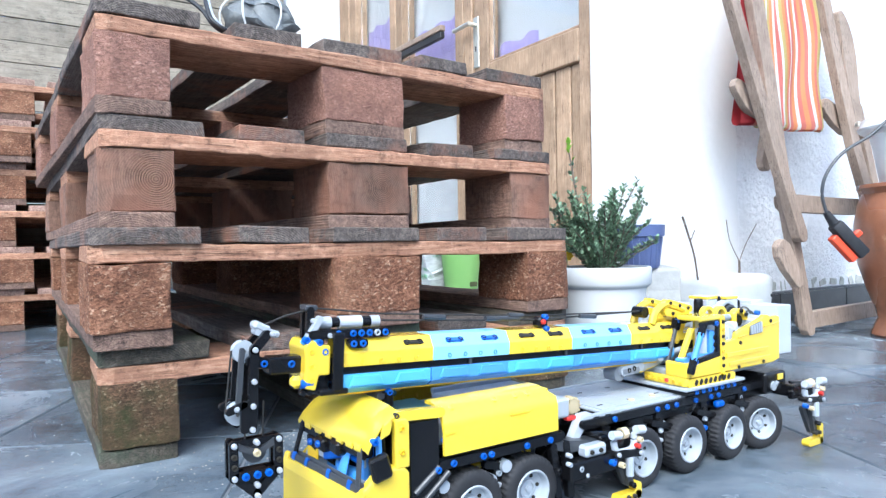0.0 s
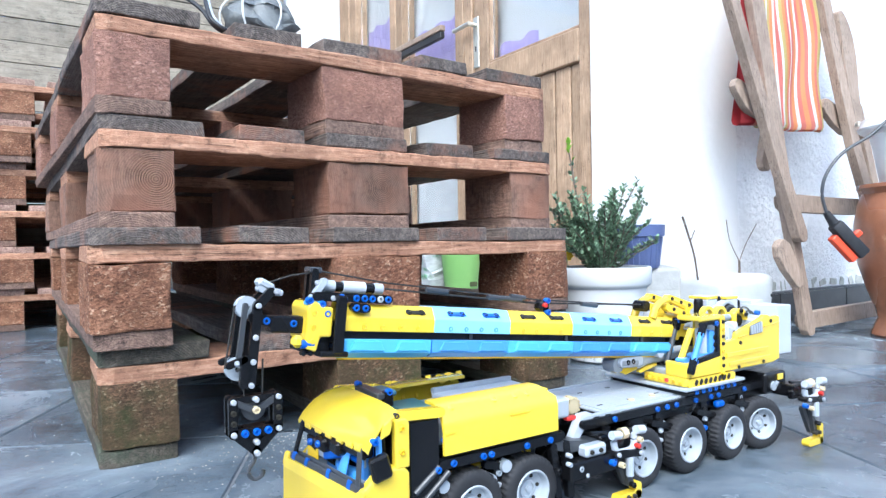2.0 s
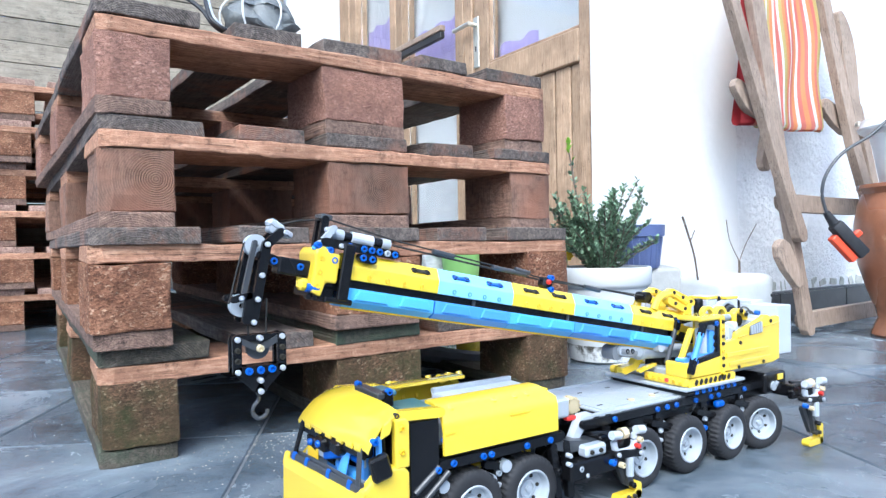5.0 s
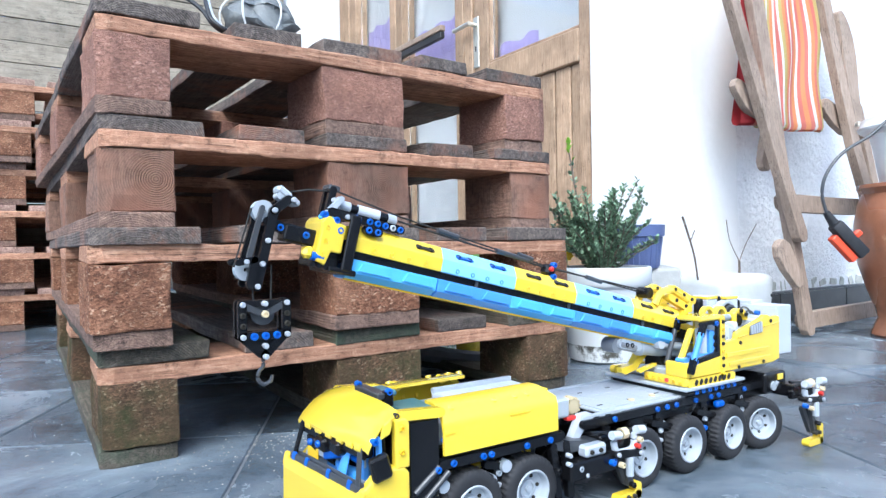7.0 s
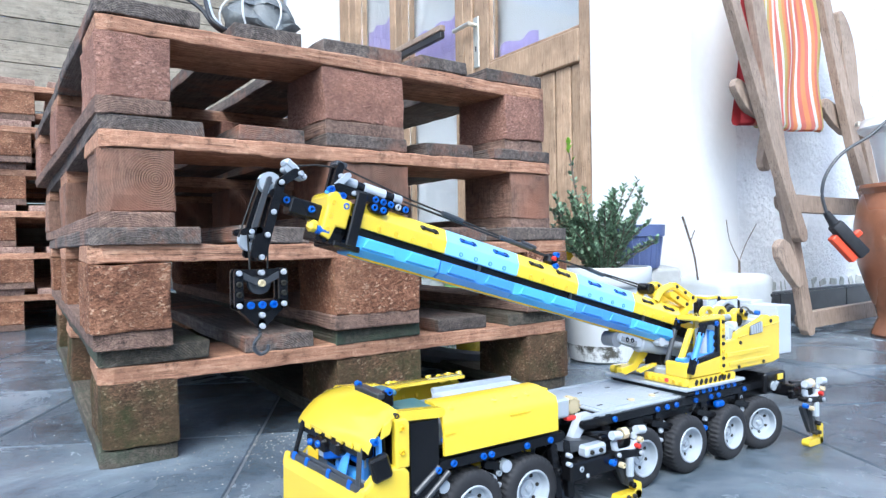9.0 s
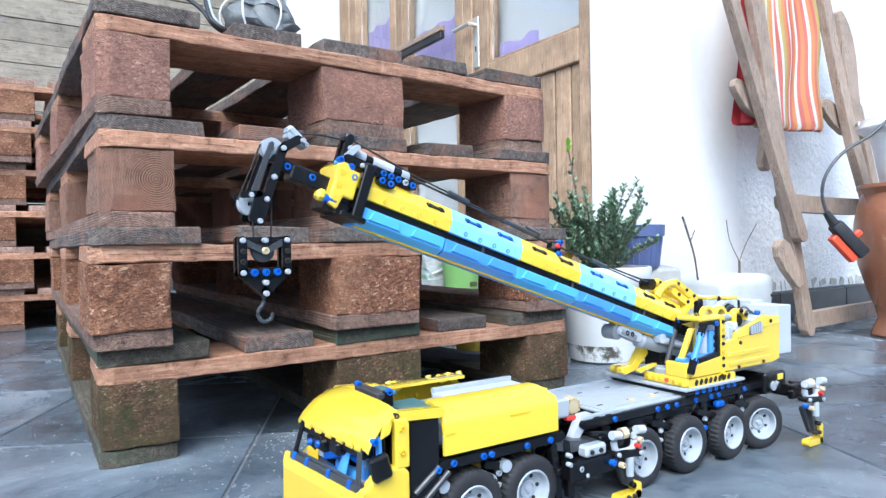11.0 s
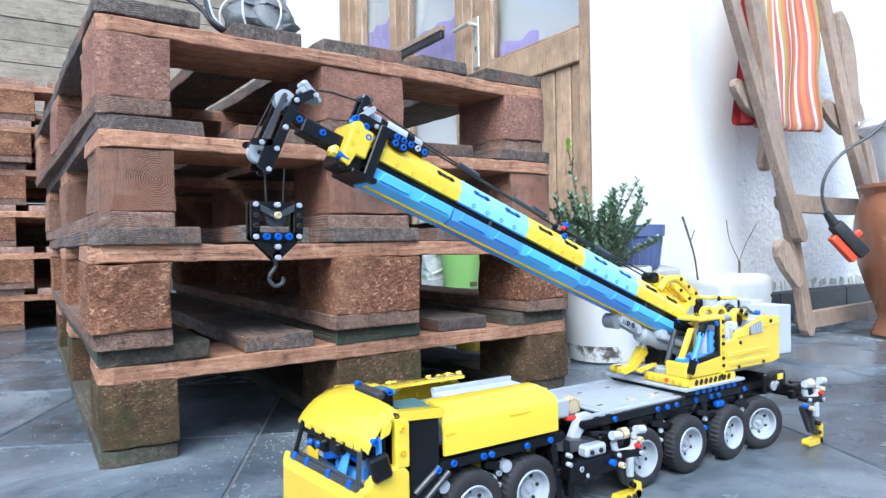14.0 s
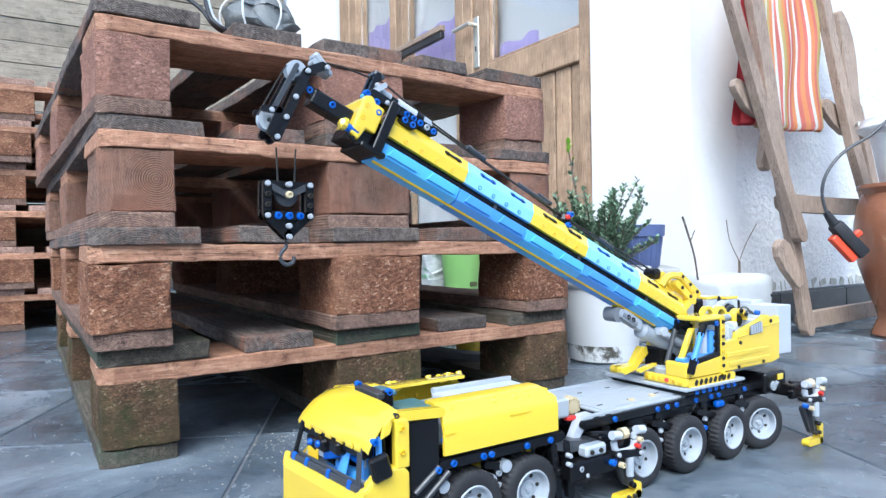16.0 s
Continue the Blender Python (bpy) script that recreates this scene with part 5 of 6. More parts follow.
# boom foot: arched yellow hangers
for y in (-0.014, 0.014):
    bm = bmesh.new()
    tube(bm, curve_pts([(-0.125, y, 0.016), (-0.118, y, 0.031), (-0.1, y, 0.04), (-0.08, y, 0.037), (-0.066, y, 0.033)], 5), 0.0048, 8)
    part("foot_arch", bm, YEL, boom, smooth=True)
    bm = bmesh.new()
    liftarm(bm, (-0.098, 0.042), (-0.055, 0.034), 0.0085, 0.008, y)
    liftarm(bm, (-0.1, 0.03), (-0.06, 0.022), 0.0085, 0.008, y)
    liftarm(bm, (-0.08, -0.006), (-0.06, 0.03), 0.0085, 0.0075, y)
    liftarm(bm, (-0.1, 0.0), (0.0, -0.004), 0.0085, 0.0072, y)
    part("boom_foot", bm, YEL, boom)
    for x, z in ((-0.095, 0.0415), (-0.077, 0.038), (-0.06, 0.035), (-0.09, 0.0285), (-0.07, 0.0245)):
        pin("h", x, y - 0.0038, z, boom, shift=False)
part("foot_joint", rod(bmesh.new(), (-0.13, -0.008, 0.03), (-0.13, 0.008, 0.03), 0.007), BLACK, boom)
part("boom_axle", rod(bmesh.new(), (0, -0.02, 0), (0, 0.02, 0), 0.004), DARK_GREY, boom)
part("boom_foot_block", box(bmesh.new(), (-0.075, 0, 0.008), (0.04, 0.02, 0.03), 0.003), YEL, boom)

# ---- luffing cylinder ----
cyl = part("luffing_cylinder", lathe(bmesh.new(), [(0.00005, 0), (0.0085, 0), (0.0095, 0.006), (0.0095, 0.071), (0.0105, 0.072), (0.0105, 0.078), (0.0065, 0.082), (0.00005, 0.082)], 24, Matrix.Rotation(radians(-90), 4, "Y")), LIGHT_GREY, crane, "light grey luffing cylinder", True)
part("cylinder_foot", rod(bmesh.new(), (0, -0.012, 0), (0, 0.012, 0), 0.006), DARK_GREY, cyl)
part("valve_tube", rod(bmesh.new(), (-0.012, -0.0125, 0.006), (-0.06, -0.0125, 0.006), 0.0048, n=14), WHITE_PL, cyl, smooth=True)
part("valve_cap", rod(bmesh.new(), (-0.056, -0.0185, 0.007), (-0.056, -0.0065, 0.007), 0.0062, n=14), WHITE_PL, cyl, smooth=True)
piston = part("piston", rod(bmesh.new(), (0, 0, 0), (0.06, 0, 0), 0.004), LIGHT_GREY, crane)
bm = rod(bmesh.new(), (0, -0.009, 0), (0, 0.009, 0), 0.009, n=24)
rod(bm, (0.002, -0.008, 0.002), (0.03, -0.008, -0.001), 0.006)
part("piston_head", bm, MID_GREY, piston)
bm = bmesh.new()
liftarm(bm, (0.004, 0.003), (0.034, 0.001), 0.011, 0.008, -0.009)
part("piston_link", bm, LIGHT_GREY, piston)
for x in (0.012, 0.021):
    pin("k", x, -0.0125, 0.002, piston, shift=False)
part("piston_bracket", box(bmesh.new(), (0.004, 0, 0.009), (0.014, 0.012, 0.012), 0.002), YEL, piston)

# ---- hook block, hanging from two rope falls ----
hook = cp("hook_block", prism(bmesh.new(), [(-0.0085, -0.002), (-0.006, 0.0), (0.006, 0.0), (0.0085, -0.002), (0.009, 0.0035), (-0.009, 0.0035)], -0.005, 0.005), BLACK, label="black hook block with blue and white pins", shift=False)
for y in (-0.0055, 0.0055):
    bm = bmesh.new()
    liftarm(bm, (-0.0185, 0.0), (0.0185, 0.0), 0.0072, 0.004, y)
    part("block_beam", bm, BLACK, hook)
    for s in (-1, 1):
        bm = bmesh.new()
        liftarm(bm, (s * 0.0185, 0.0), (s * 0.0185, 0.0265), 0.0072, 0.004, y)
        part("block_cheek", bm, BLACK, hook)
        bm = bmesh.new()
        liftarm(bm, (s * 0.015, -0.002), (0.0, -0.0165), 0.0075, 0.004, y * 0.8)
        part("block_taper", bm, BLACK, hook)
        bm = bmesh.new()
        liftarm(bm, (s * 0.0185, 0.0265), (s * 0.003, 0.0185), 0.005, 0.003, y)
        part("block_brace", bm, DARK_GREY, hook)
    bm = bmesh.new()
    liftarm(bm, (-0.0185, 0.0265), (0.0185, 0.0265), 0.0055, 0.003, y * 0.6)
    part("block_top_bar", bm, BLACK, hook)
bm = bmesh.new()
prism(bm, [(-0.009, -0.002), (0.009, -0.002), (0.002, -0.018), (-0.002, -0.018)], -0.004, 0.004)
part("block_core", bm, BLACK, hook)
for x, z, kd in ((-0.0185, 0.0, "w"), (0.0185, 0.0, "w"), (-0.0185, 0.0265, "w"), (0.0185, 0.0265, "w"), (-0.0095, 0.0, "b"), (0.0, 0.0, "b"), (0.0095, 0.0, "b"), (0.0, -0.0085, "w"), (0.0, -0.0175, "w"), (0.0, 0.0178, "t"), (0.0, 0.0265, "w"), (-0.0185, 0.009, "h"), (-0.0185, 0.0175, "h"), (0.0185, 0.009, "h"), (0.0185, 0.0175, "h")):
    pin(kd, x, -0.0085, z, hook, shift=False)
bm = bmesh.new()
lathe(bm, [(0.002, -0.0025), (0.0095, -0.0025), (0.0085, 0), (0.0095, 0.0025), (0.002, 0.0025), (0.002, -0.0025)], 24, Matrix.Translation((0, 0, 0.0178)) @ Matrix.Rotation(radians(90), 4, "X"))
part("block_pulley", bm, DARK_GREY, hook, smooth=True)
bm = bmesh.new()
tube(bm, curve_pts([(0.0, 0, -0.018), (0.0, 0, -0.026), (-0.004, 0, -0.031), (-0.0045, 0, -0.037), (0.0, 0, -0.0415), (0.006, 0, -0.0395), (0.0075, 0, -0.0345)], 6), 0.0017, 8)
part("hook", bm, DARK_GREY, hook, "dark grey lifting hook")
for s in (-1, 1):
    part("rope_fall", rod(bmesh.new(), (s * 0.007, 0, 0.02), (s * 0.0085, 0, 0.058), 0.0008, n=6), CORD, hook)


# ---- house door, glazed screen and step ----
GLASS = glass("clear_window_glass")
GLARE_SHEET = plain("white_glare_sheet", (0.86, 0.86, 0.87), 0.9, 0.02, 60, 0.2, spec=0.1)
PURPLE = plain("lilac_cloth", (0.55, 0.47, 0.78), 0.9, 0.06, 40, 0.3, spec=0.1)
METAL = plain("brushed_nickel", (0.8, 0.77, 0.68), 0.45, 0.05, 90, 0.1, metallic=1.0)
BLACK_BAR = plain("black_painted_bar", (0.03, 0.03, 0.033), 0.4, 0.2, 30, 0.1)
STONE_GREY = plain("pale_stone", (0.42, 0.42, 0.4), 0.8, 0.15, 22, 0.6, 0.004)
FX = WX + 0.012


def upright(bm, y0, y1, z0, z1, d=0.06, x=FX, bevel=0.004):
    return box(bm, (x + d / 2, (y0 + y1) / 2, (z0 + z1) / 2), (d, y1 - y0, z1 - z0), bevel)


door = thing("door_1", "varnished oak half-glazed house door, closed", "door", kind="structure")
part("door_stile", upright(bmesh.new(), 0.672, 0.727, 0.16, 2.25), DOOR_WOOD, door)
part("door_stile", upright(bmesh.new(), 1.243, 1.34, 0.16, 2.25), DOOR_WOOD, door)
part("door_rail", upright(bmesh.new(), 0.728, 1.242, 0.905, 1.022), DOOR_WOOD, door)
part("door_rail", upright(bmesh.new(), 0.728, 1.242, 0.16, 0.3), DOOR_WOOD, door)
part("door_rail", upright(bmesh.new(), 0.728, 1.242, 2.15, 2.25), DOOR_WOOD, door)
yy = 0.729
for w in (0.057, 0.082, 0.08, 0.085, 0.083, 0.062, 0.06):
    part("door_board", upright(bmesh.new(), yy, yy + w - 0.006, 0.301, 0.904, 0.03, FX + 0.015, 0.004), DOOR_WOOD, door)
    yy += w
pane = part("pane", upright(bmesh.new(), 0.728, 1.242, 1.023, 2.149, 0.006, FX + 0.03, 0), GLASS, door)
pane.visible_shadow = False
for z0, z1 in ((1.022, 1.034),):
    part("glazing_bead", upright(bmesh.new(), 0.728, 1.242, z0, z1, 0.014, FX + 0.006, 0.003), DOOR_WOOD, door)
part("glazing_bead", upright(bmesh.new(), 1.226, 1.242, 1.034, 2.149, 0.014, FX + 0.006, 0.003), DOOR_WOOD, door)
plate = part("handle_plate", upright(bmesh.new(), 1.3, 1.338, 1.02, 1.235, 0.006, FX - 0.007, 0.002), METAL, door, "brushed metal handle plate")
bm = rod(bmesh.new(), (FX - 0.008, 1.32, 1.2), (FX - 0.045, 1.32, 1.2), 0.009)
rod(bm, (FX - 0.045, 1.31, 1.2), (FX - 0.045, 1.43, 1.198), 0.0095)
part("door_handle", bm, METAL, plate, smooth=True)
part("keyhole", box(bmesh.new(), (FX - 0.0075, 1.32, 1.1), (0.002, 0.008, 0.022), 0.001), BLACK_BAR, plate)

frame_ob = thing("window_1", "oak-framed tall glazed screen beside the door", "window", kind="structure")
for y0, y1 in ((1.344, 1.405), (1.41, 1.475), (1.945, 2.008), (2.012, 2.076), (2.478, 2.56), (2.565, 2.7)):
    part("window_frame", upright(bmesh.new(), y0, y1, 0.16, 2.25, 0.08, FX - 0.008), DOOR_WOOD, frame_ob)
for y0, y1 in ((1.476, 1.944), (2.077, 2.477)):
    p = part("pane", upright(bmesh.new(), y0, y1, 0.23, 2.18, 0.006, FX + 0.03, 0), GLASS, frame_ob)
    p.visible_shadow = False
    for z0, z1 in ((0.16, 0.229), (2.181, 2.25)):
        part("window_rail", upright(bmesh.new(), y0, y1, z0, z1), DOOR_WOOD, frame_ob)
part("push_bar", box(bmesh.new(), (FX - 0.035, 1.74, 1.215), (0.022, 0.42, 0.03), 0.003), BLACK_BAR, frame_ob, "black horizontal push bar")
part("push_bar_cover", box(bmesh.new(), (FX - 0.035, 1.74, 1.246), (0.03, 0.42, 0.028), 0.004), CHAIR_WOOD, frame_ob)
solo("window_sill", box(bmesh.new(), (WX - 0.02, 1.71, 0.125), (0.1, 2.08, 0.03), 0.004), STONE_GREY, "pale stone door sill", "sill", kind="structure")
solo("window_head", upright(bmesh.new(), 0.665, 2.745, 2.255, 2.3, 0.1), DOOR_WOOD, "oak head beam over the door", "beam", kind="structure")


def drape(y0, y1, z0, z1, x, folds, depth):
    bm = bmesh.new()
    n = int(abs(y1 - y0) * 60)
    lo = [bm.verts.new((x + depth * math.sin(i / n * folds * 2 * math.pi), y0 + (y1 - y0) * i / n, z0)) for i in range(n + 1)]
    hi = [bm.verts.new((x + depth * 0.6 * math.sin(i / n * folds * 2 * math.pi + 0.4), y0 + (y1 - y0) * i / n, z1 + 0.01 * math.sin(i * 0.7))) for i in range(n + 1)]
    for i in range(n):
        bm.faces.new((lo[i], lo[i + 1], hi[i + 1], hi[i]))
    bmesh.ops.solidify(bm, geom=bm.faces[:], thickness=0.002)
    return bm


# white sheet added behind the panes to give them the sky's white reflection
solo("net_curtain", drape(0.67, 2.74, 0.15, 2.29, WX + 0.1, 14, 0.003), GLARE_SHEET, "white sheet behind the glass, stands in for reflected sky", "curtain", smooth=True)
solo("lilac_cloth", drape(1.5, 1.93, 0.95, 1.33, WX + 0.075, 5, 0.006), PURPLE, "lilac cloth hung inside the window", "cloth", smooth=True)
solo("lilac_cloth", drape(2.15, 2.45, 0.95, 1.5, WX + 0.075, 4, 0.006), PURPLE, "lilac cloth hung inside the window", "cloth", smooth=True)
solo("lilac_cloth", drape(1.0, 1.24, 0.93, 1.1, WX + 0.075, 3, 0.006), PURPLE, "low lilac cloth behind the door glass", "cloth", smooth=True)
solo("wall_inside", box(bmesh.new(), (WX + 0.5, 1.7, 1.2), (0.1, 2.8, 2.5)), RENDER_SMOOTH, "plain inner room wall", "wall", kind="structure")
step = solo("door_step", box(bmesh.new(), (1.385, 1.35, 0.05), (0.33, 1.5, 0.1), 0.006), STONE_GREY, "low pale stone step below the door", "step", kind="structure")

# black tile skirting on the stucco wall
skirt = thing("baseboard", "black tiled skirting along the stucco wall", "skirting", kind="structure")
edges = [1.785, 1.992, 2.424, 2.856, 3.288, 3.72, 4.15]
for a, b in zip(edges, edges[1:]):
    part("skirting_tile", box(bmesh.new(), ((a + b) / 2, WY - 0.006, 0.047), (b - a - 0.005, 0.012, 0.094), 0.0015), SKIRT_TILE, skirt)
part("skirting_tile", box(bmesh.new(), (1.675, WY - 0.006, 0.047), (0.215, 0.012, 0.094), 0.0015), SKIRT_TILE, skirt)
bm = box(bmesh.new(), (2.85, WY - 0.004, 0.099), (2.57, 0.008, 0.008), 0.001)
part("mortar_line", bm, GROUT, skirt)
# flaked plaster low on the wall: patches of bare render
FLAKE = plain("bare_grey_render", (0.5, 0.5, 0.45), 0.95, 0.2, 70, 0.8, 0.003, spec=0.1)
for k in range(14):
    part("render_patch", plank((random.uniform(0.03, 0.055), 0.004, random.uniform(0.018, 0.04)), 300 + k, 0.0018, 0.006, 4), FLAKE, skirt, at=pose(1.9 + k * 0.064, WY - 0.001, 0.118, 0, random.uniform(-20, 20), 0))

# round cover set in the floor
bm = bmesh.new()
lathe(bm, [(0.00005, 0.0), (0.13, 0.0), (0.132, 0.002), (0.145, 0.0022), (0.147, -0.004)], 48)
solo("floor_cover", bm, plain("wet_grey_concrete", (0.1, 0.113, 0.125), 0.22, 0.3, 14, 0.5, 0.003), "round wet concrete cover in the floor", "cover", pose(1.5, -0.13, 0.0035), smooth=True)


# ---- folding chair with striped cloth, leaning on the stucco wall ----
def lean(x, z, off=0.0):
    return Vector((x, 0.05 + 0.108 * z + off, z))


def slat(pts, w, t, off=0.0):
    """A wooden slat through points (x, z) of the leaning chair, with rounded ends."""
    bm = bmesh.new()
    p = [Vector((x, z)) for x, z in pts]
    left, right = [], []
    for i, q in enumerate(p):
        d = (p[min(i + 1, len(p) - 1)] - p[max(i - 1, 0)]).normalized()
        nrm = Vector((-d.y, d.x))
        ww = w[i] if isinstance(w, (list, tuple)) else w
        left.append(q + nrm * ww / 2), right.append(q - nrm * ww / 2)
    d0, d1 = (p[0] - p[1]).normalized(), (p[-1] - p[-2]).normalized()
    w0, w1 = (w[0], w[-1]) if isinstance(w, (list, tuple)) else (w, w)
    out = left + [p[-1] + d1 * w1 * 0.35 + (left[-1] - p[-1]) * 0.6, p[-1] + d1 * w1 * 0.42, p[-1] + d1 * w1 * 0.35 + (right[-1] - p[-1]) * 0.6] + right[::-1] + [p[0] + d0 * w0 * 0.35 + (right[0] - p[0]) * 0.6, p[0] + d0 * w0 * 0.42, p[0] + d0 * w0 * 0.35 + (left[0] - p[0]) * 0.6]
    prism(bm, [(q.x, q.y) for q in out], -t / 2, t / 2)
    bmesh.ops.bevel(bm, geom=bm.edges[:], offset=0.002, segments=2, affect="EDGES", profile=0.5)
    for v in bm.verts:
        v.co.y += 0.05 + 0.108 * v.co.z + off
    return bm


chair = thing("folding_chair", "grey-brown wooden folding chair leaning on white stucco wall", "chair")
part("front_leg", slat([(1.468, 1.06), (1.565, 0.731), (1.647, 0.472), (1.712, 0.282)], [0.04, 0.04, 0.042, 0.044], 0.026, -0.034), CHAIR_WOOD, chair)
part("back_leg", slat([(1.665, 1.06), (1.69, 0.75), (1.707, 0.47), (1.724, 0.269), (1.746, 0.024)], [0.062, 0.058, 0.05, 0.044, 0.044], 0.024, -0.006), CHAIR_WOOD, chair)
part("front_leg", slat([(2.04, 1.09), (2.085, 0.784), (2.129, 0.548), (2.177, 0.397), (2.262, 0.026)], 0.052, 0.026, -0.014), CHAIR_WOOD, chair)
part("rear_slat", slat([(1.55, 0.684), (1.59, 0.655), (1.655, 0.606)], [0.045, 0.068, 0.05], 0.02, 0.0), CHAIR_WOOD, chair)
part("foot_paddle", slat([(1.61, 0.243), (1.632, 0.208), (1.664, 0.162)], [0.066, 0.064, 0.042], 0.02, -0.036), CHAIR_WOOD, chair)
part("rear_tail", slat([(1.672, 0.482), (1.69, 0.526), (1.713, 0.571)], 0.045, 0.02, 0.02), CHAIR_WOOD, chair)
part("armrest", slat([(2.205, 1.0), (2.218, 0.97), (2.226, 0.93), (2.228, 0.88), (2.226, 0.82), (2.224, 0.758), (2.228, 0.69), (2.235, 0.619)], [0.05, 0.068, 0.078, 0.084, 0.08, 0.068, 0.056, 0.045], 0.022, 0.014), CHAIR_WOOD, chair)
part("rear_slat", slat([(2.044, 0.684), (2.094, 0.657), (2.144, 0.625)], [0.055, 0.072, 0.055], 0.02, 0.016), CHAIR_WOOD, chair)
part("back_leg", slat([(2.25, 0.7), (2.285, 0.52), (2.318, 0.3), (2.355, 0.022)], 0.045, 0.022, 0.016), CHAIR_WOOD, chair)
part("cross_rail", slat([(1.74, 0.376), (1.994, 0.371), (2.25, 0.371)], 0.052, 0.022, 0.02), CHAIR_WOOD, chair)
part("cross_rail", slat([(1.76, 0.043), (2.0, 0.046), (2.3, 0.05)], 0.046, 0.022, 0.014), CHAIR_WOOD, chair)
for x, z in ((1.644, 0.57), (2.085, 0.625)):
    part("bolt", rod(bmesh.new(), lean(x - 0.03 if x < 2 else x + 0.03, z, -0.036), lean(x - 0.03 if x < 2 else x + 0.03, z, -0.046), 0.008), METAL, chair)


def stripes(name):
    m, nt, b = shader(name, 0.9, spec=0.1)
    tc = nt.nodes.new("ShaderNodeTexCoord")
    sep = nt.nodes.new("ShaderNodeSeparateXYZ")
    nt.links.new(tc.outputs["UV"], sep.inputs[0])
    wn = noise_tex(nt, tc.outputs["UV"], 2.0, 3.0)
    red, orange, white, lime, pink = (0.42, 0.05, 0.055), (0.84, 0.4, 0.19), (0.84, 0.83, 0.78), (0.68, 0.56, 0.24), (0.76, 0.27, 0.22)
    order = "rrrrpowllwplwlowpwlopwpowpopwoplo"[:32]
    paint = {"r": red, "o": orange, "w": white, "l": lime, "p": pink}
    width = {"r": 1.0, "o": 1.3, "w": 0.9, "l": 1.4, "p": 1.2}
    total = sum(width[c] for c in order)
    seq = [(sum(width[c] for c in order[:i]) / total, paint[c]) for i, c in enumerate(order)]
    r = nt.nodes.new("ShaderNodeValToRGB")
    r.color_ramp.interpolation = "CONSTANT"
    els = r.color_ramp.elements
    while len(els) < len(seq):
        els.new(0.99)
    for e, (p, c) in zip(els, seq):
        e.position, e.color = p, (*c, 1)
    nt.links.new(sep.outputs[0], r.inputs[0])
    u = coords(nt)
    col = mix(nt, 0.25, r.outputs[0], ramp(nt, noise_tex(nt, u, 400.0, 2.0), [(0.3, (0.55, 0.5, 0.45)), (0.7, (1, 1, 1))]), "MULTIPLY")
    nt.links.new(col, b.inputs["Base Color"])
    bump(nt, b, noise_tex(nt, u, 500.0, 2.0), 0.3, 0.001)
    return m


# the cloth hangs doubled over its bar: a rolled fold at its lower edge
bm = bmesh.new()
uvl = bm.loops.layers.uv.new("uv")
nu, nv = 40, 26
grid = []
for j in range(nv + 1):
    v = j / nv
    row = []
    for i in range(nu + 1):
        u = i / nu
        z = 1.06 - 0.462 * v + 0.012 * u
        xl, xr = 1.648 - 0.075 * v, 2.03 - 0.055 * v
        sag = 0.012 * math.sin(v * 9 + u * 5) * (u > 0.5) * u
        yoff = -0.004 + 0.01 * math.sin(u * 17 + v * 2.2) * (0.3 + 0.7 * v) + 0.02 * math.sin(math.pi * u)
        if u < 0.12:
            yoff += 0.008 * (0.12 - u) / 0.12
        row.append(bm.verts.new(lean(xl + (xr - xl) * u + sag, z, yoff)))
    grid.append(row)
for j in range(4):
    g = math.pi * (j + 1) / 4
    row = []
    for i in range(nu + 1):
        q = grid[nv][i].co
        row.append(bm.verts.new((q.x, q.y + 0.014 * (1 - math.cos(g)), q.z - 0.014 * math.sin(g))))
    grid.append(row)
row = [bm.verts.new((q.co.x + 0.11, q.co.y + 0.03, q.co.z + 0.3)) for q in grid[-1]]
grid.append(row)
for j in range(len(grid) - 1):
    for i in range(nu):
        f = bm.faces.new((grid[j][i], grid[j][i + 1], grid[j + 1][i + 1], grid[j + 1][i]))
        for lp, (a, b2) in zip(f.loops, ((i, j), (i + 1, j), (i + 1, j + 1), (i, j + 1))):
            lp[uvl].uv = (a / nu, b2 / nv)
bmesh.ops.solidify(bm, geom=bm.faces[:], thickness=0.003)
part("seat_cloth", bm, stripes("striped_canvas"), chair, "red, orange, white and lime striped canvas", True)

# ---- planters ----
WHITE_POT = plain("white_glazed_pot", (0.64, 0.65, 0.65), 0.45, 0.03, 20, 0.1, 0.001)
SOILED = plain("white_pot_spattered", (0.68, 0.69, 0.68), 0.5, 0.04, 26, 0.2, 0.001, worn=(0.06, 0.055, 0.04), worn_at=0.53)
SOIL = plain("dark_soil", (0.03, 0.022, 0.015), 0.95, 0.4, 90, 1.0, 0.01)
BLUE_POT = plain("slate_blue_plastic_pot", (0.1, 0.13, 0.27), 0.45, 0.08, 20, 0.1)
BARK = wood("thin_bark", (0.08, 0.06, 0.045), (0.17, 0.13, 0.1), (0.27, 0.22, 0.17), "Z")


def leaf_mat(name, col):
    m, nt, b = shader(name, 0.4, spec=0.5)
    gi = nt.nodes.new("ShaderNodeNewGeometry")
    c = ramp(nt, gi.outputs["Random Per Island"], [(0.0, tuple(x * 0.55 for x in col)), (0.5, col), (1.0, tuple(min(1, x * 1.7) for x in col))])
    n = noise_tex(nt, coords(nt), 200.0, 3.0)
    c = mix(nt, 0.4, c, ramp(nt, n, [(0.3, (0.5, 0.5, 0.5)), (0.7, (1, 1, 1))]), "MULTIPLY")
    nt.links.new(c, b.inputs["Base Color"])
    b.inputs["Subsurface Weight"].default_value = 0.0
    return m


LEAF = leaf_mat("box_leaf", (0.19, 0.285, 0.17))
YOUNG = leaf_mat("young_leaf", (0.3, 0.5, 0.06))


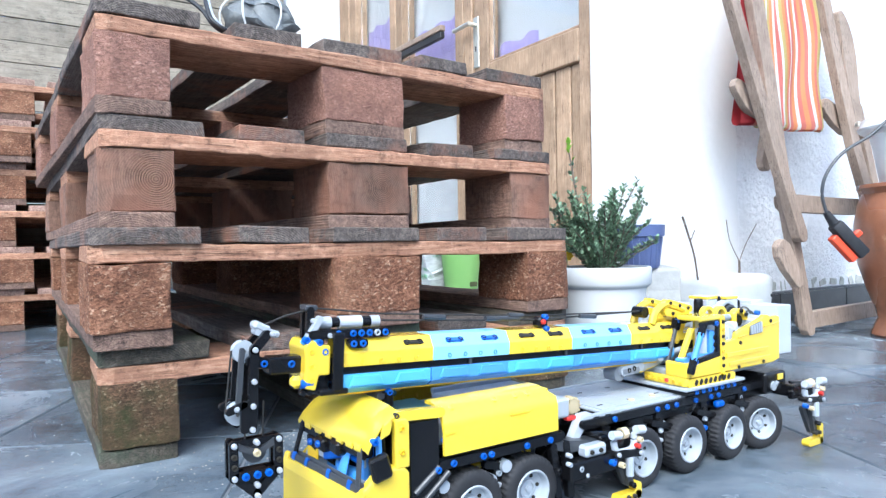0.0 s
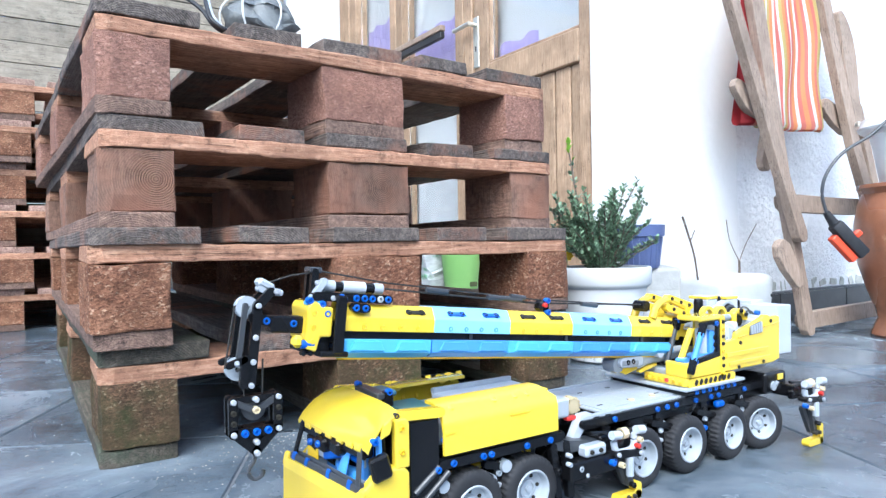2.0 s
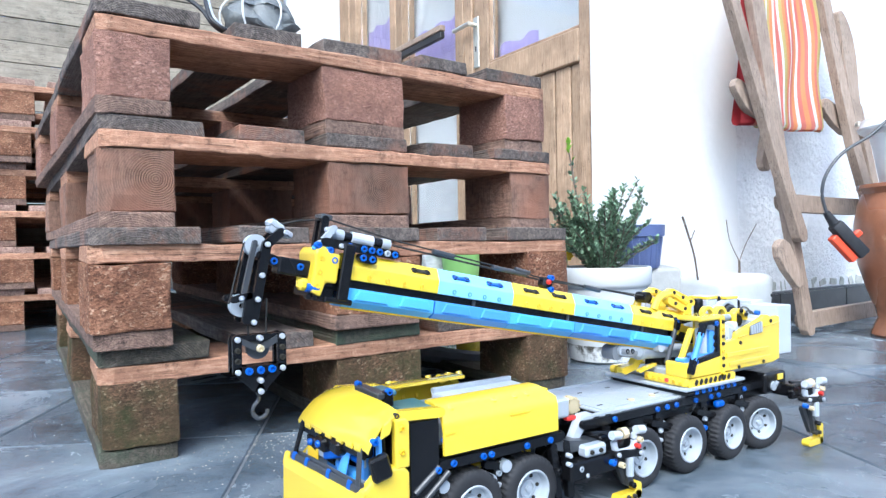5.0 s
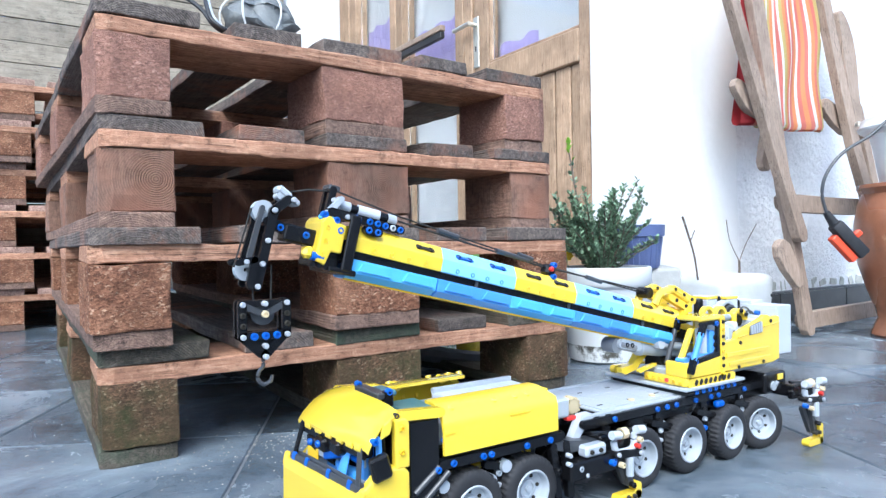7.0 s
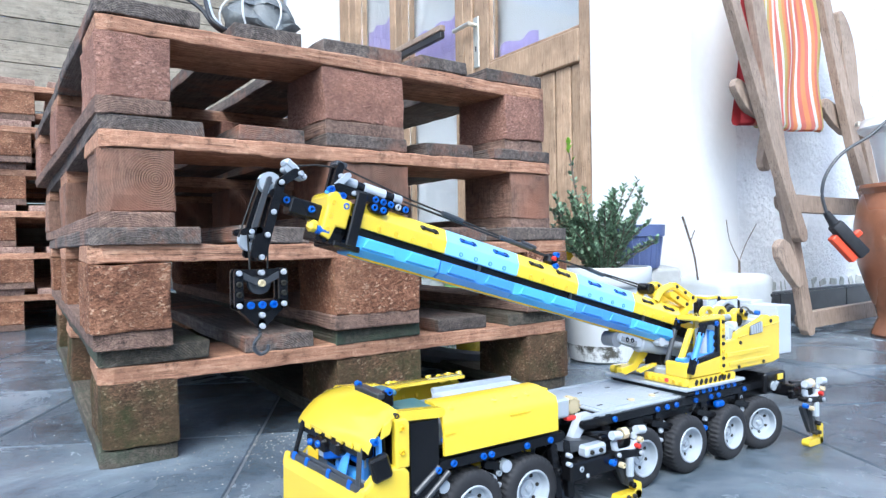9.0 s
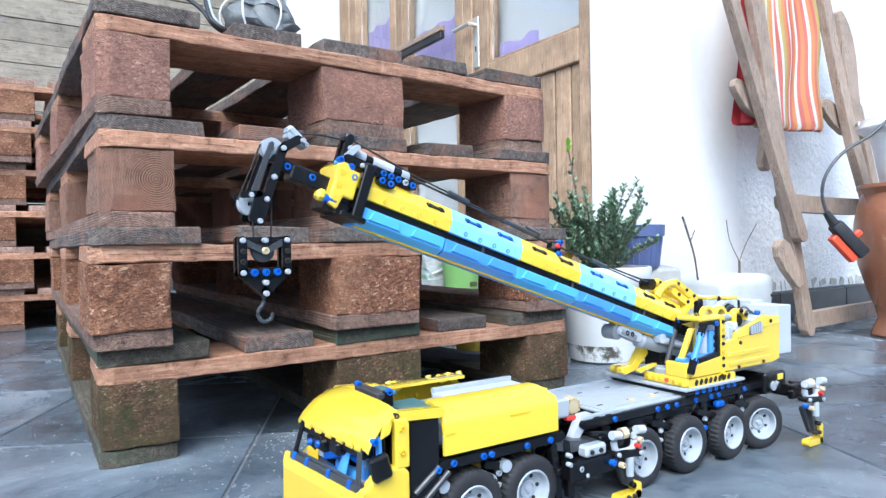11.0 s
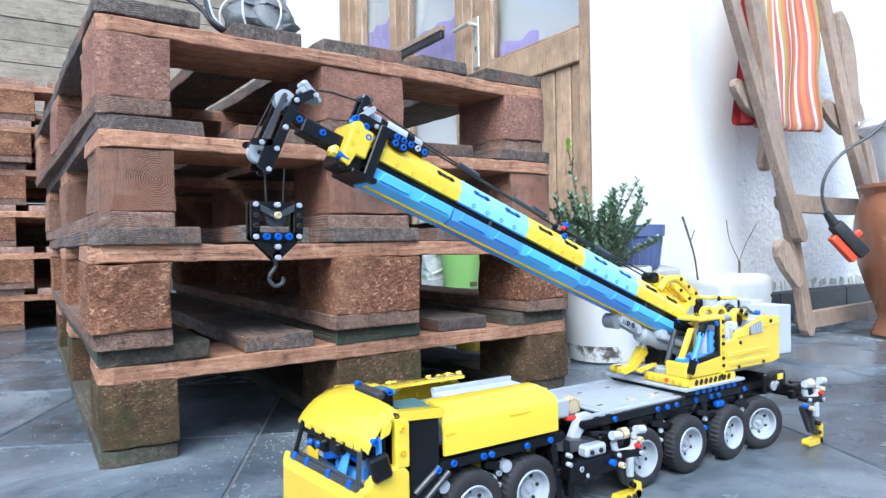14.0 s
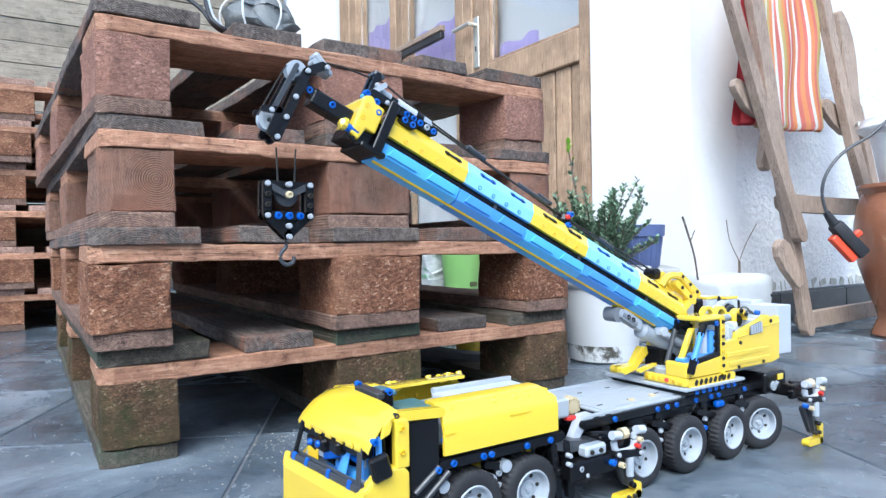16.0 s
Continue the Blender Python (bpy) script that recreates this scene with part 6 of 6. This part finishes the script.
def leaf(bm, at, d, up, L, w):
    d = d.normalized()
    side = d.cross(up)
    side = side.normalized() if side.length > 1e-4 else Vector((1, 0, 0))
    nrm = side.cross(d)
    pts = [at, at + d * L * 0.35 + side * w / 2 + nrm * 0.15 * w, at + d * L * 0.72 + side * w * 0.4 + nrm * 0.1 * w, at + d * L, at + d * L * 0.72 - side * w * 0.4 + nrm * 0.1 * w, at + d * L * 0.35 - side * w / 2 + nrm * 0.15 * w]
    v = [bm.verts.new(p) for p in pts]
    mid = bm.verts.new(at + d * L * 0.5 - nrm * 0.05 * w)
    for i in range(6):
        bm.faces.new((v[i], v[(i + 1) % 6], mid))


shrub = thing("potted_shrub", "leafy green box shrub in a white round pot", "potted plant", pose(1.07, 0.165, 0))
bm = bmesh.new()
lathe(bm, [(0.00005, 0.0), (0.07, 0.0), (0.076, 0.004), (0.098, 0.15), (0.1, 0.168), (0.107, 0.172), (0.111, 0.178), (0.112, 0.21), (0.11, 0.2155), (0.104, 0.2155), (0.1, 0.2), (0.095, 0.18), (0.00005, 0.18)], 56)
part("pot", bm, WHITE_POT, shrub, "white round plastic pot", True)
bm = lathe(bmesh.new(), [(0.0775, 0.004), (0.0825, 0.04)], 48)
part("soil_spatter", bm, SOILED, shrub)
part("soil", lathe(bmesh.new(), [(0.00005, 0.2), (0.06, 0.197), (0.0995, 0.19)], 32), SOIL, shrub)
rl = random.Random(11)
stems = bmesh.new()
leaves = bmesh.new()
young = bmesh.new()
RIGHT = Vector((0.837, -0.547, 0))
for k in range(86):
    a = rl.uniform(0, 2 * math.pi)
    spread = rl.random() ** 0.6
    base = Vector((0.018 * math.cos(a), 0.018 * math.sin(a), 0.195))
    h = rl.uniform(0.07, 0.215) * (1.05 - 0.22 * spread)
    tip = base + Vector((0.112 * spread * math.cos(a), 0.112 * spread * math.sin(a), h)) + RIGHT * rl.uniform(-0.005, 0.02)
    if k == 0:
        tip = Vector((0, 0, 0.5)) - RIGHT * 0.075
        h = 0.27
        base = Vector((0, 0, 0.195)) - RIGHT * 0.03
    if k in (1, 2, 3):
        tip = Vector((0, 0, 0.375 + 0.012 * k)) + RIGHT * (0.0 + 0.028 * k)
    mid = base.lerp(tip, 0.5) + Vector((rl.uniform(-0.01, 0.01), rl.uniform(-0.01, 0.01), 0.012))
    line = curve_pts([base, mid, tip], 8)
    tube(stems, line, 0.0014 if k else 0.0022, 5)
    for i, p in enumerate(line[2:]):
        d = (line[min(i + 3, len(line) - 1)] - line[i + 1]).normalized()
        bare = k == 0 and (6 < i < 9 or 11 < i < 13)
        for q in range(1 if bare else 5):
            g = rl.uniform(0, 2 * math.pi)
            out = (Vector((math.cos(g), math.sin(g), rl.uniform(0.1, 0.9)))).normalized()
            L = rl.uniform(0.009, 0.0155)
            at = p + Vector((rl.uniform(-0.004, 0.004), rl.uniform(-0.004, 0.004), rl.uniform(-0.004, 0.004)))
            if k == 0 and i > len(line) - 6:
                leaf(young, at, out + d * 0.6, Vector((0, 0, 1)), L * 1.25, L * 0.6)
            else:
                leaf(leaves, at, out + d * 0.5, Vector((rl.uniform(-0.4, 0.4), rl.uniform(-0.4, 0.4), 1)), L, L * 0.52)
part("branching_stem", stems, BARK, shrub)
tagged(part("foliage", leaves, LEAF, shrub), kind="stuff")
part("young_shoot", young, YOUNG, shrub, "bright green young leaves")
bm = bmesh.new()
fc = -RIGHT * 0.085 + Vector((0, 0, 0.262))
for k in range(7):
    a = 2 * math.pi * k / 7
    leaf(bm, fc + Vector((0, 0, -0.004 * (k % 2))), RIGHT * math.cos(a) + Vector((0, 0, math.sin(a))), Vector((0.5, 0.8, 0.1)), 0.018, 0.015)
part("flower", bm, plain("orange_petal", (0.85, 0.32, 0.02), 0.6, 0.1, 60, 0.1), shrub, "orange and yellow flower")
bm = bmesh.new()
for k in range(6):
    a = 2 * math.pi * k / 6
    leaf(bm, fc + RIGHT * 0.006 + Vector((0, 0, -0.018)), RIGHT * math.cos(a) + Vector((0, 0, math.sin(a) - 0.3)), Vector((0.5, 0.8, 0.1)), 0.015, 0.012)
part("flower", bm, plain("yellow_petal", (0.85, 0.6, 0.03), 0.6, 0.1, 60, 0.1), shrub)
bm = bmesh.new()
for k in range(9):
    a = 2 * math.pi * k / 9
    leaf(bm, fc + Vector((0, 0, 0.02)) - RIGHT * 0.006, RIGHT * math.cos(a) + Vector((0, 0, math.sin(a))), Vector((0.5, 0.8, 0.1)), 0.016, 0.012)
part("faded_flower", bm, plain("faded_petal", (0.6, 0.5, 0.4), 0.8, 0.15, 60, 0.1), shrub)
tube_bm = tube(bmesh.new(), curve_pts([fc + Vector((0, 0, -0.09)) + RIGHT * 0.03, fc + Vector((0, 0, -0.05)) + RIGHT * 0.008, fc], 6), 0.0012, 5)
part("flower_stalk", tube_bm, LEAF, shrub)

# blue pot standing on stone blocks
solo("stone_block", plank((0.16, 0.12, 0.2), 71, 0.008, 0.006, 6), STONE_GREY, "rough grey stone block under a pot", "stone", pose(1.385, 0.3, 0.1, 0, 0, -30))
bluepot = thing("blue_pot", "slate blue plastic flower pot on a stone block", "flower pot", pose(1.35, 0.285, 0.2))
bm = bmesh.new()
lathe(bm, [(0.00005, 0), (0.045, 0), (0.047, 0.004), (0.057, 0.085), (0.063, 0.086), (0.065, 0.116), (0.061, 0.117), (0.058, 0.105), (0.05, 0.09), (0.00005, 0.09)], 40)
part("pot", bm, BLUE_POT, bluepot, smooth=True)
bm = bmesh.new()
for k in range(20):
    a = 2 * math.pi * k / 20
    rod(bm, (0.048 * math.cos(a), 0.048 * math.sin(a), 0.005), (0.0575 * math.cos(a), 0.0575 * math.sin(a), 0.084), 0.0016, n=5)
part("pot_rib", bm, BLUE_POT, bluepot)

# pale stone trough with bare twigs
trough = thing("white_trough", "weathered white stone planter with bare twigs", "planter", pose(1.525, 0.15, 0))
bm = bmesh.new()
box(bm, (0.005, 0, 0.09), (0.235, 0.16, 0.18), 0.028, seg=4)
for v in bm.verts:
    f = 0.86 + 0.14 * v.co.z / 0.18
    v.co.x *= f
    v.co.y *= f
    v.co += noise.noise_vector(v.co * 12) * 0.003
part("trough_body", bm, plain("weathered_white_stone", (0.53, 0.54, 0.53), 0.8, 0.07, 18, 0.5, 0.003, worn=(0.4, 0.4, 0.36), worn_at=0.66), trough, smooth=True)
part("drain_hole", rod(bmesh.new(), (0.065, -0.1, 0.125), (0.065, -0.093, 0.125), 0.005), BLACK_BAR, trough)
for pts, r in (([(-0.115, 0.0, 0.17), (-0.128, 0.0, 0.23), (-0.135, 0.01, 0.28), (-0.155, 0.015, 0.335)], 0.0028), ([(0.07, 0, 0.17), (0.07, 0.0, 0.215)], 0.0032), ([(0.07, 0, 0.213), (0.035, 0.005, 0.27), (0.012, 0.0, 0.327)], 0.0011), ([(0.07, 0, 0.213), (0.11, 0.005, 0.26), (0.155, 0.0, 0.317)], 0.0011), ([(-0.133, 0.008, 0.27), (-0.125, 0.0, 0.3)], 0.0015)):
    part("twig", tube(bmesh.new(), curve_pts(pts, 5), r, 6), BARK, trough)

# terracotta jar, bucket of tools
TERRA = plain("glazed_terracotta", (0.25, 0.1, 0.05), 0.28, 0.3, 9, 0.25, 0.003, worn=(0.42, 0.24, 0.14), worn_at=0.62, coat=0.3)
jar = thing("terracotta_jar", "tall brown glazed terracotta jar on slate", "jar", pose(1.975, -0.125, 0))
bm = bmesh.new()
lathe(bm, [(0.00005, 0.0), (0.1, 0.0), (0.104, 0.006), (0.095, 0.03), (0.086, 0.05), (0.092, 0.075), (0.112, 0.13), (0.133, 0.2), (0.142, 0.26), (0.141, 0.31), (0.133, 0.36), (0.122, 0.392), (0.128, 0.4), (0.134, 0.408), (0.132, 0.418), (0.122, 0.42), (0.112, 0.405), (0.112, 0.37), (0.00005, 0.36)], 56)
part("jar_body", bm, TERRA, jar, smooth=True)
bm = bmesh.new()
lathe(bm, [(0.02, -0.006), (0.032, -0.004), (0.034, 0.004), (0.024, 0.01), (0.018, 0.0)], 24, Matrix.Translation((-0.105, -0.088, 0.33)) @ Vector((-0.77, -0.64, 0.12)).to_track_quat("Z", "Y").to_matrix().to_4x4())
part("jar_mouth", bm, TERRA, jar, "rimmed side opening", True)
part("jar_hollow", rod(bmesh.new(), (-0.095, -0.08, 0.33), (-0.107, -0.09, 0.331), 0.021, n=20), DARK_HOLE, jar)
WHITE_ENAMEL = plain("white_enamel", (0.75, 0.77, 0.77), 0.3, 0.03, 20, 0.05)
RUBBER = plain("black_rubber_grip", (0.02, 0.02, 0.022), 0.55, 0.2, 60, 0.2)
ORANGE_PL = plain("red_orange_plastic", (0.7, 0.08, 0.03), 0.35, 0.06, 20, 0.05)
bucket = thing("white_bucket", "white enamel bucket holding tools and cable on a jar", "bucket", pose(2.0, -0.115, 0.42))
bm = bmesh.new()
lathe(bm, [(0.00005, 0.0), (0.075, 0.0), (0.078, 0.004), (0.1, 0.135), (0.128, 0.15), (0.131, 0.158), (0.125, 0.164), (0.122, 0.182), (0.116, 0.184), (0.11, 0.16), (0.07, 0.02), (0.00005, 0.02)], 48)
part("bucket_body", bm, WHITE_ENAMEL, bucket, smooth=True)
toolset = (((-0.05, -0.03, 0.14), (-0.075, -0.02, 0.24), 0.006, WHITE_ENAMEL), ((-0.04, -0.045, 0.14), (-0.05, -0.06, 0.23), 0.005, METAL), ((-0.03, -0.05, 0.13), (-0.01, -0.055, 0.26), 0.012, ORANGE_PL), ((0.0, -0.04, 0.13), (0.03, -0.02, 0.27), 0.014, RUBBER))
for a, b, r, mt in toolset:
    part("tool_handle", rod(bmesh.new(), a, b, r, r * 0.8), mt, bucket)
bm = tube(bmesh.new(), curve_pts([(-0.055, -0.06, 0.13), (-0.06, -0.07, 0.2), (-0.04, -0.075, 0.25), (0.0, -0.07, 0.262)], 8), 0.011, 10)
part("hose", bm, RUBBER, bucket, smooth=True)
lead = thing("cable_with_plug", "grey cable with black and red plug hanging down", "cable")
bm = tube(bmesh.new(), curve_pts([(1.9, -0.17, 0.6), (1.832, -0.146, 0.59), (1.805, -0.128, 0.571), (1.771, -0.106, 0.536), (1.709, -0.066, 0.49), (1.674, -0.043, 0.436), (1.664, -0.038, 0.385), (1.673, -0.044, 0.337)], 10), 0.0042, 8)
part("cable", bm, DARK_GREY, lead, smooth=True)
A, B = Vector((1.689, -0.054, 0.31)), Vector((1.75, -0.096, 0.228))
dvec = B - A
m = dvec.to_track_quat("Z", "Y").to_matrix().to_4x4()
part("cable_sleeve", rod(bmesh.new(), (1.672, -0.043, 0.339), A, 0.0085, 0.0125), RUBBER, lead, smooth=True)
part("plug_body", box(bmesh.new(), (A + B) / 2, (0.034, 0.034, dvec.length), 0.008, m, 2), RUBBER, lead, smooth=True)
part("plug_base", box(bmesh.new(), (A + B) / 2 + Vector((-0.007, 0.01, -0.022)), (0.024, 0.024, dvec.length * 0.75), 0.004, m, 2), ORANGE_PL, lead)
part("plug_switch", box(bmesh.new(), (1.727, -0.092, 0.283), (0.016, 0.02, 0.016), 0.003, m), ORANGE_PL, lead)

# ---- things seen through the stack ----
GREEN_PL = plain("light_green_plastic", (0.23, 0.44, 0.13), 0.4, 0.05, 20, 0.05)
gp = thing("green_pot", "light green plastic flower pot on the door step", "flower pot", pose(1.36, 1.16, 0.1))
bm = bmesh.new()
lathe(bm, [(0.00005, 0), (0.062, 0), (0.064, 0.003), (0.078, 0.15), (0.084, 0.152), (0.085, 0.175), (0.079, 0.176), (0.07, 0.15), (0.00005, 0.13)], 40)
part("pot", bm, GREEN_PL, gp, smooth=True)
part("pot_label", box(bmesh.new(), (0.01, -0.0665, 0.02), (0.034, 0.004, 0.018), 0.003), plain("dark_olive_patch", (0.05, 0.06, 0.02), 0.6, 0.2, 30, 0.1), gp)
bag = solo("compost_bag", plank((0.12, 0.16, 0.17), 77, 0.025, 0.02, 12), plain("grey_printed_plastic_bag", (0.5, 0.52, 0.52), 0.4, 0.3, 16, 0.6, 0.006, worn=(0.1, 0.3, 0.12), worn_at=0.56, stretch=(1, 1, 3)), "crumpled white, grey and green plastic sack", "sack", pose(1.33, 1.33, 0.185), smooth=True)
solo("white_tub", lathe(bmesh.new(), [(0.00005, 0), (0.05, 0), (0.055, 0.1), (0.052, 0.1), (0.00005, 0.09)], 28), WHITE_POT, "small white plastic tub on the step", "tub", pose(1.29, 1.47, 0.1), smooth=True)
bm = bmesh.new()
pts = curve_pts([(0.66, 0.36, 0.035), (0.7, 0.3, 0.03), (0.76, 0.24, 0.022), (0.84, 0.2, 0.018)], 8)
tube(bm, pts, 0.018, 8)
solo("grey_pipe", bm, plain("grey_wet_plastic", (0.22, 0.23, 0.24), 0.35, 0.15, 20, 0.1), "bent grey plastic pipe lying under the pallets", "pipe", smooth=True)
solo("yellow_wrapper", plank((0.07, 0.05, 0.045), 78, 0.01, 0.016, 6), plain("yellow_crumpled_foil", (0.7, 0.48, 0.04), 0.35, 0.35, 30, 0.8, 0.006), "crumpled yellow plastic wrapper on the floor", "wrapper", pose(0.86, 0.4, 0.022, 0, 0, 20), smooth=True)

# ---- on top of the pallets ----
bm = bmesh.new()
bmesh.ops.create_icosphere(bm, subdivisions=4, radius=1.0)
for v in bm.verts:
    q = v.co.copy()
    v.co = Vector((q.x * 0.055, q.y * 0.045, q.z * 0.035)) + noise.noise_vector(q * 1.6) * 0.017 + noise.noise_vector(q * 3.4) * 0.008
rock = thing("wrapped_stone", "grey stone tied with white string on the pallets", "stone", pose(0.262, 0.135, 0.632, 0, 8, -25))
part("stone", bm, plain("grey_rough_stone", (0.15, 0.158, 0.155), 0.45, 0.3, 40, 0.9, 0.004), rock, smooth=True)
for k, (tilt, az) in enumerate(((90, 20), (78, 75), (95, 130))):
    bm = bmesh.new()
    mm = Matrix.Rotation(radians(az), 4, "Z") @ Matrix.Rotation(radians(tilt), 4, "X")
    tube(bm, [mm @ Vector((0.061 * math.cos(a), 0.046 * math.sin(a), 0)) for a in [2 * math.pi * i / 24 for i in range(25)]], 0.0016, 6)
    part("string", bm, plain("white_string", (0.7, 0.7, 0.68), 0.8, 0.1, 100, 0.3), rock)
part("string", tube(bmesh.new(), curve_pts([(0.01, 0, 0.04), (0.02, 0.0, 0.06), (0.01, 0.01, 0.09), (0.03, 0.01, 0.11)], 6), 0.0014, 6), WHITE_PL, rock)
wires = thing("cable_loop", "black and grey cables looped over the pallet boards", "cable")
part("cable", tube(bmesh.new(), curve_pts([(0.135, 0.22, 0.69), (0.15, 0.16, 0.665), (0.172, 0.125, 0.635), (0.185, 0.11, 0.61), (0.21, 0.115, 0.6), (0.235, 0.125, 0.604), (0.26, 0.15, 0.606)], 8), 0.0035, 8), RUBBER, wires, smooth=True)
part("cable", tube(bmesh.new(), curve_pts([(0.2, 0.2, 0.72), (0.186, 0.16, 0.675), (0.178, 0.12, 0.64), (0.182, 0.105, 0.615), (0.2, 0.1, 0.602), (0.22, 0.12, 0.6035)], 8), 0.0035, 8), RUBBER, wires, smooth=True)
part("cable", tube(bmesh.new(), curve_pts([(0.19, 0.18, 0.7), (0.183, 0.13, 0.65), (0.186, 0.11, 0.62), (0.205, 0.108, 0.6045), (0.24, 0.11, 0.604)], 8), 0.003, 8), LIGHT_GREY, wires, smooth=True)

# crumbs of wood and grit on the slate
rc = random.Random(5)
bm = bmesh.new()
for k in range(620):
    if k < 420:
        x, y = rc.gauss(0.26, 0.13), rc.gauss(-0.03, 0.04)
    elif k < 520:
        x, y = rc.gauss(-0.03, 0.03), rc.uniform(0.0, 0.9)
    else:
        x, y = rc.uniform(-0.2, 1.8), rc.uniform(-0.5, 0.2)
    s = rc.uniform(0.0004, 0.0014)
    box(bm, (x, y, s * 0.4), (s * rc.uniform(0.8, 2.2), s, s * 0.7), 0, Matrix.Rotation(rc.uniform(0, 3), 4, "Z"))
solo("wood_crumbs", bm, plain("pale_wood_crumbs", (0.38, 0.35, 0.3), 0.9, 0.4, 80, 0.2), "pale wood crumbs and grit strewn on the slate", "crumbs", kind="stuff")


# ---- what moves ----
PIVOT = Vector((0.7086, 0.0, 0.1492))
LUFF = [(0.0, 0.0), (0.5, 0.88), (1.0, 1.69), (1.5, 2.54), (2.0, 3.37), (2.5, 4.23), (3.0, 5.02), (3.5, 5.91), (4.0, 6.64), (4.8, 7.85), (5.6, 9.05), (6.5, 10.3), (7.0, 10.88), (7.5, 11.49), (8.0, 12.08), (8.5, 12.6), (9.0, 13.16), (9.8, 14.3), (10.6, 15.4), (11.5, 16.56), (12.0, 17.12), (12.5, 17.75), (13.0, 18.45), (13.5, 19.26), (14.0, 19.98), (14.5, 20.8), (15.0, 21.48), (15.5, 22.08), (16.0, 22.61)]
HOOK = [(0.0, 0.0955, 0.0868), (0.5, 0.0953, 0.0964), (1.0, 0.0953, 0.1048), (1.5, 0.0954, 0.1137), (2.0, 0.0956, 0.1221), (2.5, 0.0958, 0.1311), (3.0, 0.0961, 0.1396), (3.5, 0.0969, 0.1482), (4.0, 0.0977, 0.1561), (4.8, 0.0993, 0.169), (5.6, 0.101, 0.1815), (6.5, 0.1028, 0.1941), (7.0, 0.1044, 0.2001), (7.5, 0.1052, 0.2064), (8.0, 0.1046, 0.2123), (8.5, 0.1028, 0.2188), (9.0, 0.102, 0.2258), (9.8, 0.103, 0.2375), (10.6, 0.1048, 0.248), (11.5, 0.106, 0.2563), (12.0, 0.1058, 0.2578), (12.5, 0.1068, 0.2605), (13.0, 0.1104, 0.2667), (13.5, 0.1133, 0.2743), (14.0, 0.1163, 0.2819), (14.5, 0.1193, 0.2892), (15.0, 0.122, 0.2946), (15.5, 0.1246, 0.2977), (16.0, 0.1264, 0.2994)]
SLIDE = [(0.0, 0.0), (8.5, 0.0), (9.2, 0.0005), (11.3, 0.0085), (12.0, 0.0098), (13.0, 0.0105), (14.5, 0.0115), (16.0, 0.0125)]
CYL_FOOT = Vector((0.652, 0.0, 0.13))


def motions():
    off = Vector((CX, 0, 0))
    walk(boom, [(t, Matrix.Translation(PIVOT - off) @ pose(0, 0, 0, 0, 2.6 + a, 0)) for t, a in LUFF])
    def slid(t):
        for (t0, a), (t1, b) in zip(SLIDE, SLIDE[1:]):
            if t <= t1:
                return a + (b - a) * (t - t0) / (t1 - t0)
        return SLIDE[-1][1]

    walk(jib, [(t, Matrix.Translation(PIVOT - off) @ pose(0, 0, 0, 0, 2.6 + a, 0) @ Matrix.Translation((-slid(t), 0, -0.25 * slid(t)))) for t, a in LUFF])
    walk(hook, [(t, pose(x - CX, -0.004, z, 0, (x - 0.1) * 40 if t > 12.5 else 0, 0)) for t, x, z in HOOK])
    barrel, rodrows = [], []
    for t, a in LUFF:
        th = radians(2.6 + a)
        head = PIVOT + Vector((-0.175 * math.cos(th) - 0.042 * math.sin(th), 0, 0.175 * math.sin(th) - 0.042 * math.cos(th)))
        d = head - CYL_FOOT
        ang = math.degrees(math.atan2(d.z, -d.x))
        barrel.append((t, Matrix.Translation(CYL_FOOT - off) @ pose(0, 0, 0, 0, ang, 0)))
        rodrows.append((t, Matrix.Translation(head - off) @ pose(0, 0, 0, 0, ang, 0)))
    walk(cyl, barrel)
    walk(piston, rodrows)


motions()
